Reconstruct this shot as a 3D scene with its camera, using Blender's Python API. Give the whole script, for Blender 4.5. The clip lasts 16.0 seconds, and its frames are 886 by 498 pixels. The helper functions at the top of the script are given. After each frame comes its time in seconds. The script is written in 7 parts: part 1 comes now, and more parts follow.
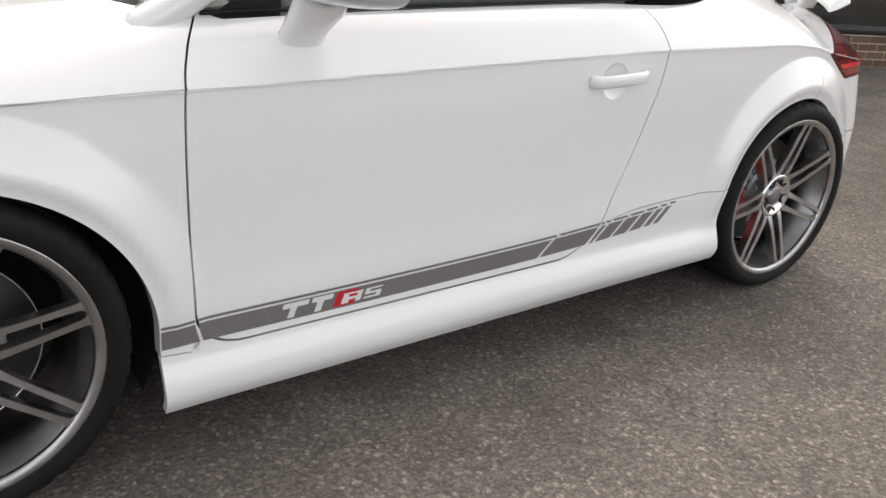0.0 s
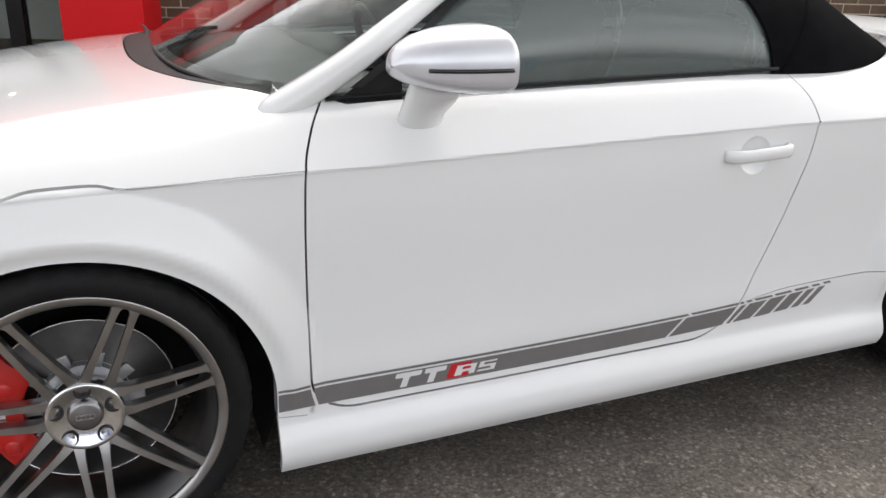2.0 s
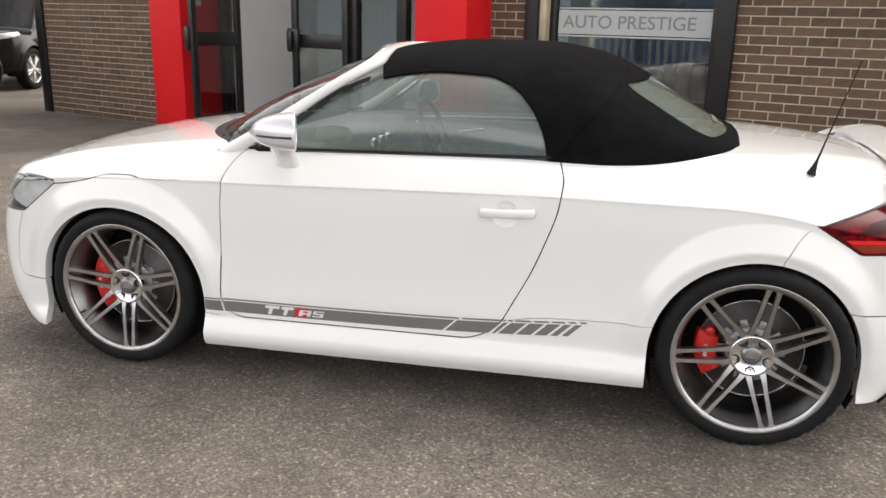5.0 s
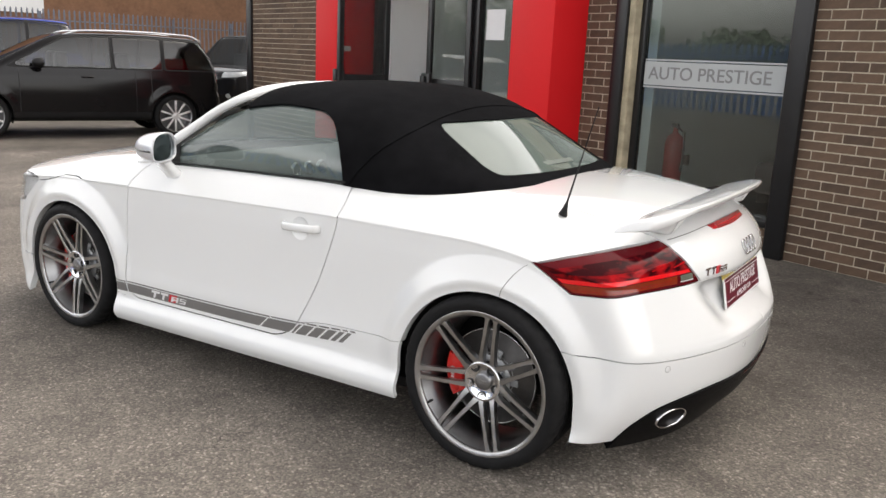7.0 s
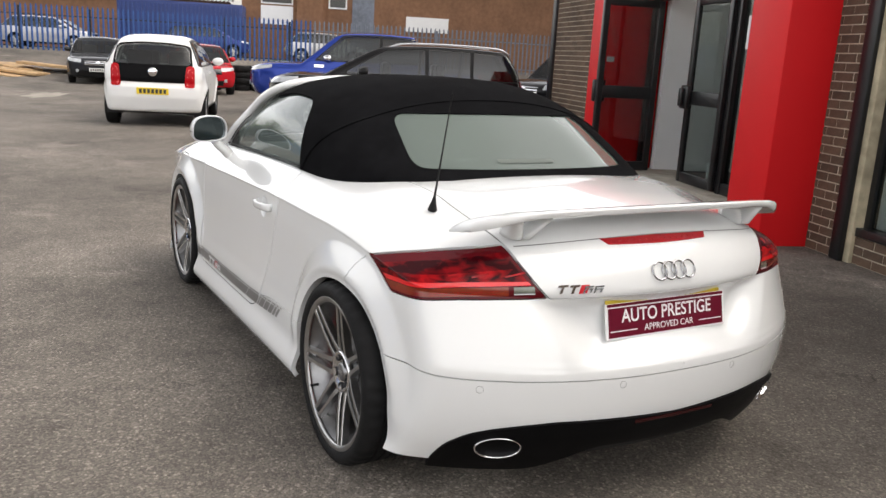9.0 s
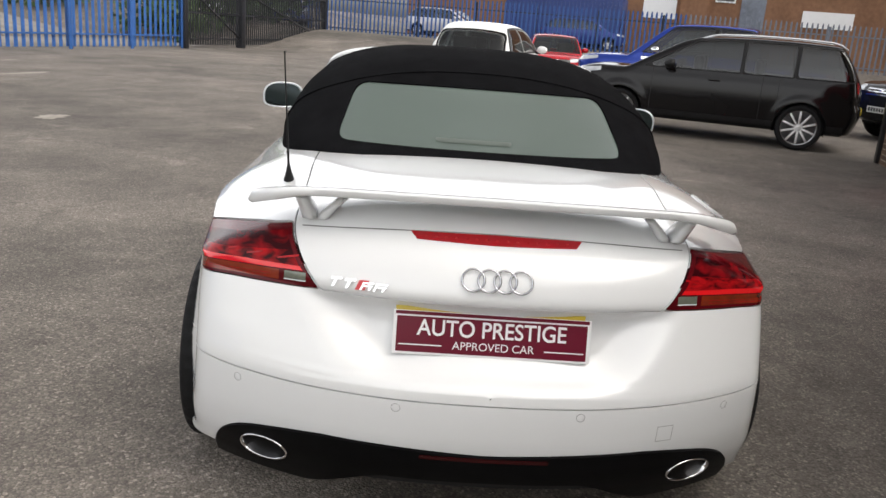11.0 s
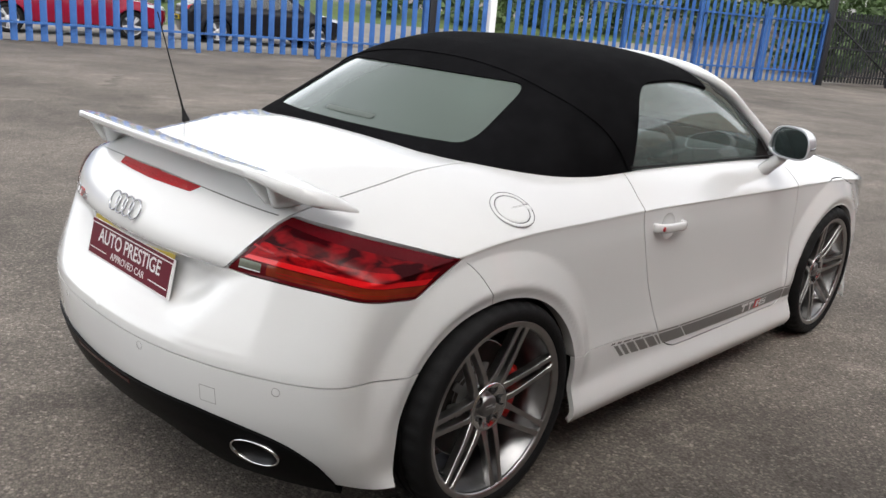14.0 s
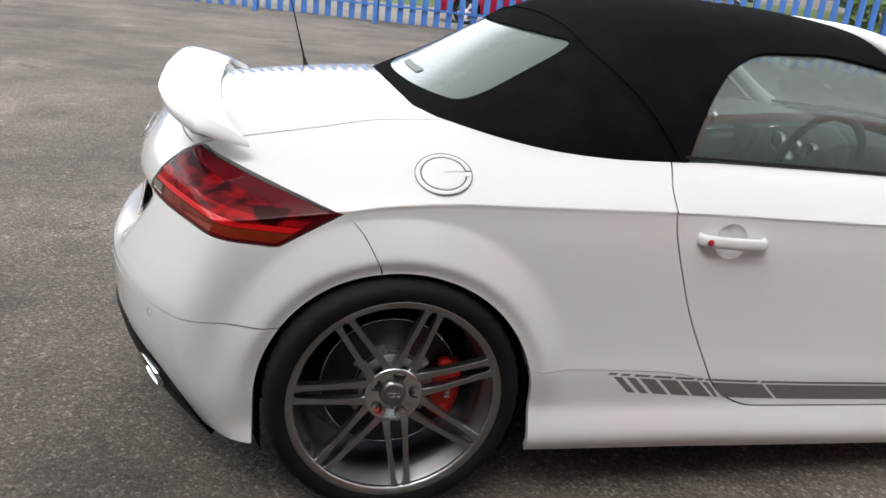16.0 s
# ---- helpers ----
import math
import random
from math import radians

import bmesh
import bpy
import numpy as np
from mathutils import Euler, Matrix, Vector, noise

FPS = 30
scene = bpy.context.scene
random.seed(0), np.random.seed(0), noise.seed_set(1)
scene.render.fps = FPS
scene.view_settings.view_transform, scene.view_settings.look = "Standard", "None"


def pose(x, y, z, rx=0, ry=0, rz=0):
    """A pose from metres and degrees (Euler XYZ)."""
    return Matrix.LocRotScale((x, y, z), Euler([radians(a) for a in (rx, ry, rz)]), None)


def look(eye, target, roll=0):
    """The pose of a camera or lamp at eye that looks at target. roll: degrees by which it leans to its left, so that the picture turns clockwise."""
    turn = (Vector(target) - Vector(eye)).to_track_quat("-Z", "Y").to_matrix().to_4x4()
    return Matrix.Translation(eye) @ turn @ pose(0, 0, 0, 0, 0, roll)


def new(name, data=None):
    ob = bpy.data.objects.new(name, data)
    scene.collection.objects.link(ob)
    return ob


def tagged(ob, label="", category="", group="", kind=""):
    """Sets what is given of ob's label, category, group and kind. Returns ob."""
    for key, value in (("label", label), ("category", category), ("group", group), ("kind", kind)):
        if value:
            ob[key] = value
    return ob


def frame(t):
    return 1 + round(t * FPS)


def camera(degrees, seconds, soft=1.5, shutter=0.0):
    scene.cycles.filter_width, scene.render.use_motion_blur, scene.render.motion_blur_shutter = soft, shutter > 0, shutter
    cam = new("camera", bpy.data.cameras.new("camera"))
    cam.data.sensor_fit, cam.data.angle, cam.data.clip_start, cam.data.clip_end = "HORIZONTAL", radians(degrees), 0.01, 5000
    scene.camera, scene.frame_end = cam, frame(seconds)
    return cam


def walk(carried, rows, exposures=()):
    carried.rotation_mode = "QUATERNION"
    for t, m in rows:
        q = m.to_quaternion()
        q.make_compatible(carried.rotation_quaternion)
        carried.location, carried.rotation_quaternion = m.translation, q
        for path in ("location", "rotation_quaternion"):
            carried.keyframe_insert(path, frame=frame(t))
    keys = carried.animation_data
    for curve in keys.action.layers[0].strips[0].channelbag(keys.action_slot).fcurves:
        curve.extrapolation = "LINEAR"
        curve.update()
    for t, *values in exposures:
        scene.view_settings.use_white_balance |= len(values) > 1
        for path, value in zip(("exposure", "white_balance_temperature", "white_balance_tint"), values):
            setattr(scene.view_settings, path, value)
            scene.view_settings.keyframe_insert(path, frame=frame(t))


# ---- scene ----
cam = camera(57.0, 16.0)
PATH = [
    (0, (-0.019, -2.373, 1.159), (1.07, -0.889, 0.379), 5.0),
    (0.5, (-0.024, -2.361, 1.169), (1.045, -0.835, 0.443), 4.6),
    (1, (-0.023, -2.363, 1.182), (1.019, -0.781, 0.543), 3.9),
    (1.5, (0.008, -2.388, 1.183), (0.98, -0.758, 0.55), 2.6),
    (2, (0.126, -2.442, 1.227), (0.829, -0.702, 0.535), 1.7),
    (2.5, (0.402, -2.516, 1.258), (0.708, -0.682, 0.521), 1.2),
    (3, (0.761, -2.745, 1.238), (0.668, -0.86, 0.577), 2.0),
    (3.5, (1.01, -3.054, 1.326), (0.686, -1.157, 0.784), 3.6),
    (4, (1.238, -3.366, 1.386), (0.873, -1.46, 0.902), 2.1),
    (4.5, (1.641, -3.632, 1.441), (1.264, -1.739, 0.915), 1.8),
    (5, (2.056, -3.682, 1.435), (1.591, -1.816, 0.889), 1.3),
    (5.2, (2.241, -3.693, 1.456), (1.725, -1.84, 0.908), 1.2),
    (7.3, (4.05, -3.159, 1.466), (2.903, -1.581, 1.027), 2.9),
    (7.5, (4.177, -3.047, 1.463), (2.964, -1.52, 1.021), 2.9),
    (8, (4.418, -2.678, 1.419), (3.008, -1.333, 0.973), 3.0),
    (8.5, (4.733, -2.283, 1.417), (3.165, -1.125, 0.97), 3.3),
    (9, (5.006, -1.932, 1.437), (3.315, -0.966, 0.981), 3.2),
    (9.2, (5.059, -1.752, 1.425), (3.329, -0.861, 0.965), 3.3),
    (11.3, (5.143, 0.093, 1.434), (3.218, -0.007, 0.901), 4.6),
    (11.5, (5.119, 0.337, 1.445), (3.207, 0.1, 0.909), 4.6),
    (12, (4.979, 0.798, 1.416), (3.117, 0.312, 0.873), 4.1),
    (12.5, (4.789, 1.213, 1.411), (3.005, 0.505, 0.85), 3.0),
    (13, (4.636, 1.681, 1.398), (3.001, 0.683, 0.823), 2.7),
    (13.5, (4.392, 1.966, 1.378), (2.875, 0.794, 0.809), 5.0),
    (14, (4.153, 2.228, 1.43), (2.761, 0.909, 0.863), 5.1),
    (14.5, (3.832, 2.456, 1.416), (2.628, 0.958, 0.864), 4.5),
    (15, (3.508, 2.503, 1.366), (2.552, 0.847, 0.78), 5.5),
    (15.5, (3.18, 2.553, 1.359), (2.542, 0.762, 0.741), 5.6),
    (16, (2.848, 2.679, 1.368), (2.372, 0.849, 0.717), 6.0),
]
# the camera closes a little while the white flank fills its picture
EXPOSURE = [(0, 1.18, 6880, 12), (2.5, 1.16, 6720, 11), (4, 1.40, 7020, 12), (5.2, 1.46, 7100, 12), (7.3, 1.34, 6900, 11), (9.2, 1.12, 6900, 11), (11.3, 0.98, 6720, 10), (13, 0.98, 6640, 10), (16, 1.18, 6500, 10)]
walk(cam, [(t, look(eye, target, roll)) for t, eye, target, roll in PATH], EXPOSURE)

# ---- sky and light: high overcast in a yard ----
world = bpy.data.worlds.new("sky")
scene.world = world
world.use_nodes = True
wn, wl = world.node_tree.nodes, world.node_tree.links
wn.clear()
w_out = wn.new("ShaderNodeOutputWorld")
w_bg = wn.new("ShaderNodeBackground")
w_sky = wn.new("ShaderNodeTexSky")
w_sky.sky_type = "NISHITA"
w_sky.sun_disc = False
w_sky.sun_elevation, w_sky.sun_rotation = radians(62), radians(35)
w_sky.dust_density, w_sky.air_density = 6.0, 1.0
w_hsv = wn.new("ShaderNodeHueSaturation")
w_hsv.inputs["Saturation"].default_value = 0.22
w_co = wn.new("ShaderNodeTexCoord")
w_map = wn.new("ShaderNodeMapping")
w_map.inputs["Scale"].default_value = (1.0, 1.0, 2.6)
w_noise = wn.new("ShaderNodeTexNoise")
w_noise.inputs["Scale"].default_value, w_noise.inputs["Detail"].default_value, w_noise.inputs["Roughness"].default_value = 2.1, 6.0, 0.55
w_ramp = wn.new("ShaderNodeMapRange")
w_ramp.inputs["From Min"].default_value, w_ramp.inputs["From Max"].default_value = 0.3, 0.72
w_ramp.inputs["To Min"].default_value, w_ramp.inputs["To Max"].default_value = 0.68, 1.34
w_mul = wn.new("ShaderNodeVectorMath")
w_mul.operation = "SCALE"
wl.new(w_sky.outputs["Color"], w_hsv.inputs["Color"])
wl.new(w_co.outputs["Generated"], w_map.inputs["Vector"])
wl.new(w_map.outputs["Vector"], w_noise.inputs["Vector"])
wl.new(w_noise.outputs["Fac"], w_ramp.inputs["Value"])
wl.new(w_hsv.outputs["Color"], w_mul.inputs[0])
# a dull cloud deck overhead that brightens towards the horizon
w_sep = wn.new("ShaderNodeSeparateXYZ")
w_alt = wn.new("ShaderNodeMapRange")
w_alt.interpolation_type = "SMOOTHSTEP"
w_alt.inputs["From Min"].default_value, w_alt.inputs["From Max"].default_value = 0.0, 0.95
w_alt.inputs["To Min"].default_value, w_alt.inputs["To Max"].default_value = 2.55, 0.42
w_both = wn.new("ShaderNodeMath")
w_both.operation = "MULTIPLY"
wl.new(w_co.outputs["Generated"], w_sep.inputs[0])
wl.new(w_sep.outputs["Z"], w_alt.inputs["Value"])
wl.new(w_alt.outputs["Result"], w_both.inputs[0])
wl.new(w_ramp.outputs["Result"], w_both.inputs[1])
wl.new(w_both.outputs[0], w_mul.inputs["Scale"])
wl.new(w_mul.outputs["Vector"], w_bg.inputs["Color"])
w_bg.inputs["Strength"].default_value = 0.15
wl.new(w_bg.outputs["Background"], w_out.inputs["Surface"])
sun = new("sun", bpy.data.lights.new("sun", "SUN"))
sun.data.energy, sun.data.angle, sun.data.color = 0.18, radians(60), (1.0, 0.97, 0.93)
sun.matrix_world = look((0, 0, 10), (-3.0, -4.3, 10 - 8.2))


# ---- materials ----
def mat(name, color, rough=0.5, metal=0.0, coat=0.0, spec=0.5, vary=0.0, scale=6.0, bump=0.0, bump_scale=60.0, rand=0.0, alpha=1.0, trans=0.0, ior=1.45, emit=0.0, rough_vary=0.0, second=None, coat_rough=0.03):
    """A procedural surface: base colour with two scales of variation, fine relief, and gloss."""
    m = bpy.data.materials.new(name)
    m.use_nodes = True
    n, l = m.node_tree.nodes, m.node_tree.links
    b = n["Principled BSDF"]
    b.inputs["Base Color"].default_value = (*color, 1)
    b.inputs["Roughness"].default_value, b.inputs["Metallic"].default_value = rough, metal
    b.inputs["Coat Weight"].default_value, b.inputs["Coat Roughness"].default_value = coat, coat_rough
    b.inputs["Specular IOR Level"].default_value, b.inputs["IOR"].default_value = spec, ior
    b.inputs["Transmission Weight"].default_value = trans
    if emit:
        b.inputs["Emission Color"].default_value, b.inputs["Emission Strength"].default_value = (*color, 1), emit
    co = n.new("ShaderNodeTexCoord")
    last = None
    if vary or rand:
        big, small = n.new("ShaderNodeTexNoise"), n.new("ShaderNodeTexNoise")
        big.inputs["Scale"].default_value, small.inputs["Scale"].default_value = scale * 0.18, scale
        big.inputs["Detail"].default_value, small.inputs["Detail"].default_value = 4, 6
        add = n.new("ShaderNodeMath")
        add.operation = "ADD"
        l.new(co.outputs["Object"], big.inputs["Vector"])
        l.new(co.outputs["Object"], small.inputs["Vector"])
        l.new(big.outputs["Fac"], add.inputs[0])
        l.new(small.outputs["Fac"], add.inputs[1])
        last = add.outputs[0]
        if rand:
            info = n.new("ShaderNodeObjectInfo")
            ma = n.new("ShaderNodeMath")
            ma.operation = "MULTIPLY_ADD"
            ma.inputs[1].default_value = rand
            l.new(info.outputs["Random"], ma.inputs[0])
            l.new(last, ma.inputs[2])
            last = ma.outputs[0]
        rng = n.new("ShaderNodeMapRange")
        rng.inputs["From Min"].default_value, rng.inputs["From Max"].default_value = 0.65, 1.35 + rand
        mix = n.new("ShaderNodeMix")
        mix.data_type = "RGBA"
        lo = second or tuple(c * (1 - vary) for c in color)
        hi = tuple(min(1, c * (1 + vary)) for c in color)
        mix.inputs["A"].default_value, mix.inputs["B"].default_value = (*lo, 1), (*hi, 1)
        l.new(last, rng.inputs["Value"])
        l.new(rng.outputs["Result"], mix.inputs["Factor"])
        l.new(mix.outputs["Result"], b.inputs["Base Color"])
        if rough_vary:
            rr = n.new("ShaderNodeMapRange")
            rr.inputs["From Min"].default_value, rr.inputs["From Max"].default_value = 0.65, 1.35
            rr.inputs["To Min"].default_value, rr.inputs["To Max"].default_value = rough - rough_vary, rough + rough_vary
            l.new(add.outputs[0], rr.inputs["Value"])
            l.new(rr.outputs["Result"], b.inputs["Roughness"])
    if bump:
        bn, bp = n.new("ShaderNodeTexNoise"), n.new("ShaderNodeBump")
        bn.inputs["Scale"].default_value, bn.inputs["Detail"].default_value = bump_scale, 4
        bp.inputs["Strength"].default_value, bp.inputs["Distance"].default_value = bump, 0.01
        l.new(co.outputs["Object"], bn.inputs["Vector"])
        l.new(bn.outputs["Fac"], bp.inputs["Height"])
        l.new(bp.outputs["Normal"], b.inputs["Normal"])
    return m


PAINT = mat("white_paint", (0.752, 0.760, 0.758), 0.24, coat=1.0, vary=0.012, scale=3, spec=0.45)
GAP = mat("black_gap", (0.012, 0.012, 0.013), 0.7)
PLASTIC = mat("black_plastic", (0.008, 0.008, 0.0085), 0.5, vary=0.3, scale=20, bump=0.15, bump_scale=400, spec=0.28)
GLOSSBLACK = mat("gloss_black", (0.01, 0.01, 0.011), 0.12, coat=0.4)
VALANCE = mat("valance_black", (0.004, 0.004, 0.0045), 0.42, spec=0.07, vary=0.3, scale=20, bump=0.08, bump_scale=400)
FABRIC = mat("soft_top_fabric", (0.0074, 0.0074, 0.0082), 0.95, vary=0.35, scale=14, bump=0.35, bump_scale=900, spec=0.03)
RUBBER = mat("tyre_rubber", (0.0085, 0.0085, 0.009), 0.68, vary=0.4, scale=18, bump=0.2, bump_scale=220, spec=0.22)
RIM = mat("machined_alloy", (0.43, 0.425, 0.42), 0.33, metal=1.0, vary=0.16, scale=30, bump=0.05, bump_scale=500, rough_vary=0.06)
RIMDARK = mat("grey_alloy_barrel", (0.29, 0.29, 0.295), 0.38, metal=1.0, vary=0.2, scale=20)
POLISHED = mat("polished_alloy", (0.75, 0.75, 0.76), 0.16, metal=1.0, vary=0.1, scale=40)
CHROME = mat("chrome", (0.82, 0.82, 0.84), 0.07, metal=1.0)
SILVER = mat("silver_paint", (0.66, 0.67, 0.70), 0.30, metal=0.45, coat=0.6, vary=0.03, scale=50)
DISC = mat("brake_disc", (0.075, 0.072, 0.07), 0.4, metal=0.9, vary=0.3, scale=25)
CARRIER = mat("brake_bell_alloy", (0.42, 0.43, 0.44), 0.45, metal=0.6, vary=0.15, scale=20)
CALIPER = mat("red_caliper", (0.62, 0.02, 0.015), 0.35, coat=0.3, vary=0.15, scale=20)
DECAL = mat("graphite_decal", (0.16, 0.155, 0.15), 0.36, vary=0.06, scale=30)
DECALW = mat("silver_decal", (0.68, 0.68, 0.68), 0.35)
RED = mat("red_enamel", (0.55, 0.015, 0.025), 0.3, coat=0.5)
LEATHER = mat("dark_leather", (0.06, 0.062, 0.066), 0.5, vary=0.2, scale=12, bump=0.15, bump_scale=250)
DASH = mat("dashboard_plastic", (0.13, 0.135, 0.14), 0.6, vary=0.15, scale=10, bump=0.1, bump_scale=300)


def glass_mat(name, tint, rough=0.0, ior=1.55, film=0.0, film_color=(0.42, 0.48, 0.45)):
    """Tinted glazing: a thin pane that lets light straight through and mirrors the sky by Fresnel."""
    m = bpy.data.materials.new(name)
    m.use_nodes = True
    n, l = m.node_tree.nodes, m.node_tree.links
    n.clear()
    out, mix, tr, gl, fr = (n.new("ShaderNode" + k) for k in ("OutputMaterial", "MixShader", "BsdfTransparent", "BsdfGlossy", "LayerWeight"))
    tr.inputs["Color"].default_value = (*tint, 1)
    gl.inputs["Roughness"].default_value, gl.inputs["Color"].default_value = rough, (1, 1, 1, 1)
    # both faces of a thin pane: gloss r0 straight on, rising to full at a grazing view
    r0 = min(2 * ((ior - 1) / (ior + 1)) ** 2, 0.5)
    fr.inputs["Blend"].default_value = 0.5
    steep, gain = n.new("ShaderNodeMath"), n.new("ShaderNodeMath")
    steep.operation, gain.operation = "POWER", "MULTIPLY_ADD"
    steep.inputs[1].default_value = 5.0
    gain.inputs[1].default_value, gain.inputs[2].default_value = 1 - r0, r0
    l.new(fr.outputs["Facing"], steep.inputs[0])
    l.new(steep.outputs[0], gain.inputs[0])
    l.new(gain.outputs[0], mix.inputs[0])
    if film:
        # a pale diffuse colour standing in for the hazy sky reflected in the pane
        film_bsdf, haze = n.new("ShaderNodeBsdfDiffuse"), n.new("ShaderNodeMixShader")
        film_bsdf.inputs["Color"].default_value = (*film_color, 1)
        haze.inputs[0].default_value = film
        l.new(tr.outputs[0], haze.inputs[1])
        l.new(film_bsdf.outputs[0], haze.inputs[2])
        l.new(haze.outputs[0], mix.inputs[1])
    else:
        l.new(tr.outputs[0], mix.inputs[1])
    l.new(gl.outputs[0], mix.inputs[2])
    l.new(mix.outputs[0], out.inputs["Surface"])
    return m


GLASS = glass_mat("tinted_glass", (0.66, 0.74, 0.71), ior=1.42, film=0.50, film_color=(0.17, 0.21, 0.20))
REARGLASS = glass_mat("rear_glass", (0.44, 0.52, 0.48), ior=1.42, film=0.72, film_color=(0.145, 0.180, 0.162))
LENSGLOW = mat("mid_red_lens", (0.34, 0.004, 0.007), 0.10, coat=0.2, spec=0.3, vary=0.3, scale=40)
SCREEN = glass_mat("windscreen_glass", (0.74, 0.80, 0.77), ior=1.45, film=0.03)
SHOPGLASS = glass_mat("shop_glass", (0.66, 0.70, 0.69), ior=1.46)
DOORGLASS = glass_mat("door_glass", (0.66, 0.70, 0.69), ior=1.4)
DARKGLASS = glass_mat("privacy_glass", (0.10, 0.11, 0.12), ior=1.5)
LENS = mat("red_lens", (0.085, 0.003, 0.006), 0.10, coat=0.0, spec=0.25, vary=0.25, scale=9)


def moulded_lens(name, low, high, a, c):
    """Red lens: soft horizontal streaks of light and dark red, coloured in for a reflector's glints."""
    m = mat(name, high, 0.10, spec=0.14)
    n, l = m.node_tree.nodes, m.node_tree.links
    co, mp, nz, rp = n.new("ShaderNodeTexCoord"), n.new("ShaderNodeMapping"), n.new("ShaderNodeTexNoise"), n.new("ShaderNodeValToRGB")
    mp.inputs["Scale"].default_value = (15, 15, 34)
    nz.inputs["Scale"].default_value, nz.inputs["Detail"].default_value, nz.inputs["Distortion"].default_value = 1.0, 2.0, 0.6
    rp.color_ramp.elements[0].position, rp.color_ramp.elements[1].position = a, c
    rp.color_ramp.elements[0].color, rp.color_ramp.elements[1].color = low + (1,), high + (1,)
    l.new(co.outputs["Object"], mp.inputs["Vector"])
    l.new(mp.outputs["Vector"], nz.inputs["Vector"])
    l.new(nz.outputs["Fac"], rp.inputs["Fac"])
    l.new(rp.outputs["Color"], n["Principled BSDF"].inputs["Base Color"])
    return m


LENSDARK = moulded_lens("smoked_red_lens", (0.030, 0.0015, 0.003), (0.20, 0.004, 0.007), 0.44, 0.68)
LENSMID = moulded_lens("moulded_red_lens", (0.03, 0.0015, 0.003), (0.40, 0.006, 0.009), 0.36, 0.66)
LENSBRIGHT = mat("bright_red_lens", (0.72, 0.008, 0.012), 0.10, coat=0.6, spec=0.4)
LENSORANGE = mat("amber_red_lens", (0.20, 0.022, 0.006), 0.10, coat=0.6, spec=0.4, vary=0.3, scale=30)
LENSSTOP = mat("stop_lens", (0.34, 0.005, 0.010), 0.10, coat=0.6, spec=0.4)
LENSCLEAR = mat("clear_lens", (0.13, 0.14, 0.11), 0.08, coat=1.0, vary=0.2, scale=60)

# ---- geometry helpers ----
def part(name, bm, material, parent=None, label="", smooth=True):
    """Links a bmesh as one mesh object, under a thing or part where one is given."""
    me = bpy.data.meshes.new(name)
    bm.normal_update()
    bm.to_mesh(me)
    bm.free()
    me.materials.append(material)
    if smooth:
        me.polygons.foreach_set("use_smooth", [True] * len(me.polygons))
    ob = new(name, me)
    if parent is not None:
        ob.parent = parent
    if label:
        ob["label"] = label
    return ob


def sharp(ob, degrees=35):
    """Keeps edges steeper than the angle crisp under smooth shading."""
    ob.data.set_sharp_from_angle(angle=radians(degrees))
    return ob


def thing(name, at=None, label="", category="", group="", kind=""):
    """An empty at the base of a thing."""
    ob = new(name)
    ob.empty_display_size = 0.1
    if at is not None:
        ob.matrix_basis = at
    return tagged(ob, label, category, group, kind)


def mesh_of(verts, faces, name, material, parent=None, label="", smooth=True):
    me = bpy.data.meshes.new(name)
    me.from_pydata([tuple(v) for v in verts], [], faces)
    me.materials.append(material)
    if smooth:
        me.polygons.foreach_set("use_smooth", [True] * len(me.polygons))
    ob = new(name, me)
    if parent is not None:
        ob.parent = parent
    if label:
        ob["label"] = label
    return ob


def box(bm, x0, x1, y0, y1, z0, z1, bevel=0.0, m=None):
    """A box between limits, with bevelled edges, into bm."""
    r = bmesh.ops.create_cube(bm, size=1)
    vs = r["verts"]
    for v in vs:
        v.co = Vector(((x0 + x1) / 2 + v.co.x * (x1 - x0), (y0 + y1) / 2 + v.co.y * (y1 - y0), (z0 + z1) / 2 + v.co.z * (z1 - z0)))
    if m is not None:
        for v in vs:
            v.co = m @ v.co
    if bevel:
        es = list({e for v in vs for e in v.link_edges})
        bmesh.ops.bevel(bm, geom=es, offset=bevel, segments=2, affect="EDGES", profile=0.5)
    return bm


def box_bm(*a, **k):
    return box(bmesh.new(), *a, **k)


def sweep(path, section, closed=False, cap=True, up=(0, 0, 1), scales=None):
    """A tube of a flat section (pairs across, upward) along a path of points, as a bmesh."""
    bm = bmesh.new()
    pts = [Vector(p) for p in path]
    n, rings = len(pts), []
    for i, p in enumerate(pts):
        a, b = pts[(i - 1) % n if closed else max(i - 1, 0)], pts[(i + 1) % n if closed else min(i + 1, n - 1)]
        d = (b - a).normalized()
        side = d.cross(Vector(up))
        side = side.normalized() if side.length > 1e-5 else Vector((1, 0, 0))
        u = side.cross(d)
        k = scales[i] if scales else 1.0
        rings.append([bm.verts.new(p + side * s * k + u * t * k) for s, t in section])
    m = len(section)
    for i in range(n if closed else n - 1):
        r, q = rings[i], rings[(i + 1) % n]
        for j in range(m):
            bm.faces.new((r[j], r[(j + 1) % m], q[(j + 1) % m], q[j]))
    if cap and not closed:
        bm.faces.new(rings[0][::-1])
        bm.faces.new(rings[-1])
    bmesh.ops.recalc_face_normals(bm, faces=bm.faces)
    return bm


def ring_section(rx, ry, n=10, power=1.0):
    out = []
    for i in range(n):
        c, s = math.cos(2 * math.pi * i / n), math.sin(2 * math.pi * i / n)
        out.append((rx * math.copysign(abs(c) ** power, c), ry * math.copysign(abs(s) ** power, s)))
    return out


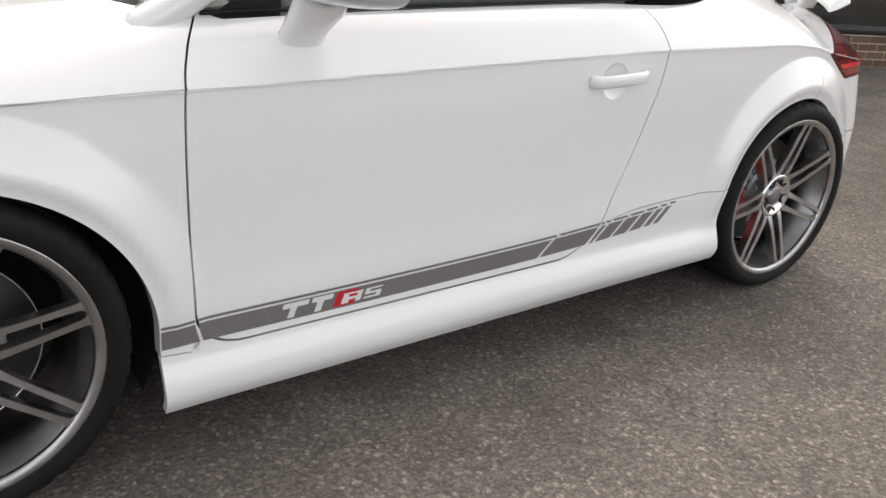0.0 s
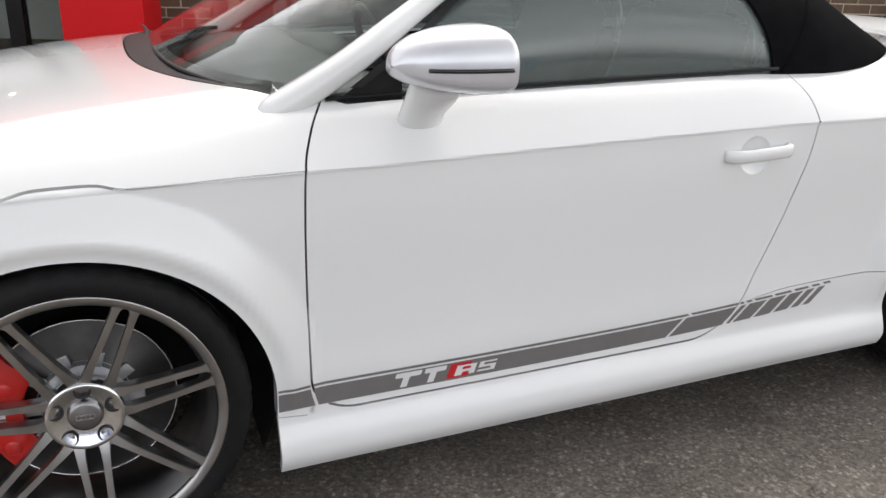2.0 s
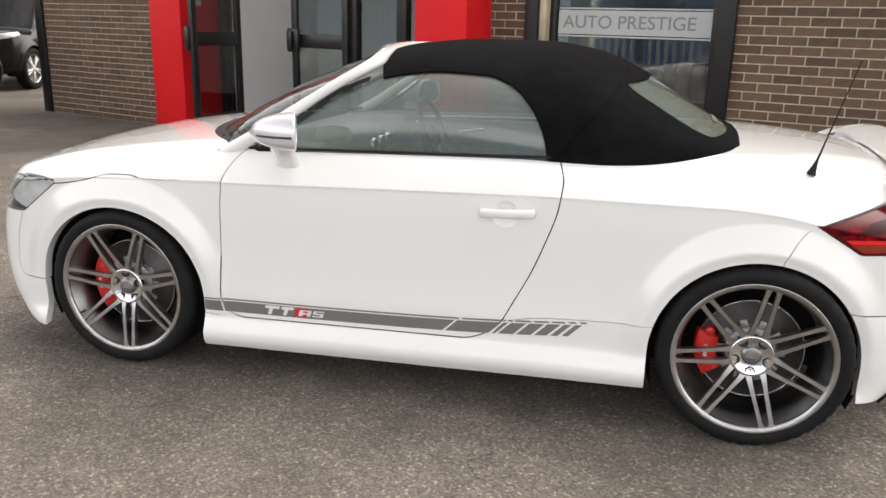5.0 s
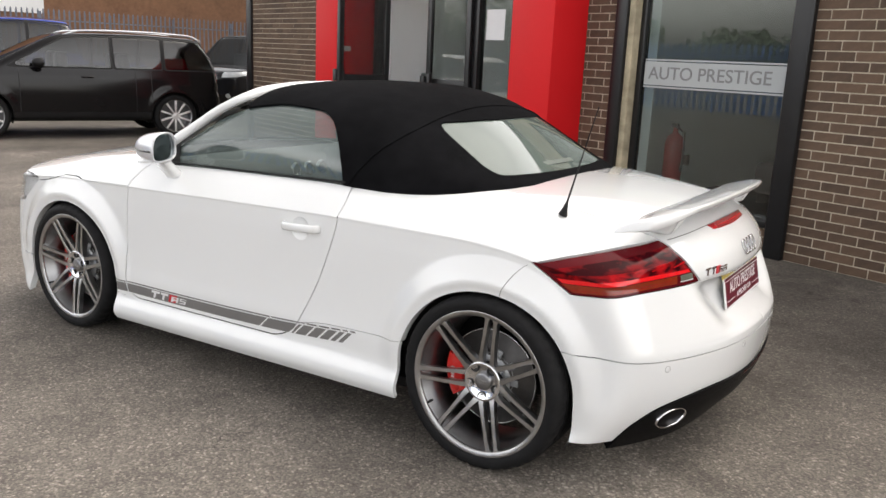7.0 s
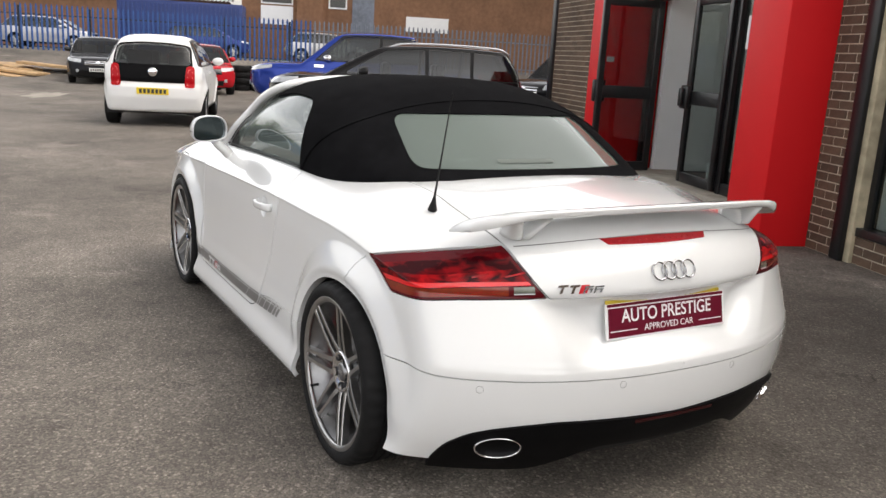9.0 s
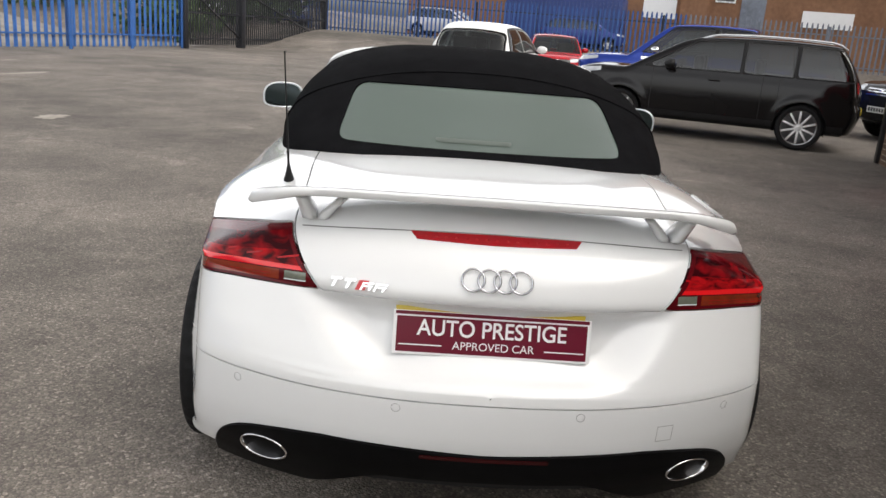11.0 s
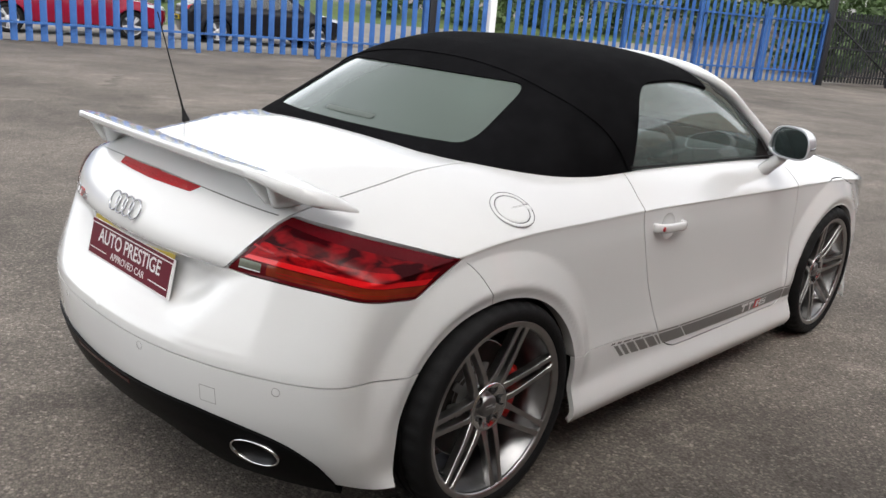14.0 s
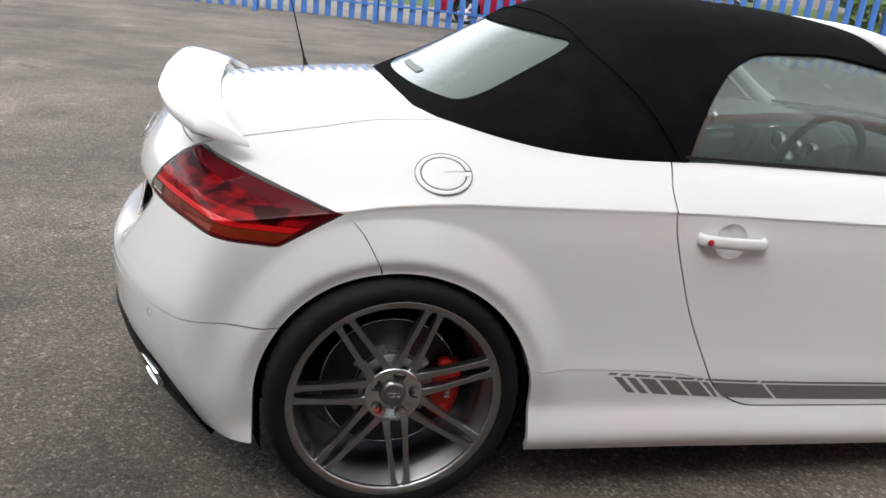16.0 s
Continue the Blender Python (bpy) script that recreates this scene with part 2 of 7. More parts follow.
def lathe(profile, n=48, axis="y", closed=False, cap=False):
    """Turns (radius, along) pairs round an axis through the origin."""
    bm = bmesh.new()
    rings = []
    for r, h in profile:
        ring = []
        for i in range(n):
            c, s = math.cos(2 * math.pi * i / n) * r, math.sin(2 * math.pi * i / n) * r
            ring.append(bm.verts.new((c, h, s) if axis == "y" else (c, s, h) if axis == "z" else (h, c, s)))
        rings.append(ring)
    m = len(rings)
    for k in range(m if closed else m - 1):
        a, b = rings[k], rings[(k + 1) % m]
        for i in range(n):
            bm.faces.new((a[i], a[(i + 1) % n], b[(i + 1) % n], b[i]))
    if cap and not closed:
        for ring in (rings[0], rings[-1]):
            if (ring[0].co - ring[n // 2].co).length > 1e-4:
                bm.faces.new(ring)
    bmesh.ops.remove_doubles(bm, verts=bm.verts, dist=1e-6)
    bmesh.ops.recalc_face_normals(bm, faces=bm.faces)
    return bm


def text_mesh(words, size, name, material, parent, m, depth=0.001, align="CENTER", spacing=1.0, shear=0.0, bold=0.0):
    """Letters in the built-in font as a mesh, laid by the matrix m."""
    cu = bpy.data.curves.new(name, "FONT")
    cu.body, cu.size, cu.extrude, cu.align_x, cu.align_y = words, size, depth, align, "CENTER"
    cu.space_character, cu.shear, cu.offset = spacing, shear, bold
    tmp = bpy.data.objects.new(name, cu)
    scene.collection.objects.link(tmp)
    dg = bpy.context.evaluated_depsgraph_get()
    me = bpy.data.meshes.new_from_object(tmp.evaluated_get(dg))
    bpy.data.objects.remove(tmp)
    me.name = name
    me.materials.clear()
    me.materials.append(material)
    ob = new(name, me)
    ob.parent = parent
    ob.matrix_basis = m
    return ob


def curve(nodes):
    """A smooth monotone interpolation through (x, value) pairs."""
    xs = np.array([a for a, _ in nodes], float)
    ys = np.array([b for _, b in nodes], float)
    h = np.diff(xs)
    d = np.diff(ys) / h
    m = np.zeros_like(ys)
    for i in range(1, len(xs) - 1):
        if d[i - 1] * d[i] > 0:
            w1, w2 = 2 * h[i] + h[i - 1], h[i] + 2 * h[i - 1]
            m[i] = (w1 + w2) / (w1 / d[i - 1] + w2 / d[i])
    m[0], m[-1] = d[0], d[-1]

    def at(x):
        x = np.clip(np.asarray(x, float), xs[0], xs[-1])
        i = np.clip(np.searchsorted(xs, x) - 1, 0, len(xs) - 2)
        t = (x - xs[i]) / h[i]
        return ys[i] * (1 + 2 * t) * (1 - t) ** 2 + h[i] * m[i] * t * (1 - t) ** 2 + ys[i + 1] * t * t * (3 - 2 * t) + h[i] * m[i + 1] * t * t * (t - 1)
    return at


def smooth_path(pts, n):
    pts = np.array(pts, float)
    t = np.r_[0, np.cumsum(np.linalg.norm(np.diff(pts, axis=0), axis=1))]
    u = np.linspace(0, t[-1], n)
    return np.stack([curve(list(zip(t, pts[:, k])))(u) for k in range(3)], -1)


def smin(a, b, k):
    h = np.clip(0.5 + 0.5 * (b - a) / k, 0, 1)
    return b * (1 - h) + a * h - k * h * (1 - h)


def smax(a, b, k):
    return -smin(-a, -b, k)


def step(x, a, b):
    t = np.clip((x - a) / (b - a), 0, 1)
    return t * t * (3 - 2 * t)


def clipped(P, fields):
    """Cuts a grid of points to where every field is positive. Gives vertices and faces."""
    F = np.stack(fields, -1)
    ok = (F >= 0).all(-1)
    cell_all = ok[:-1, :-1] & ok[1:, :-1] & ok[1:, 1:] & ok[:-1, 1:]
    dead = np.zeros_like(cell_all)
    for k in range(F.shape[-1]):
        neg = F[..., k] < 0
        dead |= neg[:-1, :-1] & neg[1:, :-1] & neg[1:, 1:] & neg[:-1, 1:]
    verts, index, faces, made = [], {}, [], {}

    def grid_vert(i, j):
        if (i, j) not in index:
            index[(i, j)] = len(verts)
            verts.append(P[i, j])
        return index[(i, j)]
    for i, j in zip(*np.nonzero(cell_all)):
        faces.append((grid_vert(i, j), grid_vert(i + 1, j), grid_vert(i + 1, j + 1), grid_vert(i, j + 1)))
    for i, j in zip(*np.nonzero(~cell_all & ~dead)):
        poly = [(P[a, b], F[a, b], (a, b)) for a, b in ((i, j), (i + 1, j), (i + 1, j + 1), (i, j + 1))]
        for k in range(F.shape[-1]):
            out = []
            for q in range(len(poly)):
                p0, p1 = poly[q], poly[(q + 1) % len(poly)]
                a, b = p0[1][k], p1[1][k]
                if a >= 0:
                    out.append(p0)
                if (a >= 0) != (b >= 0):
                    t = a / (a - b)
                    out.append((p0[0] + (p1[0] - p0[0]) * t, p0[1] + (p1[1] - p0[1]) * t, None))
            poly = out
            if len(poly) < 3:
                break
        if len(poly) < 3:
            continue
        ids = []
        for p, _, g in poly:
            if g:
                v = grid_vert(*g)
            else:
                key = tuple(np.round(p, 5))
                if key not in made:
                    made[key] = len(verts)
                    verts.append(p)
                v = made[key]
            if v not in ids:
                ids.append(v)
        if len(ids) >= 3:
            faces.append(tuple(ids))
    return verts, faces


def panel(name, P, fields, material, parent, label="", rim=0.012, normal=None, lift=0.0):
    """A panel cut from a grid of surface points, with its edges folded inward by rim metres."""
    verts, faces = clipped(P, fields)
    if not faces:
        return None
    V = np.array(verts)
    N = normal(V)
    if lift:
        V = V + N * lift
    # faces turned outward
    f0 = faces[len(faces) // 2]
    g = np.cross(V[f0[1]] - V[f0[0]], V[f0[2]] - V[f0[0]])
    if g @ N[f0[0]] < 0:
        faces = [f[::-1] for f in faces]
    verts = list(V)
    if rim:
        edges = {}
        for f in faces:
            for a, b in zip(f, f[1:] + f[:1]):
                edges[(a, b)] = True
        outer, inner = {}, {}
        for a, b in list(edges):
            if (b, a) in edges:
                continue
            for v in (a, b):
                if v not in outer:
                    outer[v] = len(verts)
                    verts.append(V[v])
                    inner[v] = len(verts)
                    verts.append(V[v] - N[v] * rim)
            faces.append((outer[b], outer[a], inner[a], inner[b]))
    return mesh_of(verts, faces, name, material, parent, label)

# ---- the yard: ground, shop front, fences ----
SITE = Matrix.Translation((0, 4.45, 0)) @ Matrix.Rotation(radians(-17.8), 4, "Z")   # x along the shop front, y into it


def placed(ob, m=None):
    ob.matrix_basis = SITE @ (m if m is not None else ob.matrix_basis)
    return ob


def asphalt():
    """Worn yard surface: pale stone chips in dark binder, patches, stains and fine cracks."""
    m = bpy.data.materials.new("worn_asphalt")
    m.use_nodes = True
    n, l = m.node_tree.nodes, m.node_tree.links
    b = n["Principled BSDF"]
    co = n.new("ShaderNodeTexCoord")

    def tex(kind, scale, detail=4, rough=0.55):
        t = n.new("ShaderNodeTex" + kind)
        t.inputs["Scale"].default_value = scale
        if kind == "Noise":
            t.inputs["Detail"].default_value, t.inputs["Roughness"].default_value = detail, rough
        l.new(co.outputs["Object"], t.inputs["Vector"])
        return t

    def ramp(src, lo, hi, a, c):
        r = n.new("ShaderNodeMapRange")
        r.inputs["From Min"].default_value, r.inputs["From Max"].default_value = lo, hi
        r.inputs["To Min"].default_value, r.inputs["To Max"].default_value = a, c
        l.new(src, r.inputs["Value"])
        return r.outputs["Result"]

    def times(a, c):
        t = n.new("ShaderNodeMath")
        t.operation = "MULTIPLY"
        l.new(a, t.inputs[0])
        l.new(c, t.inputs[1])
        return t.outputs[0]
    chips = tex("Voronoi", 115)
    mid, big, wide = tex("Noise", 5.0, 6), tex("Noise", 0.75, 5, 0.6), tex("Noise", 0.16, 4)
    cell = n.new("ShaderNodeSeparateColor")
    l.new(chips.outputs["Color"], cell.inputs[0])
    k = times(ramp(cell.outputs[0], 0, 1, 0.66, 1.37), ramp(mid.outputs["Fac"], 0.3, 0.7, 0.88, 1.12))
    k = times(k, ramp(big.outputs["Fac"], 0.32, 0.68, 0.66, 1.24))
    k = times(k, ramp(wide.outputs["Fac"], 0.35, 0.65, 0.76, 1.20))
    k = times(k, ramp(chips.outputs["Distance"], 0.0, 0.55, 1.08, 0.74))
    stones, pick = tex("Voronoi", 95), n.new("ShaderNodeSeparateColor")
    l.new(stones.outputs["Color"], pick.inputs[0])
    k = times(k, ramp(pick.outputs[1], 0.88, 0.91, 1.0, 1.7))
    spots = tex("Noise", 2.3, 3)
    k = times(k, ramp(spots.outputs["Fac"], 0.64, 0.74, 1.0, 0.72))
    pale = tex("Noise", 0.9, 7, 0.7)
    k = times(k, ramp(pale.outputs["Fac"], 0.58, 0.66, 1.0, 1.45))
    # a darker oval area with a ragged edge beside the shop
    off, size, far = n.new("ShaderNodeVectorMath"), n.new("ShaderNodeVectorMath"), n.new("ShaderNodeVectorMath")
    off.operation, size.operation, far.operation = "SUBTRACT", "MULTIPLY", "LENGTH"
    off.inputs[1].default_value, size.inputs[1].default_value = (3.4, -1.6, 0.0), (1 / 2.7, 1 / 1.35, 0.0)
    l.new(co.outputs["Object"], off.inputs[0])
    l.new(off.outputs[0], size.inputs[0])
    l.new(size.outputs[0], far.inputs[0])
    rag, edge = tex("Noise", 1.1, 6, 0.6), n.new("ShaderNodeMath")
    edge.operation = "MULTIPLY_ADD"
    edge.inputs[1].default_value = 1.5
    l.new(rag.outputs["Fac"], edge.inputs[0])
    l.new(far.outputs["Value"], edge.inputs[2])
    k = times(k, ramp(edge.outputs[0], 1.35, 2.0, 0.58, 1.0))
    oil = tex("Noise", 1.4, 2, 0.4)
    k = times(k, ramp(oil.outputs["Fac"], 0.22, 0.34, 0.66, 1.0))
    crack = n.new("ShaderNodeTexVoronoi")
    crack.feature = "DISTANCE_TO_EDGE"
    crack.inputs["Scale"].default_value = 0.42
    warp = n.new("ShaderNodeVectorMath")
    warp.operation = "MULTIPLY_ADD"
    warp.inputs[1].default_value = (0.7, 0.7, 0.0)
    l.new(mid.outputs["Color"], warp.inputs[0])
    l.new(co.outputs["Object"], warp.inputs[2])
    l.new(warp.outputs[0], crack.inputs["Vector"])
    line = ramp(crack.outputs["Distance"], 0.0015, 0.006, 0.0, 1.0)
    where = ramp(big.outputs["Fac"], 0.50, 0.60, 1.0, 0.0)
    mx = n.new("ShaderNodeMath")
    mx.operation = "MAXIMUM"
    l.new(line, mx.inputs[0])
    l.new(where, mx.inputs[1])
    k = times(k, ramp(mx.outputs[0], 0, 1, 0.55, 1.0))
    col = n.new("ShaderNodeVectorMath")
    col.operation = "SCALE"
    col.inputs[0].default_value = (0.184, 0.162, 0.139)
    l.new(k, col.inputs["Scale"])
    l.new(col.outputs[0], b.inputs["Base Color"])
    b.inputs["Roughness"].default_value, b.inputs["Specular IOR Level"].default_value = 0.86, 0.35
    bp = n.new("ShaderNodeBump")
    bp.inputs["Strength"].default_value, bp.inputs["Distance"].default_value = 0.65, 0.004
    l.new(chips.outputs["Distance"], bp.inputs["Height"])
    bp.invert = True
    l.new(bp.outputs["Normal"], b.inputs["Normal"])
    return m


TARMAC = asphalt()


def ground_z(u, v):
    """The yard is level; it rises a little at its far end, and the road beyond the long fence climbs."""
    return 0.85 * float(step(np.array(-u), 23.0, 31.0)) + 1.2 * float(step(np.array(-v), 24.0, 36.0)) * float(step(np.array(-u), -1.0, 5.0))



# one sheet that rises a little beyond the far end of the yard
gx = np.concatenate([np.linspace(-420, -40, 12), np.linspace(-38, 14, 53), np.linspace(16, 400, 12)])
gy = np.concatenate([np.linspace(-400, -45, 12), np.linspace(-40, 12, 27), np.linspace(20, 400, 12)])
gv, gf = [], []
for a in gx:
    for c in gy:
        gv.append((a, c, ground_z(a, c)))
for i in range(len(gx) - 1):
    for j in range(len(gy) - 1):
        gf.append((i * len(gy) + j, (i + 1) * len(gy) + j, (i + 1) * len(gy) + j + 1, i * len(gy) + j + 1))
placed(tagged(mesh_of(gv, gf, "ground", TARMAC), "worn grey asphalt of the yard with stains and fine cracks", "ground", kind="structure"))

MORTAR = mat("pale_mortar", (0.46, 0.40, 0.31), 0.95, vary=0.25, scale=30, bump=0.3, bump_scale=120)
REDPANEL = mat("red_cladding", (0.66, 0.012, 0.016), 0.5, vary=0.06, scale=1.5, spec=0.25)
BLACKFRAME = mat("black_frame", (0.012, 0.012, 0.013), 0.32, vary=0.2, scale=6)
STONE = mat("sandstone_jamb", (0.42, 0.36, 0.25), 0.9, vary=0.4, scale=9, bump=0.4, bump_scale=40)
CONCRETE = mat("concrete_step", (0.34, 0.31, 0.26), 0.9, vary=0.35, scale=6, bump=0.3, bump_scale=60)
PLASTER = mat("white_plaster", (0.74, 0.75, 0.76), 0.8, vary=0.05, scale=2)
CARPET = mat("dark_carpet", (0.028, 0.029, 0.031), 0.95, vary=0.3, scale=40)
FROST = mat("frosted_band", (0.40, 0.42, 0.42), 0.5)
LETTER = mat("grey_letters", (0.20, 0.20, 0.20), 0.5)
WHITEUPVC = mat("white_blind_edge", (0.75, 0.76, 0.77), 0.5, vary=0.04)


def brick_mat(name, island):
    m = mat(name, (0.115, 0.073, 0.048), 0.88, vary=0.45, scale=26, bump=0.5, bump_scale=140, rand=0.9, second=(0.062, 0.042, 0.031))
    if island:
        n, l = m.node_tree.nodes, m.node_tree.links
        info = next(k for k in n if k.bl_idname == "ShaderNodeObjectInfo")
        geo = n.new("ShaderNodeNewGeometry")
        for link in list(info.outputs["Random"].links):
            l.new(geo.outputs["Random Per Island"], link.to_socket)
        n.remove(info)
    return m


BRICK, BRICKS_JOINED = brick_mat("brown_brick", False), brick_mat("brown_brick_joined", True)


def brick_verts(w, h=0.065, d=0.02, c=0.003):
    front = [(-w / 2 + c, -0.006, -h / 2 + c), (w / 2 - c, -0.006, -h / 2 + c), (w / 2 - c, -0.006, h / 2 - c), (-w / 2 + c, -0.006, h / 2 - c)]
    mid = [(-w / 2, -0.003, -h / 2), (w / 2, -0.003, -h / 2), (w / 2, -0.003, h / 2), (-w / 2, -0.003, h / 2)]
    back = [(x, d, z) for x, _, z in mid]
    v = front + mid + back
    f = [(0, 1, 2, 3)]
    for o in (0, 4):
        for k in range(4):
            q = (k + 1) % 4
            f.append((o + 4 + k, o + 4 + q, o + q, o + k))
    return v, f


WALLS = []


def brick_wall(name, x0, x1, z0, z1, near, y=0.0, thick=0.28):
    """A mortar wall; its bricks are laid later in the file."""
    ob = placed(tagged(part(name, box_bm(x0, x1, 0.0, thick, z0, z1), MORTAR, smooth=False), "brown brick wall with pale mortar joints", "wall", kind="structure"), Matrix.Translation((0, y, 0)))
    WALLS.append((ob, x0, x1, z0, z1, near))
    return ob


brick_wall("wall_1", -6.64, -3.80, 0, 3.4, (-6.9, -3.7, 0, 1.72))
brick_wall("wall_2", 0.45, 0.90, 0, 3.4, (0.4, 0.95, 0, 3.0))
brick_wall("wall_3", 2.80, 7.05, 0, 3.4, (2.7, 4.3, 0, 2.0))
brick_wall("wall_4", 1.10, 2.64, 0, 0.225, (1.05, 2.7, 0, 0.3), y=0.02, thick=0.2)
brick_wall("wall_5", 7.20, 10.6, 0, 0.30, (7.2, 10.7, 0, 0.4), y=0.06, thick=0.2)
brick_wall("wall_6", 10.6, 14.0, 0, 3.4, (10.6, 10.7, 0, 0.1))
for nm, a, b, c, d, z0, z1, mm in (("wall_7", -3.95, 14.0, 0.02, 0.28, 2.75, 3.4, MORTAR), ("wall_8", -6.64, -6.4, 0.28, 6.0, 0, 3.4, MORTAR), ("wall_9", 13.75, 14.0, 0.28, 6.0, 0, 3.4, MORTAR), ("wall_10", -6.4, 13.75, 5.8, 6.0, 0, 3.4, PLASTER)):
    placed(tagged(part(nm, box_bm(a, b, c, d, z0, z1), mm, smooth=False), "plain outer wall of the shop", "wall", kind="structure"))
placed(tagged(part("ceiling", box_bm(-6.4, 13.75, 0.28, 5.8, 2.75, 2.85), PLASTER, smooth=False), "white showroom ceiling", "ceiling", kind="structure"))
placed(tagged(part("roof", box_bm(-6.75, 14.1, -0.1, 6.1, 3.4, 3.55), BLACKFRAME, smooth=False), "flat dark roof", "roof", kind="structure"))
placed(tagged(part("floor", box_bm(-6.4, 13.75, 0.25, 5.8, 0.10, 0.16), CARPET, smooth=False), "dark carpeted showroom floor", "floor", kind="structure"))
for nm, a, b in (("wall_11", -3.25, -3.15), ("wall_12", 0.60, 0.70), ("wall_13", 4.6, 4.7)):
    placed(tagged(part(nm, box_bm(a, b, 0.28, 5.8, 0.16, 2.75), PLASTER, smooth=False), "white inner wall", "wall", kind="structure"))
placed(tagged(part("wall_14", box_bm(-3.15, 0.60, 1.75, 1.85, 0.16, 2.75), PLASTER, smooth=False), "white lobby wall", "wall", kind="structure"))
placed(tagged(part("trim", box_bm(-3.15, 0.60, 1.72, 1.75, 0.16, 0.30), CARPET, smooth=False), "dark skirting", "skirting", kind="structure"))

# red portal
for a, b in ((-3.83, -3.30), (-0.05, 0.52)):
    placed(tagged(part("portal_pillar", box_bm(a, b, -0.47, 0.30, 0, 2.75, bevel=0.006), REDPANEL), "bright red clad pillar beside the shop entrance", "pillar", group="entrance portal pillars"))
placed(tagged(part("portal_beam", box_bm(-3.83, 0.52, -0.47, 0.30, 2.754, 3.30, bevel=0.006), REDPANEL), "bright red clad beam over the shop entrance", "beam"))
placed(tagged(part("entrance_step", box_bm(-3.30, -0.05, -0.12, 0.60, 0, 0.17, bevel=0.012), CONCRETE), "worn concrete entrance step", "step"))
# slim posts beside brickwork and windows
for nm, a, b, y0, y1 in (("corner_post", -6.80, -6.64, -0.05, 0.20), ("window_post", 0.90, 1.03, -0.06, 0.10), ("window_post", 2.64, 2.80, -0.06, 0.10), ("window_post", 7.05, 7.20, -0.06, 0.10), ("drain_pipe", 6.21, 6.29, -0.09, -0.01)):
    placed(tagged(part(nm, box_bm(a, b, y0, y1, 0, 3.35, bevel=0.012), BLACKFRAME), "black painted upright against the brick front", "post"))
for a in (1.03,):
    placed(tagged(part("stone_jamb", box_bm(a, a + 0.07, -0.02, 0.16, 0, 2.75, bevel=0.006), STONE), "flaking pale stone window jamb", "jamb"))


def door_leaf(m, w, label, pane_top=2.15, knob=1):
    """A glazed black door leaf, hinge at its origin, opening along +x."""
    d = thing("shop_door", SITE @ m, label, "door")
    z0 = 0.185
    for a, b, c, e in ((0, 0.075, z0, 2.25), (w - 0.075, w, z0, 2.25), (0.075, w - 0.075, z0, z0 + 0.11), (0.075, w - 0.075, 2.16, 2.25), (0.075, w - 0.075, 1.07, 1.22)):
        part("door_rail", box_bm(a, b, -0.025, 0.025, c, e, bevel=0.004), BLACKFRAME, d)
    for c, e in ((z0 + 0.11, 1.07), (1.22, 2.16)):
        part("pane", box_bm(0.075, w - 0.075, -0.004, 0.004, c, e), DOORGLASS, d, smooth=False).visible_shadow = False
    hx = w - 0.06 if knob > 0 else 0.06
    h = part("door_handle", box_bm(hx - 0.08, hx + 0.08, -0.085, -0.027, 1.02, 1.28, bevel=0.012), BLACKFRAME, d)
    part("grip", box_bm(hx - 0.05, hx + 0.02, -0.125, -0.085, 1.05, 1.25, bevel=0.008), BLACKFRAME, h)
    return d


leaf = door_leaf(pose(-2.92, 0.08, 0, 0, 0, -84), 0.82, "open black-framed glass shop door folded outward")
part("push_sign", box_bm(0.60, 0.70, -0.034, -0.027, 1.50, 1.56), WHITEUPVC, leaf, smooth=False)
door_leaf(pose(-2.08, 0.08, 0, 0, 0, 0), 0.80, "closed black-framed glass shop door", knob=-1)
ef = thing("entrance_frame", SITE, "black aluminium entrance frame with a fixed glass side pane", "door frame", kind="structure")
for a, b in ((-3.30, -3.21), (-1.28, -1.19), (-0.66, -0.54), (-0.14, -0.05)):
    part("frame_post", box_bm(a, b, 0.10, 0.20, 0.17, 2.75, bevel=0.004), BLACKFRAME, ef)
part("frame_head", box_bm(-3.21, -0.05, 0.11, 0.19, 2.27, 2.36, bevel=0.004), BLACKFRAME, ef)
for a, b, c in ((-1.19, -0.66, 0.29), (-0.54, -0.14, 0.29)):
    part("frame_rail", box_bm(a, b, 0.11, 0.19, 0.17, c, bevel=0.004), BLACKFRAME, ef)
    part("pane", box_bm(a, b, 0.146, 0.154, c, 2.27), DOORGLASS, ef, smooth=False).visible_shadow = False
part("notice", box_bm(-1.10, -0.80, 0.138, 0.141, 1.69, 2.02), WHITEUPVC, ef, smooth=False)
part("floor_notice", box_bm(-1.72, -1.52, 0.235, 0.24, 0.21, 0.45), WHITEUPVC, ef, smooth=False)


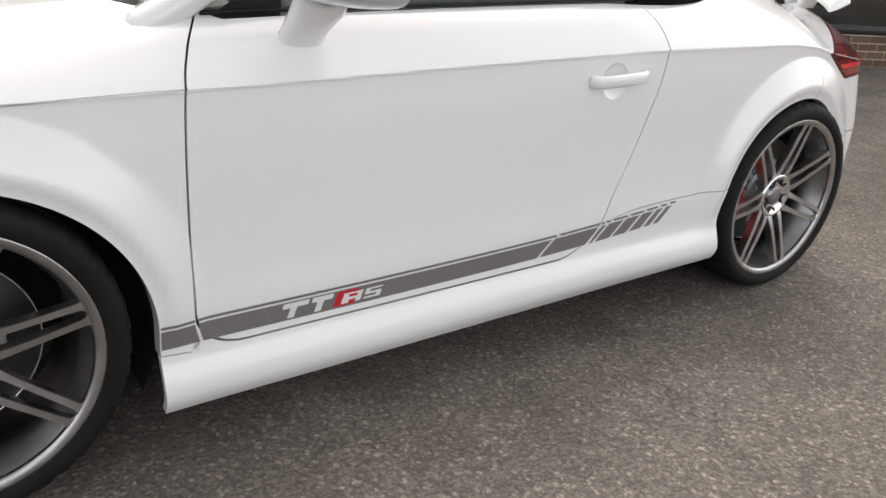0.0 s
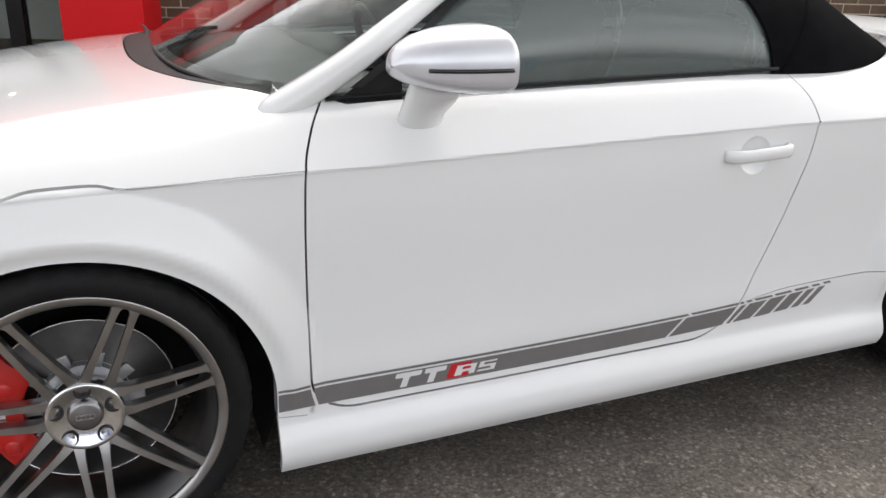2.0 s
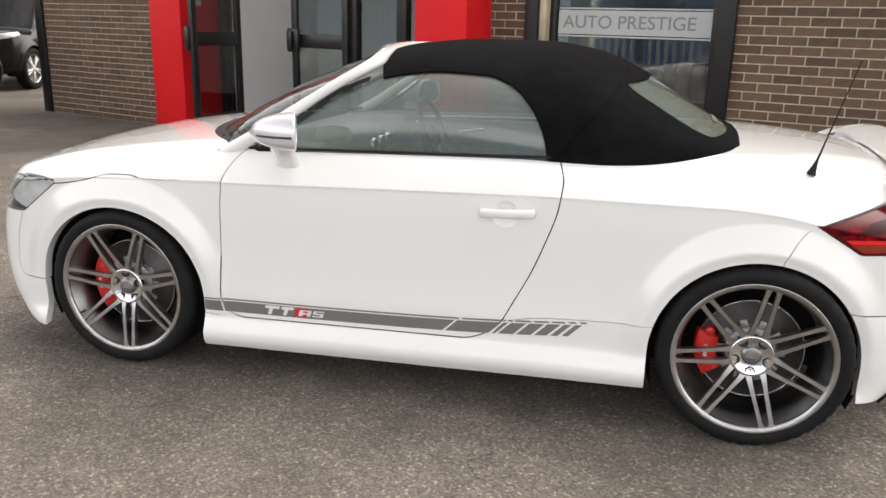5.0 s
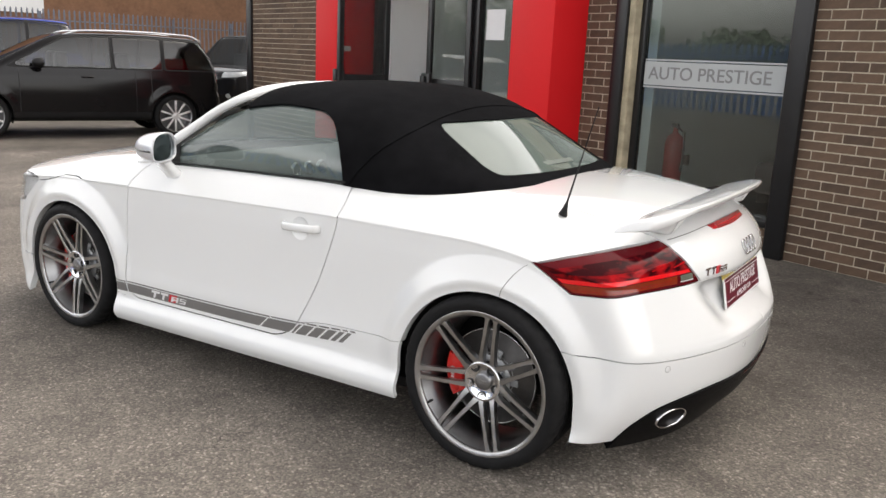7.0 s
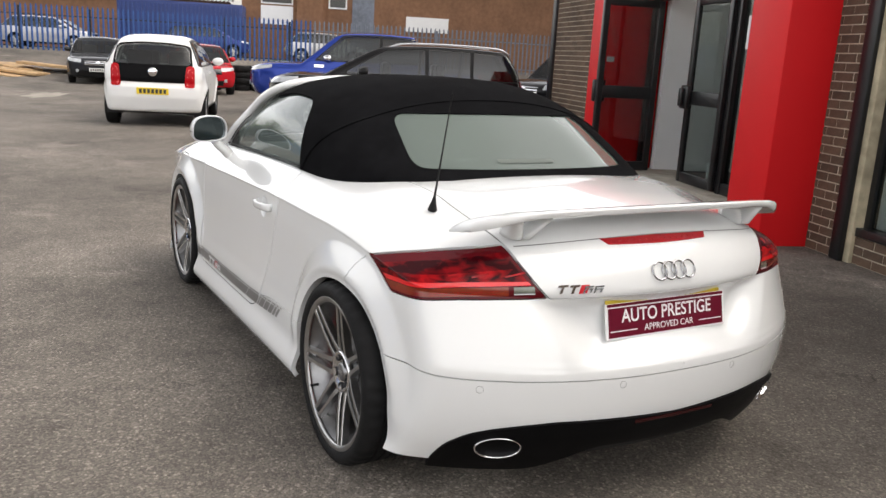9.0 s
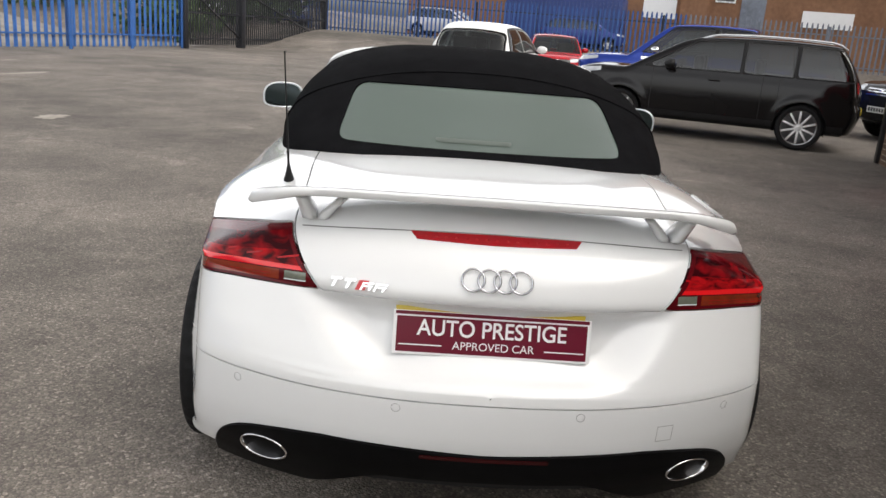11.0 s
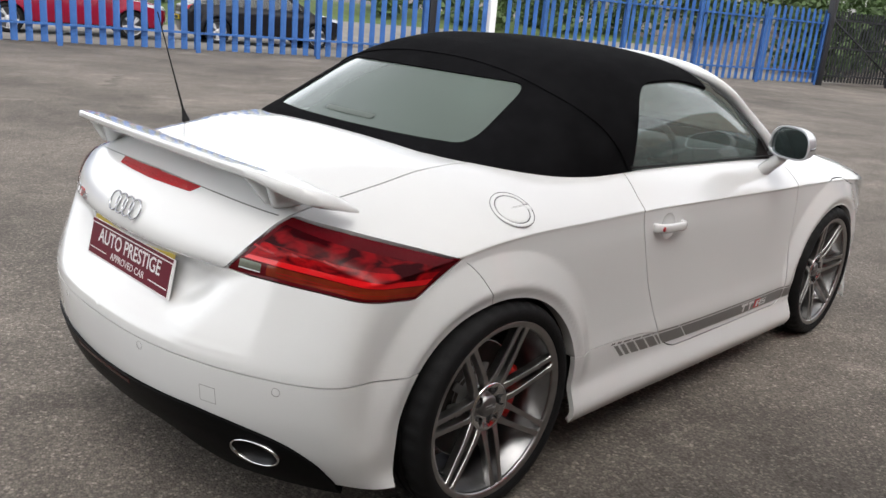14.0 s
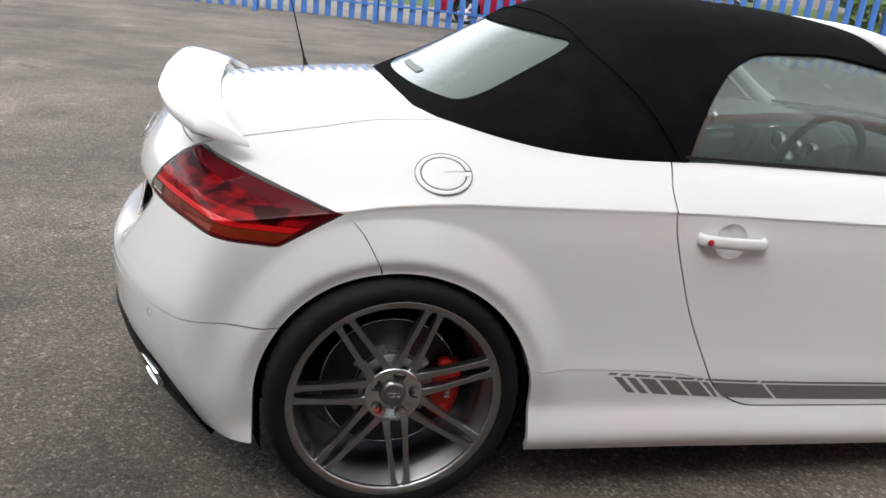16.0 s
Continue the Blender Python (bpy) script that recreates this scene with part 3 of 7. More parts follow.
def shop_window(name, a, b, y, z0, words_at):
    w = thing(name, SITE, "tall black-framed shop window with a frosted name band", "window", kind="structure")
    part("window_frame", box_bm(a, a + 0.06, y - 0.03, y + 0.05, z0, 2.75, bevel=0.004), BLACKFRAME, w)
    part("window_frame", box_bm(b - 0.05, b, y - 0.03, y + 0.05, z0, 2.75, bevel=0.004), BLACKFRAME, w)
    part("window_sill", box_bm(a, b, y - 0.10, y + 0.05, z0, z0 + 0.07, bevel=0.006), BLACKFRAME, w)
    part("window_frame", box_bm(a + 0.06, b - 0.05, y - 0.03, y + 0.05, 2.66, 2.75, bevel=0.004), BLACKFRAME, w)
    part("pane", box_bm(a + 0.06, b - 0.05, y - 0.004, y + 0.004, z0 + 0.07, 2.66), SHOPGLASS, w, smooth=False).visible_shadow = False
    part("frosted_band", box_bm(a + 0.08, b - 0.06, y - 0.009, y - 0.005, 1.315, 1.525), FROST, w, smooth=False)
    for c in (1.292, 1.534):
        part("band_line", box_bm(a + 0.08, b - 0.06, y - 0.009, y - 0.005, c, c + 0.014), FROST, w, smooth=False)
    text_mesh("AUTO PRESTIGE", 0.158, "window_lettering", LETTER, w, Matrix.Translation((words_at, y - 0.011, 1.418)) @ Matrix.Rotation(math.pi / 2, 4, "X") @ Matrix.Diagonal((1.07, 1, 1, 1)), 0.001, bold=0.001)
    part("blind_edge", box_bm(a + 0.07, a + 0.17, y + 0.03, y + 0.06, z0 + 0.08, 2.6), WHITEUPVC, w, smooth=False)


shop_window("window_1", 1.10, 2.64, 0.10, 0.225, 1.84)
shop_window("window_2", 7.20, 10.6, 0.18, 0.30, 8.75)
# showroom things seen through the glass
FIRE = mat("extinguisher_red", (0.5, 0.01, 0.012), 0.3, coat=0.4)
ext = tagged(part("fire_extinguisher", lathe([(0.0, 0.0), (0.085, 0.0), (0.09, 0.02), (0.09, 0.42), (0.07, 0.48), (0.03, 0.51), (0.02, 0.56), (0.0, 0.56)], 24, axis="z"), FIRE), "red fire extinguisher on a wall bracket", "extinguisher")
placed(ext, Matrix.Translation((1.30, 0.50, 0.36)))
part("valve", box_bm(-0.05, 0.03, -0.015, 0.015, 0.55, 0.60, bevel=0.006), BLACKFRAME, ext)
part("hose", sweep([(0.03, 0, 0.56), (0.10, 0, 0.52), (0.11, 0, 0.35), (0.10, 0, 0.15)], ring_section(0.012, 0.012, 8)), BLACKFRAME, ext)
part("wall_bracket", box_bm(-0.09, 0.09, 0.09, 0.15, 0.2, 0.3, bevel=0.01), BLACKFRAME, ext)
sofa = thing("sofa", SITE @ Matrix.Translation((2.3, 1.9, 0.16)), "dark ribbed waiting room sofa", "sofa")
part("seat", box_bm(-0.75, 0.75, -0.35, 0.35, 0.10, 0.42, bevel=0.05), LEATHER, sofa)
for k in range(9):
    part("back_cushion", box_bm(-0.75 + k / 6, -0.75 + (k + 0.94) / 6, 0.20, 0.42, 0.42, 0.85, bevel=0.04), LEATHER, sofa)
for a in (-0.68, 0.68):
    part("leg", box_bm(a - 0.03, a + 0.03, -0.30, 0.30, 0.0, 0.10), BLACKFRAME, sofa)
desk = thing("desk", SITE @ Matrix.Translation((1.7, 3.4, 0.16)), "pale office desk with black legs", "desk")
part("desktop", box_bm(-0.7, 0.7, -0.35, 0.35, 0.71, 0.74, bevel=0.005), WHITEUPVC, desk)
for a in (-0.65, 0.62):
    part("leg", box_bm(a, a + 0.03, -0.33, 0.33, 0.0, 0.71), BLACKFRAME, desk)
LAMP = mat("ceiling_lamp_glow", (1.0, 0.97, 0.9), 0.5, emit=7.0)
for a, c in ((1.45, 1.0), (2.1, 1.3), (2.45, 2.1), (1.5, 2.4), (8.2, 1.2), (9.2, 1.2), (-2.6, 0.9), (-1.6, 0.9), (-0.5, 0.9)):
    cl = tagged(part("ceiling_light", lathe([(0.0, 0.0), (0.075, 0.0), (0.08, 0.012), (0.085, 0.014)], 24, axis="z"), LAMP), "round white ceiling downlight", "ceiling light", group="showroom downlights")
    placed(cl, Matrix.Translation((a, c, 2.736)))
plant = thing("potted_plant", SITE @ Matrix.Translation((8.0, 0.75, 0.16)), "leafy green pot plant inside the shop window", "plant")
part("pot", lathe([(0.0, 0.0), (0.13, 0.0), (0.17, 0.30), (0.16, 0.30), (0.15, 0.27), (0.0, 0.27)], 24, axis="z"), BLACKFRAME, plant)
LEAF = mat("leaf_green", (0.055, 0.095, 0.028), 0.6, vary=0.5, scale=8)
bm = bmesh.new()
rng = random.Random(3)
for k in range(160):
    t, r, z = rng.uniform(0, 6.28), rng.uniform(0.05, 0.42), rng.uniform(0.35, 1.5)
    m4 = pose(r * math.cos(t), r * math.sin(t), z, rng.uniform(-60, 60), rng.uniform(-60, 60), rng.uniform(0, 360))
    vs = [bm.verts.new(m4 @ Vector(c)) for c in ((0, 0, 0), (0.05, 0.09, 0.01), (0, 0.24, -0.03), (-0.05, 0.09, 0.01))]
    bm.faces.new(vs)
part("foliage", bm, LEAF, plant, smooth=False)

# ---- blue palisade fences ----
BLUE = mat("blue_fence_paint", (0.032, 0.112, 0.33), 0.5, vary=0.2, scale=4)
GREYSTEEL = mat("weathered_steel", (0.16, 0.18, 0.22), 0.55, metal=0.3, vary=0.3, scale=5)
DARKSTEEL = mat("black_gate_paint", (0.015, 0.016, 0.02), 0.5, vary=0.2, scale=5)


def pale_mesh(h, w, pointed=True):
    """One folded steel pale with a ridge down its middle and a spiked top."""
    t = 0.012
    v = [(-w / 2, 0, 0), (-w / 4, -t, 0), (w / 4, -t, 0), (w / 2, 0, 0)]
    top = [(-w / 2, 0, h - 0.10), (-w / 4, -t, h), (w / 4, -t, h), (w / 2, 0, h - 0.10)]
    back = [(x, y + 0.003, z) for x, y, z in v + top]
    verts = v + top + back
    faces = [(k, k + 1, k + 5, k + 4) for k in range(3)] + [(k + 9, k + 8, k + 12, k + 13) for k in range(3)]
    me = bpy.data.meshes.new("pale")
    me.from_pydata(verts, [], faces)
    return me


def fence_run(name, m, length, pitch, width, height, paint, rail_paint, label, post_every=2.75, base=0.06, limit=300):
    f = thing(name, m, label, "fence")
    me = pale_mesh(height - base, width)
    me.materials.append(paint)
    n = int(length / pitch)
    bm = bmesh.new()
    for k in range(n):
        if k < limit:
            p = new("pale", me)
            p.parent = f
            p.matrix_basis = Matrix.Translation((k * pitch, -0.03, base))
        else:
            bm.from_mesh(me)
            bmesh.ops.translate(bm, verts=bm.verts[-len(me.vertices):], vec=(k * pitch, -0.03, base))
    if len(bm.verts):
        part("pales", bm, paint, f)
    for z in (0.40, height - 0.45):
        part("rail", box_bm(0, length, 0.0, 0.045, z, z + 0.045), rail_paint, f, smooth=False)
    x = 0.0
    while x < length + 0.1:
        part("post", box_bm(x - 0.05, x + 0.05, 0.045, 0.10, 0, height - 0.1, bevel=0.004), rail_paint, f, smooth=False)
        x += post_every
    return f


FENCE_V = -19.7
fence_run("palisade_fence", SITE @ pose(-4.62, FENCE_V, 0), 22.3, 0.275, 0.135, 2.4, BLUE, BLUE, "blue steel palisade fence along the yard")
fence_run("palisade_fence", SITE @ pose(-19.15, FENCE_V, 0), 12.6, 0.275, 0.135, 2.4, BLUE, BLUE, "blue steel palisade fence along the yard")
gate = thing("side_gate", SITE @ pose(-6.52, FENCE_V, 0), "pale blue pedestrian gate between dark posts", "gate")
for a, mm in ((0.0, WHITEUPVC), (1.72, DARKSTEEL)):
    part("gate_post", box_bm(a - 0.09, a + 0.09, -0.09, 0.09, 0, 2.7, bevel=0.01), mm, gate)
for k in range(6):
    part("gate_bar", box_bm(0.14 + k * 0.27, 0.27 + k * 0.27, -0.02, 0.02, 0.10, 2.3, bevel=0.004), BLUE, gate)
for z in (0.35, 2.0):
    part("gate_rail", box_bm(0.09, 1.63, 0.02, 0.05, z, z + 0.05), BLUE, gate)
part("gate_threshold", box_bm(-0.2, 1.9, -0.25, 0.25, 0.0, 0.10, bevel=0.02), CONCRETE, gate)
yard_gate = thing("yard_gate", SITE @ pose(-30.9, FENCE_V + 0.1, 0), "dark double yard gate with braces, shut", "gate")
for a, w in ((0.0, 0.10), (7.85, 0.14), (11.65, 0.10)):
    part("gate_post", box_bm(a - w, a + w, -w, w, 0, 2.9, bevel=0.01), DARKSTEEL, yard_gate)
for k in range(70):
    part("gate_bar", box_bm(0.20 + k * 0.163, 0.245 + k * 0.163, -0.02, 0.02, 0.12, 2.4), DARKSTEEL, yard_gate, smooth=False)
for a, b in ((0.12, 7.70), (8.0, 11.53)):
    for z in (0.3, 1.2, 2.1):
        part("gate_rail", box_bm(a, b, 0.02, 0.06, z, z + 0.06), DARKSTEEL, yard_gate, smooth=False)
    part("gate_brace", sweep([(a, 0.05, 0.35), (b, 0.05, 2.1)], ring_section(0.03, 0.03, 6)), DARKSTEEL, yard_gate)
# the fence across the far end
fence_run("palisade_fence", SITE @ pose(-31.0, -20.5, 0.55, 0, 0, 90), 17.6, 0.20, 0.085, 2.15, mat("faded_blue_steel", (0.022, 0.075, 0.24), 0.5, vary=0.5, scale=3), DARKSTEEL, "faded blue steel palisade fence across the yard's end")
fence_run("palisade_fence", SITE @ pose(-31.0, -2.9, 0.65, 0, 0, 90), 24.4, 0.20, 0.075, 2.05, GREYSTEEL, GREYSTEEL, "bare grey steel palisade fence before the works building")


# ---- parked cars ----
def car_paint(name, c, metal=0.0):
    return mat(name, c, 0.12, metal=metal, coat=0.0, spec=0.30, vary=0.03, scale=2)


BARS = mat("plate_bars", (0.03, 0.03, 0.03), 0.6)
CARGLASS = glass_mat("car_glass", (0.26, 0.29, 0.285), ior=1.42)
CARRIM = mat("silver_alloy", (0.66, 0.66, 0.66), 0.4, metal=0.5, vary=0.1, scale=20)
CITYLENS, CITYGLOW = mat("city_red_lens", (0.38, 0.006, 0.010), 0.2, spec=0.2), mat("city_pale_lens", (0.62, 0.09, 0.09), 0.2, spec=0.2)
HEADCLEAR = mat("headlamp_clear", (0.42, 0.44, 0.46), 0.12, coat=1.0, vary=0.3, scale=12)


def parked_car(name, m, label, paint, L, Wd, H, belt, bonnet, nose, base, axles, wheel_r, cabin_x, screen, rear_slope, plate_col, extras=(), glass=None, tail=None, deck=None, spokes=5, lean=0.30, round_top=0.09):
    """A closed car: x forward, y left, z up, origin on the ground under its middle. cabin_x: rear and front of the roof; screen, rear_slope: run of the
    windscreen and rear glass; deck: height of a load bed or boot behind the cabin."""
    c = thing(name, SITE @ m, label, "car")
    glass = glass or CARGLASS
    r0, r1 = cabin_x
    hl, hw = L / 2, Wd / 2
    back_z = deck or belt
    low_top = curve([(-hl - 0.3, back_z - 0.10), (-hl + 0.05, back_z - 0.01), (min(r0 - rear_slope, -hl + 0.6), back_z), (r1 + screen, bonnet), (hl - 0.55, nose + 0.09), (hl - 0.22, nose + 0.03), (hl + 0.1, nose - 0.12)])
    s_k, r_k = (H - 0.02 - bonnet) / screen, (H - 0.03 - back_z) / max(rear_slope, 0.05)
    s_n, r_n = 1 / math.hypot(1, s_k), 1 / math.hypot(1, r_k)
    mid = (r0 + r1) / 2

    def roof_line(x):
        return np.minimum(np.minimum(H - 0.035 * ((x - mid) / (r1 - mid)) ** 2, bonnet + (r1 + screen - x) * s_k), back_z + (x - r0 + rear_slope) * r_k)

    def cab_w(z):
        return hw - 0.045 - lean * np.maximum(z - belt + 0.03, 0) ** 1.12

    def form(p):
        x, a, z = p[..., 0], np.abs(p[..., 1]), p[..., 2]
        w = hw - 0.30 * (z - 0.62 * belt) ** 2 - 0.10 * step(np.abs(x), hl * 0.72, hl)
        for ax in axles:
            rr = np.hypot(x - ax, z - wheel_r)
            w = w + 0.022 * (1 - step(rr, wheel_r + 0.08, wheel_r + 0.16))
        front = x - (hl - 0.30 * (a / hw) ** 2.8 - 0.5 * np.maximum(z - nose + 0.14, 0) ** 1.4 - 0.5 * np.maximum(base + 0.22 - z, 0))
        rear = -x - (hl - 0.16 * (a / hw) ** 3 - 0.25 * np.maximum(z - 0.75, 0) ** 1.5 - 0.35 * np.maximum(base + 0.25 - z, 0) - 0.03 * step(z, 0.66, 0.74))
        low = smax(smax(a - w, z - low_top(x) + 0.05 * a * a, 0.10), base - z, 0.05)
        low = smax(smax(low, front, 0.10), rear, 0.06)
        top = smax(z - (H - 0.035 * ((x - mid) / (r1 - mid)) ** 2 - 0.09 * a * a), (z - bonnet - (r1 + screen - x + 0.16 * a * a) * s_k) * s_n, 0.10)
        top = smax(top, (z - back_z - (x - r0 + rear_slope - 0.08 * a * a) * r_k) * r_n, 0.07)
        cab = smax(smax(smax(top, a - cab_w(z), round_top), belt - 0.25 - z, 0.02), rear, 0.06)
        return smin(low, cab, 0.035)

    def normal(V, e=0.004):
        g = np.stack([form(V + np.eye(3)[i] * e) - form(V - np.eye(3)[i] * e) for i in range(3)], -1)
        return g / np.maximum(np.linalg.norm(g, axis=-1, keepdims=True), 1e-9)

    xa, xb, z0 = -hl + 0.75, hl - 0.85, 0.56 * belt + 0.06
    th = np.linspace(-0.5 * math.pi, 1.5 * math.pi, 133)
    rows = [(xa, k, -1) for k in np.linspace(math.pi / 2 - 0.01, 0, 44)[:-1]] + [(x, 0.0, 0) for x in np.linspace(xa, xb, 92)] + [(xb, k, 1) for k in np.linspace(0, math.pi / 2 - 0.01, 44)[1:]]
    O = np.zeros((len(rows), len(th), 3))
    way = np.zeros_like(O)
    for i, (x, k, s) in enumerate(rows):
        O[i, :, 0], O[i, :, 2] = x, z0
        way[i, :, 0] = s * math.sin(k)
        way[i, :, 1], way[i, :, 2] = np.cos(th) * math.cos(k), np.sin(th) * math.cos(k)
    X = O[..., 0]
    lo, hi = np.zeros_like(X), np.full_like(X, 1.8)
    for _ in range(22):
        half = (lo + hi) / 2
        inside = form(O + way * half[..., None]) < 0
        lo, hi = np.where(inside, half, lo), np.where(inside, hi, half)
    P = O + way * lo[..., None]
    px, pa, pz = P[..., 0], np.abs(P[..., 1]), P[..., 2]
    rl = roof_line(px)
    pillars = [mid - 0.02] if r1 - r0 < 1.9 else [r0 + (r1 - r0) * 0.30, r0 + (r1 - r0) * 0.68]
    side = np.minimum(np.minimum(pz - belt - 0.025, rl - 0.085 - pz), np.minimum(pa - cab_w(pz) + 0.035, (bonnet + (r1 + screen - px) * s_k - pz) * s_n - 0.05))
    for k in pillars:
        side = np.minimum(side, np.abs(px - k) - 0.03)
    inner = cab_w(pz) - 0.075 - pa
    fs = np.minimum(np.minimum(inner, pz - bonnet - 0.03), np.minimum(px - r1 + 0.05, H - 0.075 - pz - 0.05 * pa * pa))
    rs = np.minimum(np.minimum(inner - 0.02, pz - back_z - 0.03), np.minimum(r0 + 0.02 - px, H - 0.10 - pz))
    gate = smin(smin(hw - 0.185 - 0.12 * np.maximum(pz - 0.95, 0) - pa, H - 0.14 - 0.12 * pa * pa - pz, 0.09), pz - 0.755, 0.05)
    if "black_tailgate" in extras:
        rs = np.minimum(np.minimum(smin(gate - 0.035, pz - back_z - 0.02, 0.07), r0 + 0.10 - px), 0.5)
    arch = [np.hypot(px - ax, np.maximum(pz - wheel_r, (pz - wheel_r) * 0.4)) - wheel_r - 0.04 for ax in axles]

    def skin(part_name, fields, material, lift=0.0, label="", rim=0.0):
        return panel(part_name, P, fields, material, c, label, rim=rim, normal=normal, lift=lift)

    skin("body", arch + [-side, -fs, -rs], paint, rim=0.03)
    for s in (-1, 1):
        skin("side_glass", [side + 0.004, P[..., 1] * s], glass, -0.004).visible_shadow = False
        skin("window_seal", [side + 0.022, -side, P[..., 1] * s], PLASTIC, 0.0015)
        tz = tail or (0.95, 0.18)
        if "black_tailgate" in extras:
            glow = smin(smin(0.185 - np.abs(pz - 0.865), pa - hw + 0.315 - 0.10 * (pz - 0.9), 0.05), hw - 0.165 - 0.12 * np.maximum(pz - 0.95, 0) - pa, 0.03)
            lamp_skin = skin("tail_lamp", [glow, -hl + 0.5 - px, P[..., 1] * s], CITYLENS, 0.010)
            panel("lamp_loop", P, [np.minimum(glow - 0.028, 0.045 - glow), -hl + 0.5 - px, P[..., 1] * s], CITYGLOW, lamp_skin, rim=0, normal=normal, lift=0.013)
        else:
            skin("tail_lamp", [tz[1] * 0.7 - np.abs(pz - tz[0]), pa - hw + 0.21 - 0.15 * (pz - tz[0]), hw - 0.12 - pa, -hl + 0.24 - px, P[..., 1] * s], LENSSTOP, 0.008)
        skin("headlamp", [nose - 0.025 + 0.10 * (hl - px) - pz, pz - nose + 0.125 - 0.17 * (hl - px), pa - hw + 0.44, px - hl + 0.55, P[..., 1] * s], HEADCLEAR, 0.005)
        skin("fog_lamp", [0.05 - np.hypot(pa - hw + 0.32, pz - base - 0.20), px - hl + 0.5, P[..., 1] * s], HEADCLEAR, 0.005)
        seams = [axles[1] - wheel_r - 0.14, mid - 0.02 if r1 - r0 < 1.9 else r0 + (r1 - r0) * 0.52, axles[0] + wheel_r + (0.18 if r1 - r0 < 1.9 else 0.03)]
        for k in seams:
            skin("door_gap", [px - k + 0.004, k + 0.004 - px, belt + 0.01 - pz, pz - base - 0.13, P[..., 1] * s, pa - 0.4], GAP, 0.0012)
        for k in (seams[0] - 0.95, seams[1] - 0.75):
            if k > seams[2] + 0.05:
                part("door_handle", box_bm(k - 0.09, k + 0.09, -0.018, 0.018, belt - 0.135, belt - 0.105, bevel=0.008), paint, c).location = (0, s * (hw - 0.022), 0)
        mir = part("door_mirror", lathe([(0.0, 0.10), (0.05, 0.09), (0.085, 0.04), (0.095, -0.03), (0.085, -0.06), (0.0, -0.065)], 20, axis="x"), CHROME if "chrome" in extras else (PLASTIC if "rails" in extras else paint), c)
        mir.matrix_basis = Matrix.Translation((r1 + screen * 0.42, s * (hw + 0.07), belt + 0.075)) @ Matrix.Diagonal((1.0, 1.15, 0.80, 1))
        part("mirror_arm", box_bm(-0.03, 0.03, -0.06, 0.06, -0.03, 0.02, bevel=0.01), PLASTIC, c).location = (r1 + screen * 0.42, s * (hw - 0.03), belt + 0.02)
    skin("windscreen", [fs + 0.004], glass, -0.004).visible_shadow = False
    skin("screen_seal", [fs + 0.02, -fs], PLASTIC, 0.0015)
    skin("rear_glass", [rs + 0.004], glass, -0.004).visible_shadow = False
    skin("grille", [0.40 - pa, nose - 0.045 - pz, pz - nose + 0.20, px - hl + 0.4], GLOSSBLACK, 0.004)
    skin("lower_grille", [hw - 0.38 - pa, base + 0.20 - pz, pz - base - 0.06, px - hl + 0.4], PLASTIC, 0.004)
    skin("sill_cladding", arch + [base + (0.13 if "rails" in extras else 0.05) - pz, pa - 0.4, hl - 0.35 - px, px + hl - 0.25], PLASTIC, 0.006)
    part("underbody", box_bm(-hl + 0.25, hl - 0.35, -hw + 0.28, hw - 0.28, base - 0.03, base + 0.2), GAP, c, smooth=False)
    part("cabin_floor", box_bm(r0, r1 + 0.1, -hw + 0.2, hw - 0.2, base + 0.2, belt - 0.25), GAP, c, smooth=False)
    part("dashboard", box_bm(r1 + screen * 0.1, r1 + screen * 0.8, -hw + 0.15, hw - 0.15, belt - 0.25, belt - 0.02, bevel=0.05), DASH, c)
    for x, y in ((0.15, 0.36), (0.15, -0.36), (-0.78, 0.36), (-0.78, -0.36)):
        if x > 0 or r1 - r0 > 1.5:
            part("seat", box_bm(x, x + 0.15, y - 0.22, y + 0.22, belt - 0.3, belt + 0.24, bevel=0.05), LEATHER, c)
    # wheels
    rim_k = 0.72 if spokes == 10 else 0.66
    for ax in axles:
        for s in (-1, 1):
            w = part("wheel", lathe([(wheel_r * rim_k, -0.012), (wheel_r * (rim_k + 0.07), 0.002), (wheel_r * 0.88, 0.010), (wheel_r * 0.97, -0.004), (wheel_r, -0.03), (wheel_r, -0.18), (wheel_r * 0.7, -0.20)], 48), RUBBER, c)
            w.matrix_basis = Matrix.Translation((ax, s * (hw - 0.012), wheel_r)) @ (Matrix.Identity(4) if s > 0 else Matrix.Rotation(math.pi, 4, "Z"))
            part("rim", lathe([(wheel_r * (rim_k + 0.04), -0.004), (wheel_r * (rim_k + 0.005), -0.006), (wheel_r * (rim_k - 0.02), -0.03), (wheel_r * (rim_k - 0.06), -0.12), (0.0, -0.12)], 48), RIMDARK, w)
            for k in range(spokes):
                for off in ((-0.13, 0.13) if spokes == 5 else (0.0,)):
                    sp = part("spoke", box_bm(0.03, wheel_r * rim_k, -0.035, -0.010, -0.016, 0.016, bevel=0.004), CARRIM, w)
                    sp.matrix_basis = Matrix.Rotation(2 * math.pi * k / spokes + off + 0.3, 4, "Y")
            part("hub", lathe([(0.0, -0.006), (0.045, -0.006), (0.06, -0.02), (0.06, -0.05)], 20), CARRIM, w)
            bm = bmesh.new()
            rows = [[bm.verts.new((ax + (wheel_r + 0.045) * math.cos(t), s * y, wheel_r + (wheel_r + 0.045) * math.sin(t))) for t in np.linspace(-0.3, math.pi + 0.3, 20)] for y in (hw - 0.05, hw - 0.32)]
            hub = bm.verts.new((ax, s * (hw - 0.32), wheel_r))
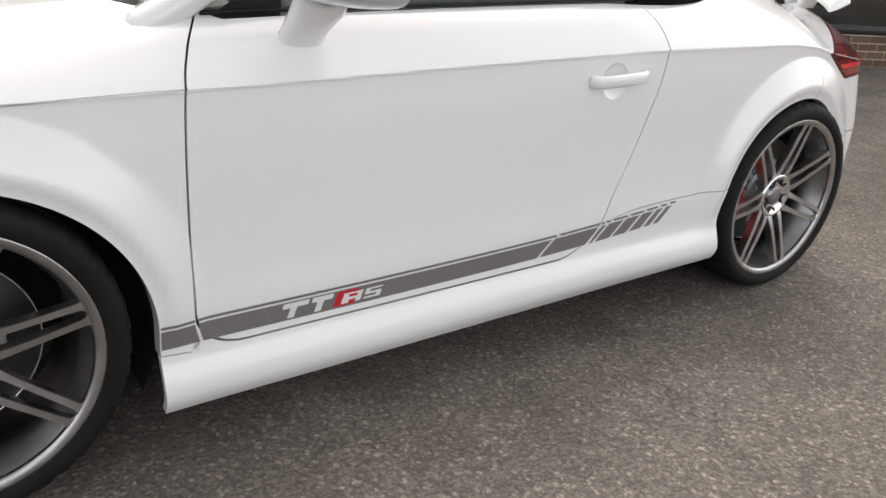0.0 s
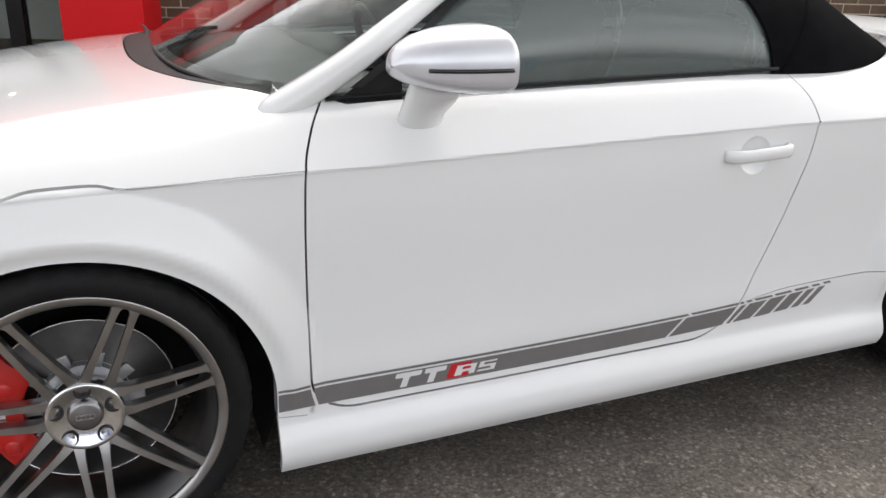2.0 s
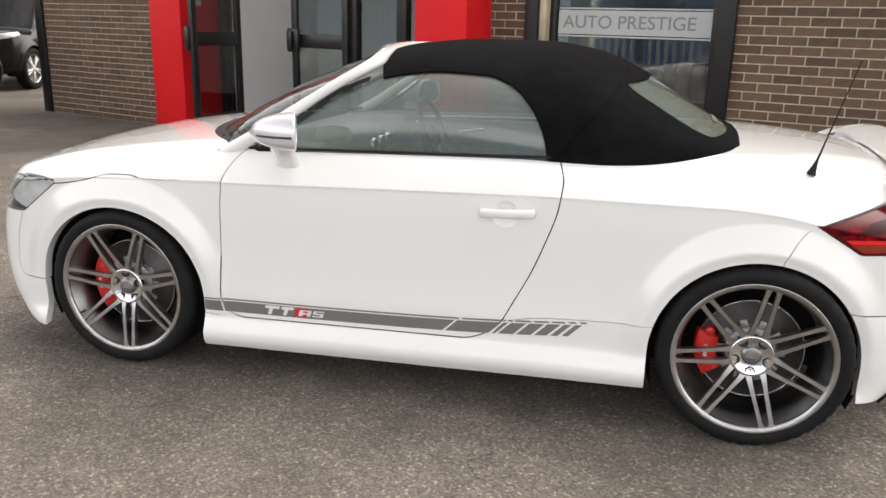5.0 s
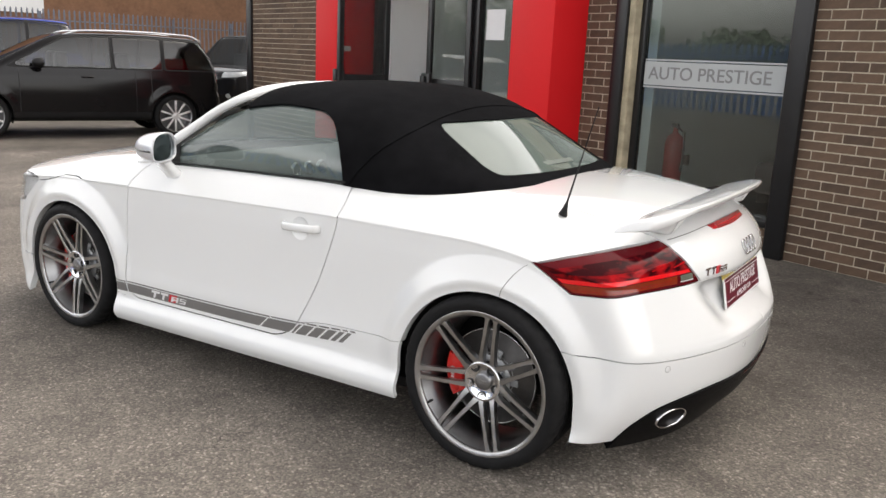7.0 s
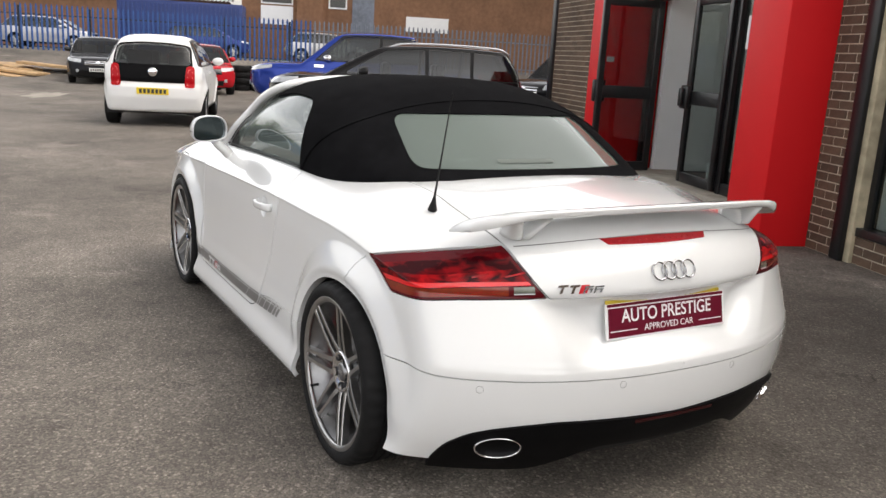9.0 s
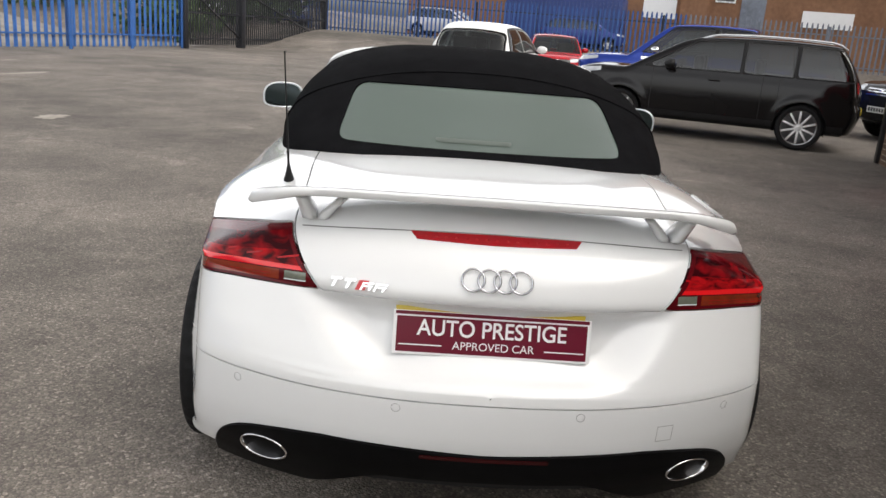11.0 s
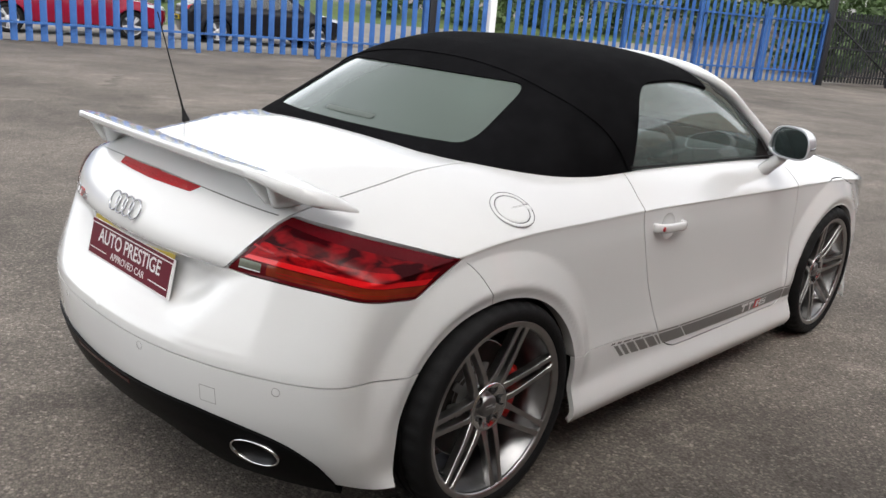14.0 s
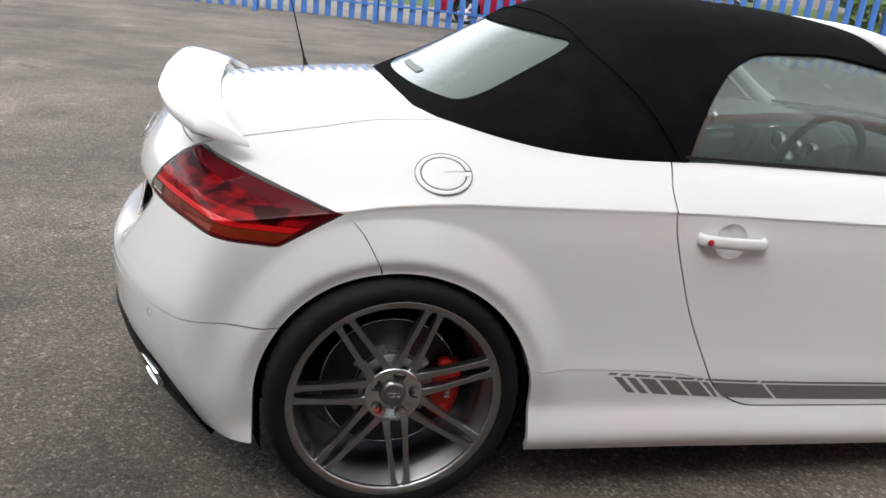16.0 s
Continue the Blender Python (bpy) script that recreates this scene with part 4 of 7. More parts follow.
            for k in range(19):
                bm.faces.new((rows[0][k], rows[0][k + 1], rows[1][k + 1], rows[1][k]))
                bm.faces.new((rows[1][k], rows[1][k + 1], hub))
            part("arch_liner", bm, GAP, c)
    # plates, with bars in place of their characters
    for s, col in ((-1, plate_col), (1, PLATE_PALE)):
        z = base + (0.36 if s < 0 else 0.24)
        x = hl - (0.005 if s > 0 else 0.0) + 0.008
        pl = part("number_plate", box_bm(s * x - 0.008, s * x + 0.008, -0.26, 0.26, z - 0.055, z + 0.055, bevel=0.003), col, c, smooth=False)
        for k in range(7):
            y = -0.20 + k * 0.066
            part("plate_bar", box_bm(s * x - 0.011, s * x + 0.011, y - 0.022, y + 0.022, z - 0.035, z + 0.035), BARS, pl, smooth=False)
    em = part("emblem", lathe([(0.0, 0.010), (0.055, 0.010), (0.06, 0.0)], 28, axis="x"), CHROME, c)
    em.matrix_basis = Matrix.Translation((-hl + 0.026, 0, 0.93)) @ Matrix.Rotation(math.pi, 4, "Z") @ Matrix.Diagonal((1, 1.25, 1.25, 1)) if "black_tailgate" in extras else Matrix.Translation((hl - 0.012, 0, nose - 0.11))
    if "rails" in extras:
        for s in (-1, 1):
            rail = smooth_path([(r0 - 0.05, s * (hw - 0.30), H - 0.10), (r0 + 0.12, s * (hw - 0.27), H - 0.015), (mid, s * (hw - 0.26), H + 0.012), (r1 - 0.25, s * (hw - 0.27), H - 0.01), (r1 + 0.02, s * (hw - 0.29), H - 0.09)], 20)
            part("roof_rail", sweep([tuple(p) for p in rail], ring_section(0.018, 0.016, 8)), SILVER, c)
    if "black_tailgate" in extras:
        skin("tailgate_panel", [gate, -hl + 0.6 - px, -rs - 0.001], VALANCE, 0.003)
    if "grille_chrome" in extras:
        for k in range(3):
            skin("grille_bar", [0.38 - pa, pz - nose + 0.185 - k * 0.05, nose - 0.165 + k * 0.05 - pz, px - hl + 0.4], CHROME, 0.009)
    if "chrome" in extras:
        for s in (-1, 1):
            skin("wing_vent", [0.10 - np.abs(px - axles[1] + wheel_r + 0.20), 0.03 - np.abs(pz - belt + 0.10), P[..., 1] * s], CHROME, 0.006)
        skin("bed_liner", [r0 - rear_slope - 0.08 - px, px + hl - 0.12, hw - 0.16 - pa, pz - back_z + 0.08], GAP, 0.002)
    return c


PLATE_YELLOW = mat("yellow_plate", (0.72, 0.52, 0.02), 0.4)
PLATE_PALE = mat("white_plate", (0.75, 0.75, 0.72), 0.4)
head = lambda u, v, yaw, z=0.0: pose(u, v, z, 0, 0, yaw)
parked_car("city_car", head(-9.98, -6.62, 180), "small white city hatchback with black tailgate, parked", car_paint("city_car_white", (0.78, 0.78, 0.77)), 3.62, 1.70, 1.57, 1.04, 0.98, 0.88, 0.25, (-1.22, 1.24), 0.31, (-1.36, 0.35), 0.80, 0.42, PLATE_YELLOW, ("black_tailgate",), lean=0.44, round_top=0.20)
parked_car("crossover_car", head(-8.25, -2.4, -95), "black crossover estate with silver roof rails, parked", car_paint("crossover_black", (0.007, 0.0065, 0.007)), 4.54, 1.78, 1.64, 1.06, 1.06, 0.97, 0.28, (-1.40, 1.365), 0.345, (-1.85, 0.20), 0.98, 0.38, PLATE_YELLOW, ("rails",), tail=(1.0, 0.12), spokes=10)
parked_car("pickup_truck", head(-12.05, -2.5, -97), "metallic blue pickup truck, parked", car_paint("pickup_blue", (0.02, 0.045, 0.26), 0.3), 5.2, 1.85, 1.88, 1.22, 1.18, 1.07, 0.45, (-1.55, 1.65), 0.39, (-1.0, 0.55), 0.75, 0.25, PLATE_YELLOW, ("chrome", "grille_chrome"), deck=1.12)
parked_car("saloon_car", head(-23.6, -10.4, 8), "dark grey saloon car, parked by the fence", car_paint("saloon_grey", (0.03, 0.032, 0.036), 0.4), 4.6, 1.86, 1.50, 0.98, 0.93, 0.79, 0.22, (-1.35, 1.40), 0.33, (-1.0, 0.35), 0.85, 0.75, PLATE_YELLOW, ("grille_chrome",), deck=0.95)
parked_car("hatchback_car", head(-20.2, -6.9, 12), "red hatchback car, parked nose out", car_paint("hatch_red", (0.42, 0.012, 0.02)), 3.9, 1.68, 1.46, 0.96, 0.92, 0.80, 0.22, (-1.2, 1.25), 0.31, (-1.45, 0.3), 0.8, 0.3, PLATE_YELLOW, ())
parked_car("suv_car", head(-11.5, 2.6, -60), "black upright off-road car beside the building", car_paint("suv_black", (0.012, 0.012, 0.014)), 4.6, 1.9, 1.8, 1.12, 1.08, 1.0, 0.32, (-1.4, 1.4), 0.37, (-1.9, 0.45), 0.7, 0.25, PLATE_YELLOW, ("grille_chrome",))
parked_car("street_car", head(3.2, -23.6, 181), "dark red estate car parked beyond the fence", car_paint("street_red", (0.22, 0.01, 0.03)), 4.5, 1.8, 1.55, 0.98, 0.95, 0.84, 0.26, (-1.35, 1.35), 0.34, (-1.7, 0.4), 0.8, 0.4, PLATE_YELLOW, ())
parked_car("street_car", head(-1.6, -23.8, 181), "black car parked beyond the fence", car_paint("street_black", (0.012, 0.012, 0.014)), 4.4, 1.8, 1.45, 0.95, 0.92, 0.82, 0.24, (-1.35, 1.35), 0.33, (-1.5, 0.4), 0.8, 0.5, PLATE_YELLOW, ())
for k, (u, v, yaw, col) in enumerate(((-36, -15, 85, (0.5, 0.5, 0.52)), (-36.5, -8, 95, (0.03, 0.05, 0.2)), (-37, -2, 88, (0.6, 0.6, 0.6)), (-36, -24, 20, (0.05, 0.08, 0.25)), (-40, -30, 10, (0.55, 0.56, 0.58)))):
    parked_car("far_car", head(u, v, yaw, 0.85), "car parked behind the far fence", car_paint("far_paint", col, 0.2), 4.3, 1.78, 1.48, 0.95, 0.92, 0.82, 0.24, (-1.3, 1.3), 0.32, (-1.5, 0.4), 0.8, 0.5, PLATE_YELLOW, ())

# ---- beyond: works building, container, trees ----
FARBRICK = mat("far_brown_brick", (0.20, 0.105, 0.06), 0.9, vary=0.25, scale=5, bump=0.2, bump_scale=14)
works = thing("works_building", SITE @ pose(-52, -6.4, 0.8), "long brown brick works building behind the fence", "building")
part("wall", box_bm(0, 12, 0, 60, 0, 13.0), FARBRICK, works, smooth=False)
part("roof", box_bm(-0.3, 12.3, -0.3, 60.3, 13.0, 13.4), GREYSTEEL, works, smooth=False)
for y, w, z0, z1, panel_mat in ((1.0, 1.7, 2.95, 4.4, DARKGLASS), (4.6, 1.0, 2.9, 4.4, DARKGLASS)):
    wn_ = part("window", box_bm(11.97, 12.06, y, y + w, z0, z1), WHITEUPVC, works, smooth=False)
    part("pane", box_bm(12.0, 12.08, y + 0.08, y + w - 0.08, z0 + 0.08, z1 - 0.08), panel_mat, wn_, smooth=False)
part("pale_panel", box_bm(11.97, 12.06, 1.0, 2.7, 1.9, 2.87), WHITEUPVC, works, smooth=False)
part("sign_board", box_bm(11.97, 12.10, 8.9, 11.3, 1.95, 2.75), WHITEUPVC, works, smooth=False)
part("brick_pier", box_bm(12.0, 12.35, 2.9, 4.3, 0, 12.9), FARBRICK, works, smooth=False)
shut = part("roller_shutter", box_bm(11.95, 12.05, 5.9, 7.1, 0, 4.5), GREYSTEEL, works, smooth=False)
for k in range(22):
    part("slat", box_bm(12.05, 12.075, 5.9, 7.1, k * 0.2, k * 0.2 + 0.17), GREYSTEEL, shut, smooth=False)
side_block = thing("works_building", SITE @ pose(-34, 14, 0.6), "brown brick works side wing with a white lintel", "building")
part("wall", box_bm(0, 22, 0, 8, 0, 14.0), FARBRICK, side_block, smooth=False)
part("roof", box_bm(-0.3, 22.3, -0.3, 8.3, 14.0, 14.3), GREYSTEEL, side_block, smooth=False)
part("lintel", box_bm(6.0, 8.2, -0.08, 0.0, 2.6, 3.0), WHITEUPVC, side_block, smooth=False)
part("panel_door", box_bm(6.2, 7.8, -0.05, 0.0, 0.6, 2.5), WHITEUPVC, side_block, smooth=False)
cont = thing("storage_container", SITE @ pose(-38.4, -12.2, 0.85, 0, 0, 88), "dark blue steel storage container", "container")
part("shell", box_bm(0, 6.0, -1.2, 1.2, 0.1, 2.6, bevel=0.03), mat("container_blue", (0.02, 0.04, 0.16), 0.5, vary=0.2, scale=3), cont)
for k in range(30):
    part("rib", box_bm(0.1 + k * 0.195, 0.19 + k * 0.195, -1.235, -1.2, 0.2, 2.45), mat("container_blue_rib", (0.02, 0.045, 0.18), 0.5) if k == 0 else bpy.data.materials["container_blue_rib"], cont, smooth=False)
shed = thing("shed", SITE @ pose(-47, -19.2, 0.85), "low shed with a pale corrugated roof", "shed")
part("wall", box_bm(0, 5, 0, 12, 0, 3.0), FARBRICK, shed, smooth=False)
bm = bmesh.new()
for k in range(60):
    y0 = -0.3 + k * 0.21
    vs = [bm.verts.new(p) for p in ((5.4, y0, 2.9), (5.4, y0 + 0.105, 2.97), (5.4, y0 + 0.21, 2.9), (-0.4, y0 + 0.21, 4.4), (-0.4, y0 + 0.105, 4.47), (-0.4, y0, 4.4))]
    bm.faces.new((vs[0], vs[1], vs[4], vs[5]))
    bm.faces.new((vs[1], vs[2], vs[3], vs[4]))
part("roof", bm, WHITEUPVC, shed, smooth=False)
PALLET = mat("raw_timber", (0.42, 0.28, 0.15), 0.85, vary=0.3, scale=8)
pile = thing("timber_boards", SITE @ pose(-24.5, -14.0, 0.05, 0, 0, 60), "loose pale timber boards lying by the fence", "boards")
for k, (a, b, yaw) in enumerate(((0, 0, 0), (0.3, 0.4, 12), (-0.5, 1.3, -18), (0.9, 1.6, 30))):
    q = part("board", box_bm(-1.1, 1.1, -0.45, 0.45, 0, 0.09, bevel=0.01), PALLET, pile)
    q.matrix_basis = pose(a, b, 0.10 * k, 0, 4, yaw)
GRASS = mat("rough_grass", (0.075, 0.115, 0.03), 0.9, vary=0.5, scale=3)
ROADPALE = mat("pale_concrete_road", (0.22, 0.208, 0.19), 0.9, vary=0.25, scale=1.2, bump=0.2, bump_scale=60)
for nm, v0, v1, mm, words in (("road", -30.0, -20.6, ROADPALE, "pale worn concrete road beyond the fence"), ("verge", -44.0, -30.0, GRASS, "rough green verge beyond the road")):
    us, vs = np.linspace(-22, 30, 53), np.linspace(v0, v1, 15)
    sheet = [(a, c, ground_z(a, c) + 0.012) for a in us for c in vs]
    quads = [(i * 15 + j, (i + 1) * 15 + j, (i + 1) * 15 + j + 1, i * 15 + j + 1) for i in range(52) for j in range(14)]
    placed(tagged(mesh_of(sheet, quads, nm, mm), words, "road" if nm == "road" else "grass", kind="structure"))


def tree(u, v, z, h, spread, seed, name="tree", leaves=1500):
    rg = random.Random(seed)
    t = thing(name, SITE @ pose(u, v, z), "leafy green tree beyond the fence" if name == "tree" else "green bush beyond the fence", name)
    if name == "tree":
        trunk = [(0, 0, 0), (0.05, 0.03, h * 0.2), (-0.03, 0.06, h * 0.42), (0.04, 0, h * 0.7)]
        part("trunk", sweep(trunk, ring_section(0.17, 0.17, 8), scales=[1.2, 0.9, 0.7, 0.3]), mat("bark", (0.10, 0.08, 0.06), 0.95) if "bark" not in bpy.data.materials else bpy.data.materials["bark"], t)
        for k in range(6):
            a, z0 = rg.uniform(0, 6.28), h * rg.uniform(0.3, 0.55)
            part("limb", sweep([(0, 0, z0), (spread * 0.3 * math.cos(a), spread * 0.3 * math.sin(a), z0 + h * 0.14), (spread * 0.6 * math.cos(a), spread * 0.6 * math.sin(a), z0 + h * 0.22)], ring_section(0.06, 0.06, 6), scales=[1, 0.7, 0.3]), bpy.data.materials["bark"], t)
    verts, faces = [], []
    lumps = [(rg.uniform(-0.7, 0.7) * spread, rg.uniform(-0.7, 0.7) * spread, h * rg.uniform(0.3 if name == "tree" else 0.15, 0.85), rg.uniform(0.3, 0.55) * spread) for _ in range(11)]
    for k in range(leaves):
        cx, cy, cz, r = rg.choice(lumps)
        d = Vector((rg.gauss(0, 1), rg.gauss(0, 1), rg.gauss(0, 0.8))).normalized() * r * rg.uniform(0.6, 1.05)
        p = Vector((cx, cy, max(cz, 0.2))) + d
        p.z = max(p.z, 0.05)
        q = pose(p.x, p.y, p.z, rg.uniform(-70, 70), rg.uniform(-70, 70), rg.uniform(0, 360))
        s = rg.uniform(0.10, 0.22)
        o = len(verts)
        verts += [q @ Vector(c) for c in ((0, -s, 0), (s * 0.6, 0, 0.02), (0, s, 0), (-s * 0.6, 0, 0.02))]
        faces.append((o, o + 1, o + 2, o + 3))
    mesh_of(verts, faces, "crown", LEAF, t, smooth=False)


for k, (u, v, h, sp) in enumerate(((-14, -38, 2.2, 2.0), (-20, -36, 2.2, 2.2), (-28, -35, 2.4, 2.2), (-36, -37, 2.6, 2.6), (-44, -36, 9, 4), (-60, -24, 9, 4.5), (-62, -14, 8, 4), (0, -41, 3.6, 2.6), (8, -42, 3.2, 2.6), (-58, -32, 8, 4), (-7, -40, 4.2, 2.6))):
    tree(u, v, ground_z(u, v), h, sp, k + 5)
for k, (u, v, h, sp) in enumerate(((-13, -31.5, 1.8, 1.6), (-17, -32, 2.2, 2.0), (-21, -31.5, 1.8, 1.8), (-25.5, -31, 2.2, 1.8), (-9, -32.5, 1.5, 1.5), (-31, -31, 2.0, 1.8), (-24.2, -23.2, 3.0, 1.5), (-26.4, -23.4, 3.2, 1.6), (-28.8, -23.3, 3.0, 1.5), (-31.4, -23.6, 3.2, 1.7), (-34.0, -24.2, 3.4, 1.8), (-25.3, -25.4, 3.6, 1.7), (-29.8, -25.6, 3.6, 1.8), (-37.0, -24.6, 3.4, 1.9))):
    tree(u, v, ground_z(u, v), h, sp, k + 40, "bush", 900)

# drain grating, patches of fallen render on the ground
RUST = mat("rusty_iron", (0.085, 0.06, 0.05), 0.8, vary=0.4, scale=20, bump=0.3, bump_scale=200)
drain = thing("drain_grating", pose(-1.19, -5.47, 0.002, 0, 0, 128), "rusty iron drain grating set in the asphalt", "drain")
part("frame", sweep([(-0.24, -0.20, 0), (0.24, -0.20, 0), (0.24, 0.20, 0), (-0.24, 0.20, 0)], [(-0.02, -0.01), (0.02, -0.01), (0.02, 0.006), (-0.02, 0.006)], closed=True), RUST, drain)
for k in range(9):
    part("bar", box_bm(-0.21 + k * 0.048, -0.19 + k * 0.048, -0.19, 0.19, -0.004, 0.006), RUST, drain, smooth=False)
part("pit", box_bm(-0.22, 0.22, -0.18, 0.18, -0.003, 0.002), GAP, drain, smooth=False)

# pale crumbled patches on the yard, a heap of old tyres and a bin by the far fence
CRUMB = mat("pale_crumbled_mortar", (0.30, 0.275, 0.235), 0.95, vary=0.3, scale=14, bump=0.4, bump_scale=90)


def ground_patch(u, v, ru, rv, seed, label):
    rg = random.Random(seed)
    edge = [1 + 0.35 * rg.uniform(-1, 1) for _ in range(26)]
    pts = [(ru * e * math.cos(6.2832 * k / 26), rv * e * math.sin(6.2832 * k / 26)) for k, e in enumerate(edge)]
    verts = [(0, 0, 0.006)] + [(x * 0.8, y * 0.8, 0.006) for x, y in pts] + [(x, y, 0.001) for x, y in pts]
    faces = [(0, 1 + k, 1 + (k + 1) % 26) for k in range(26)] + [(1 + k, 27 + k, 27 + (k + 1) % 26, 1 + (k + 1) % 26) for k in range(26)]
    ob = mesh_of(verts, faces, "ground_patch", CRUMB)
    placed(tagged(ob, label, "patch", kind="structure"), pose(u, v, 0, 0, 0, rg.uniform(-15, 15)))


for k, (u, v, ru, rv) in enumerate(((-15.4, -10.15, 1.1, 0.35), (-2.64, -13.16, 0.42, 0.30), (-6.4, -14.6, 0.6, 0.10), (-2.0, -10.2, 0.25, 0.14))):
    ground_patch(u, v, ru, rv, k, "pale crumbled patch on the worn asphalt")
rg = random.Random(9)
verts, faces = [], []
for k in range(150):
    q = pose(rg.gauss(0, 0.26), rg.gauss(0, 0.05), 0.006, rg.uniform(-25, 25), rg.uniform(-25, 25), rg.uniform(0, 360))
    a, b, c = rg.uniform(0.008, 0.028), rg.uniform(0.006, 0.016), rg.uniform(0.003, 0.008)
    o = len(verts)
    verts += [q @ Vector(w) for w in ((-a, -b, -c), (a, -b * 0.7, -c), (a * 0.8, b, -c), (-a * 0.9, b * 0.8, -c), (-a * 0.6, -b * 0.6, c), (a * 0.7, -b * 0.5, c), (a * 0.5, b * 0.6, c), (-a * 0.6, b * 0.5, c))]
    faces += [(o + i, o + (i + 1) % 4, o + 4 + (i + 1) % 4, o + 4 + i) for i in range(4)] + [(o + 4, o + 5, o + 6, o + 7)]
placed(tagged(mesh_of(verts, faces, "rubble", CRUMB, smooth=False), "scatter of pale rubble crumbs on the asphalt", "rubble", kind="stuff"), pose(-2.65, -3.5, 0, 0, 0, 18))
for k, (u, v, n) in enumerate(((-22.0, -5.75, 4), (-22.7, -5.3, 4), (-22.1, -5.05, 3))):
    for i in range(n):
        t = tagged(part("old_tyre", lathe([(0.20, -0.09), (0.22, -0.10), (0.30, -0.10), (0.325, -0.07), (0.33, 0.0), (0.325, 0.07), (0.30, 0.10), (0.22, 0.10), (0.20, 0.09), (0.215, 0.0)], 32, axis="z", closed=True), RUBBER), "used black tyre in a stack by the fence", "tyre", group="stacked tyres")
        placed(t, pose(u + 0.02 * (i % 2), v, 0.105 + 0.202 * i))
BIN = mat("green_bin_plastic", (0.02, 0.055, 0.03), 0.5, vary=0.1, scale=6)
wb = thing("wheeled_bin", SITE @ pose(-20.4, -4.4, 0, 0, 0, -80), "dark green wheeled rubbish bin", "bin")
bm = box_bm(-0.28, 0.28, -0.32, 0.32, 0.06, 1.0, bevel=0.03)
for v in bm.verts:
    if v.co.z < 0.3:
        v.co.x *= 0.82
        v.co.y *= 0.82
part("body", bm, BIN, wb)
part("lid", box_bm(-0.31, 0.31, -0.35, 0.35, 1.0, 1.07, bevel=0.03), BIN, wb)
for s in (-1, 1):
    part("bin_wheel", lathe([(0.0, 0.03), (0.09, 0.03), (0.10, 0.0), (0.09, -0.03), (0.0, -0.03)], 20, axis="x"), RUBBER, wb).location = (s * 0.24, 0.30, 0.10)

# ---- the white roadster: one smooth body form, cut into its panels ----
# x runs from the front axle to the tail, y to the car's right, z up from the ground
WB, HUB_Z = 2.468, 0.328
ARCH = ((-0.004, 0.318, 0.352, 0.924), (2.466, 0.316, 0.353, 1.0))   # centre, height of the opening, and its squeeze in length

half_width = curve([(-1.0, 0.74), (-0.7, 0.80), (-0.45, 0.852), (-0.2, 0.876), (0.1, 0.886), (0.45, 0.876), (0.9, 0.880), (1.5, 0.884), (2.1, 0.884), (2.35, 0.880), (2.5, 0.869), (2.65, 0.848), (2.85, 0.826), (3.1, 0.80), (3.4, 0.78)])
crease_z = curve([(-0.8, 0.72), (-0.5, 0.745), (-0.3, 0.765), (0.0, 0.792), (0.45, 0.80), (1.2, 0.825), (1.8, 0.84), (2.3, 0.842), (2.5, 0.828), (2.64, 0.80), (2.9, 0.76), (3.3, 0.70)])
below_crease = curve([(-0.02, 0.0), (0.0, 0.0), (0.008, -0.0025), (0.03, -0.0018), (0.1, 0.003), (0.25, 0.006), (0.38, 0.013), (0.46, 0.022), (0.52, 0.022), (0.545, 0.025), (0.575, 0.037), (0.605, 0.048), (0.622, 0.051), (0.64, 0.047), (0.67, 0.030), (0.8, -0.03)])
lean_a = curve([(-1.0, 1.0), (-0.2, 0.95), (0.2, 0.85), (0.5, 0.72), (1.6, 0.70), (2.2, 1.05), (3.4, 1.15)])
lean_b = curve([(-1.0, 5.5), (-0.2, 5.0), (0.2, 3.2), (0.5, 2.0), (1.6, 2.0), (2.2, 5.5), (3.4, 6.0)])
top_z = curve([(-1.0, 0.50), (-0.92, 0.575), (-0.85, 0.655), (-0.7, 0.775), (-0.43, 0.865), (-0.1, 0.925), (0.13, 0.953), (0.45, 0.98), (1.0, 1.0), (2.1, 1.012), (2.4, 1.006), (2.7, 0.987), (2.9, 0.962), (3.0, 0.943), (3.2, 0.89)])
nose_x = curve([(0.08, -0.72), (0.15, -0.80), (0.25, -0.86), (0.4, -0.885), (0.5, -0.88), (0.6, -0.86), (0.7, -0.82), (0.8, -0.78), (1.0, -0.6)])
tail_x = curve([(0.10, 3.07), (0.16, 3.125), (0.22, 3.168), (0.30, 3.208), (0.40, 3.232), (0.49, 3.237), (0.525, 3.234), (0.540, 3.222), (0.560, 3.190), (0.585, 3.160), (0.62, 3.136), (0.68, 3.118), (0.70, 3.119), (0.722, 3.132), (0.738, 3.149), (0.748, 3.155), (0.80, 3.142), (0.86, 3.098), (0.90, 3.045), (0.94, 2.99), (1.0, 2.90), (1.2, 2.6)])
flank_x = curve([(0.10, 3.0), (0.48, 3.230), (0.53, 3.231), (0.56, 3.222), (0.60, 3.208), (0.65, 3.189), (0.70, 3.171), (0.748, 3.153), (0.80, 3.130), (1.0, 2.8)])   # the flanks beside the number plate recess stand out


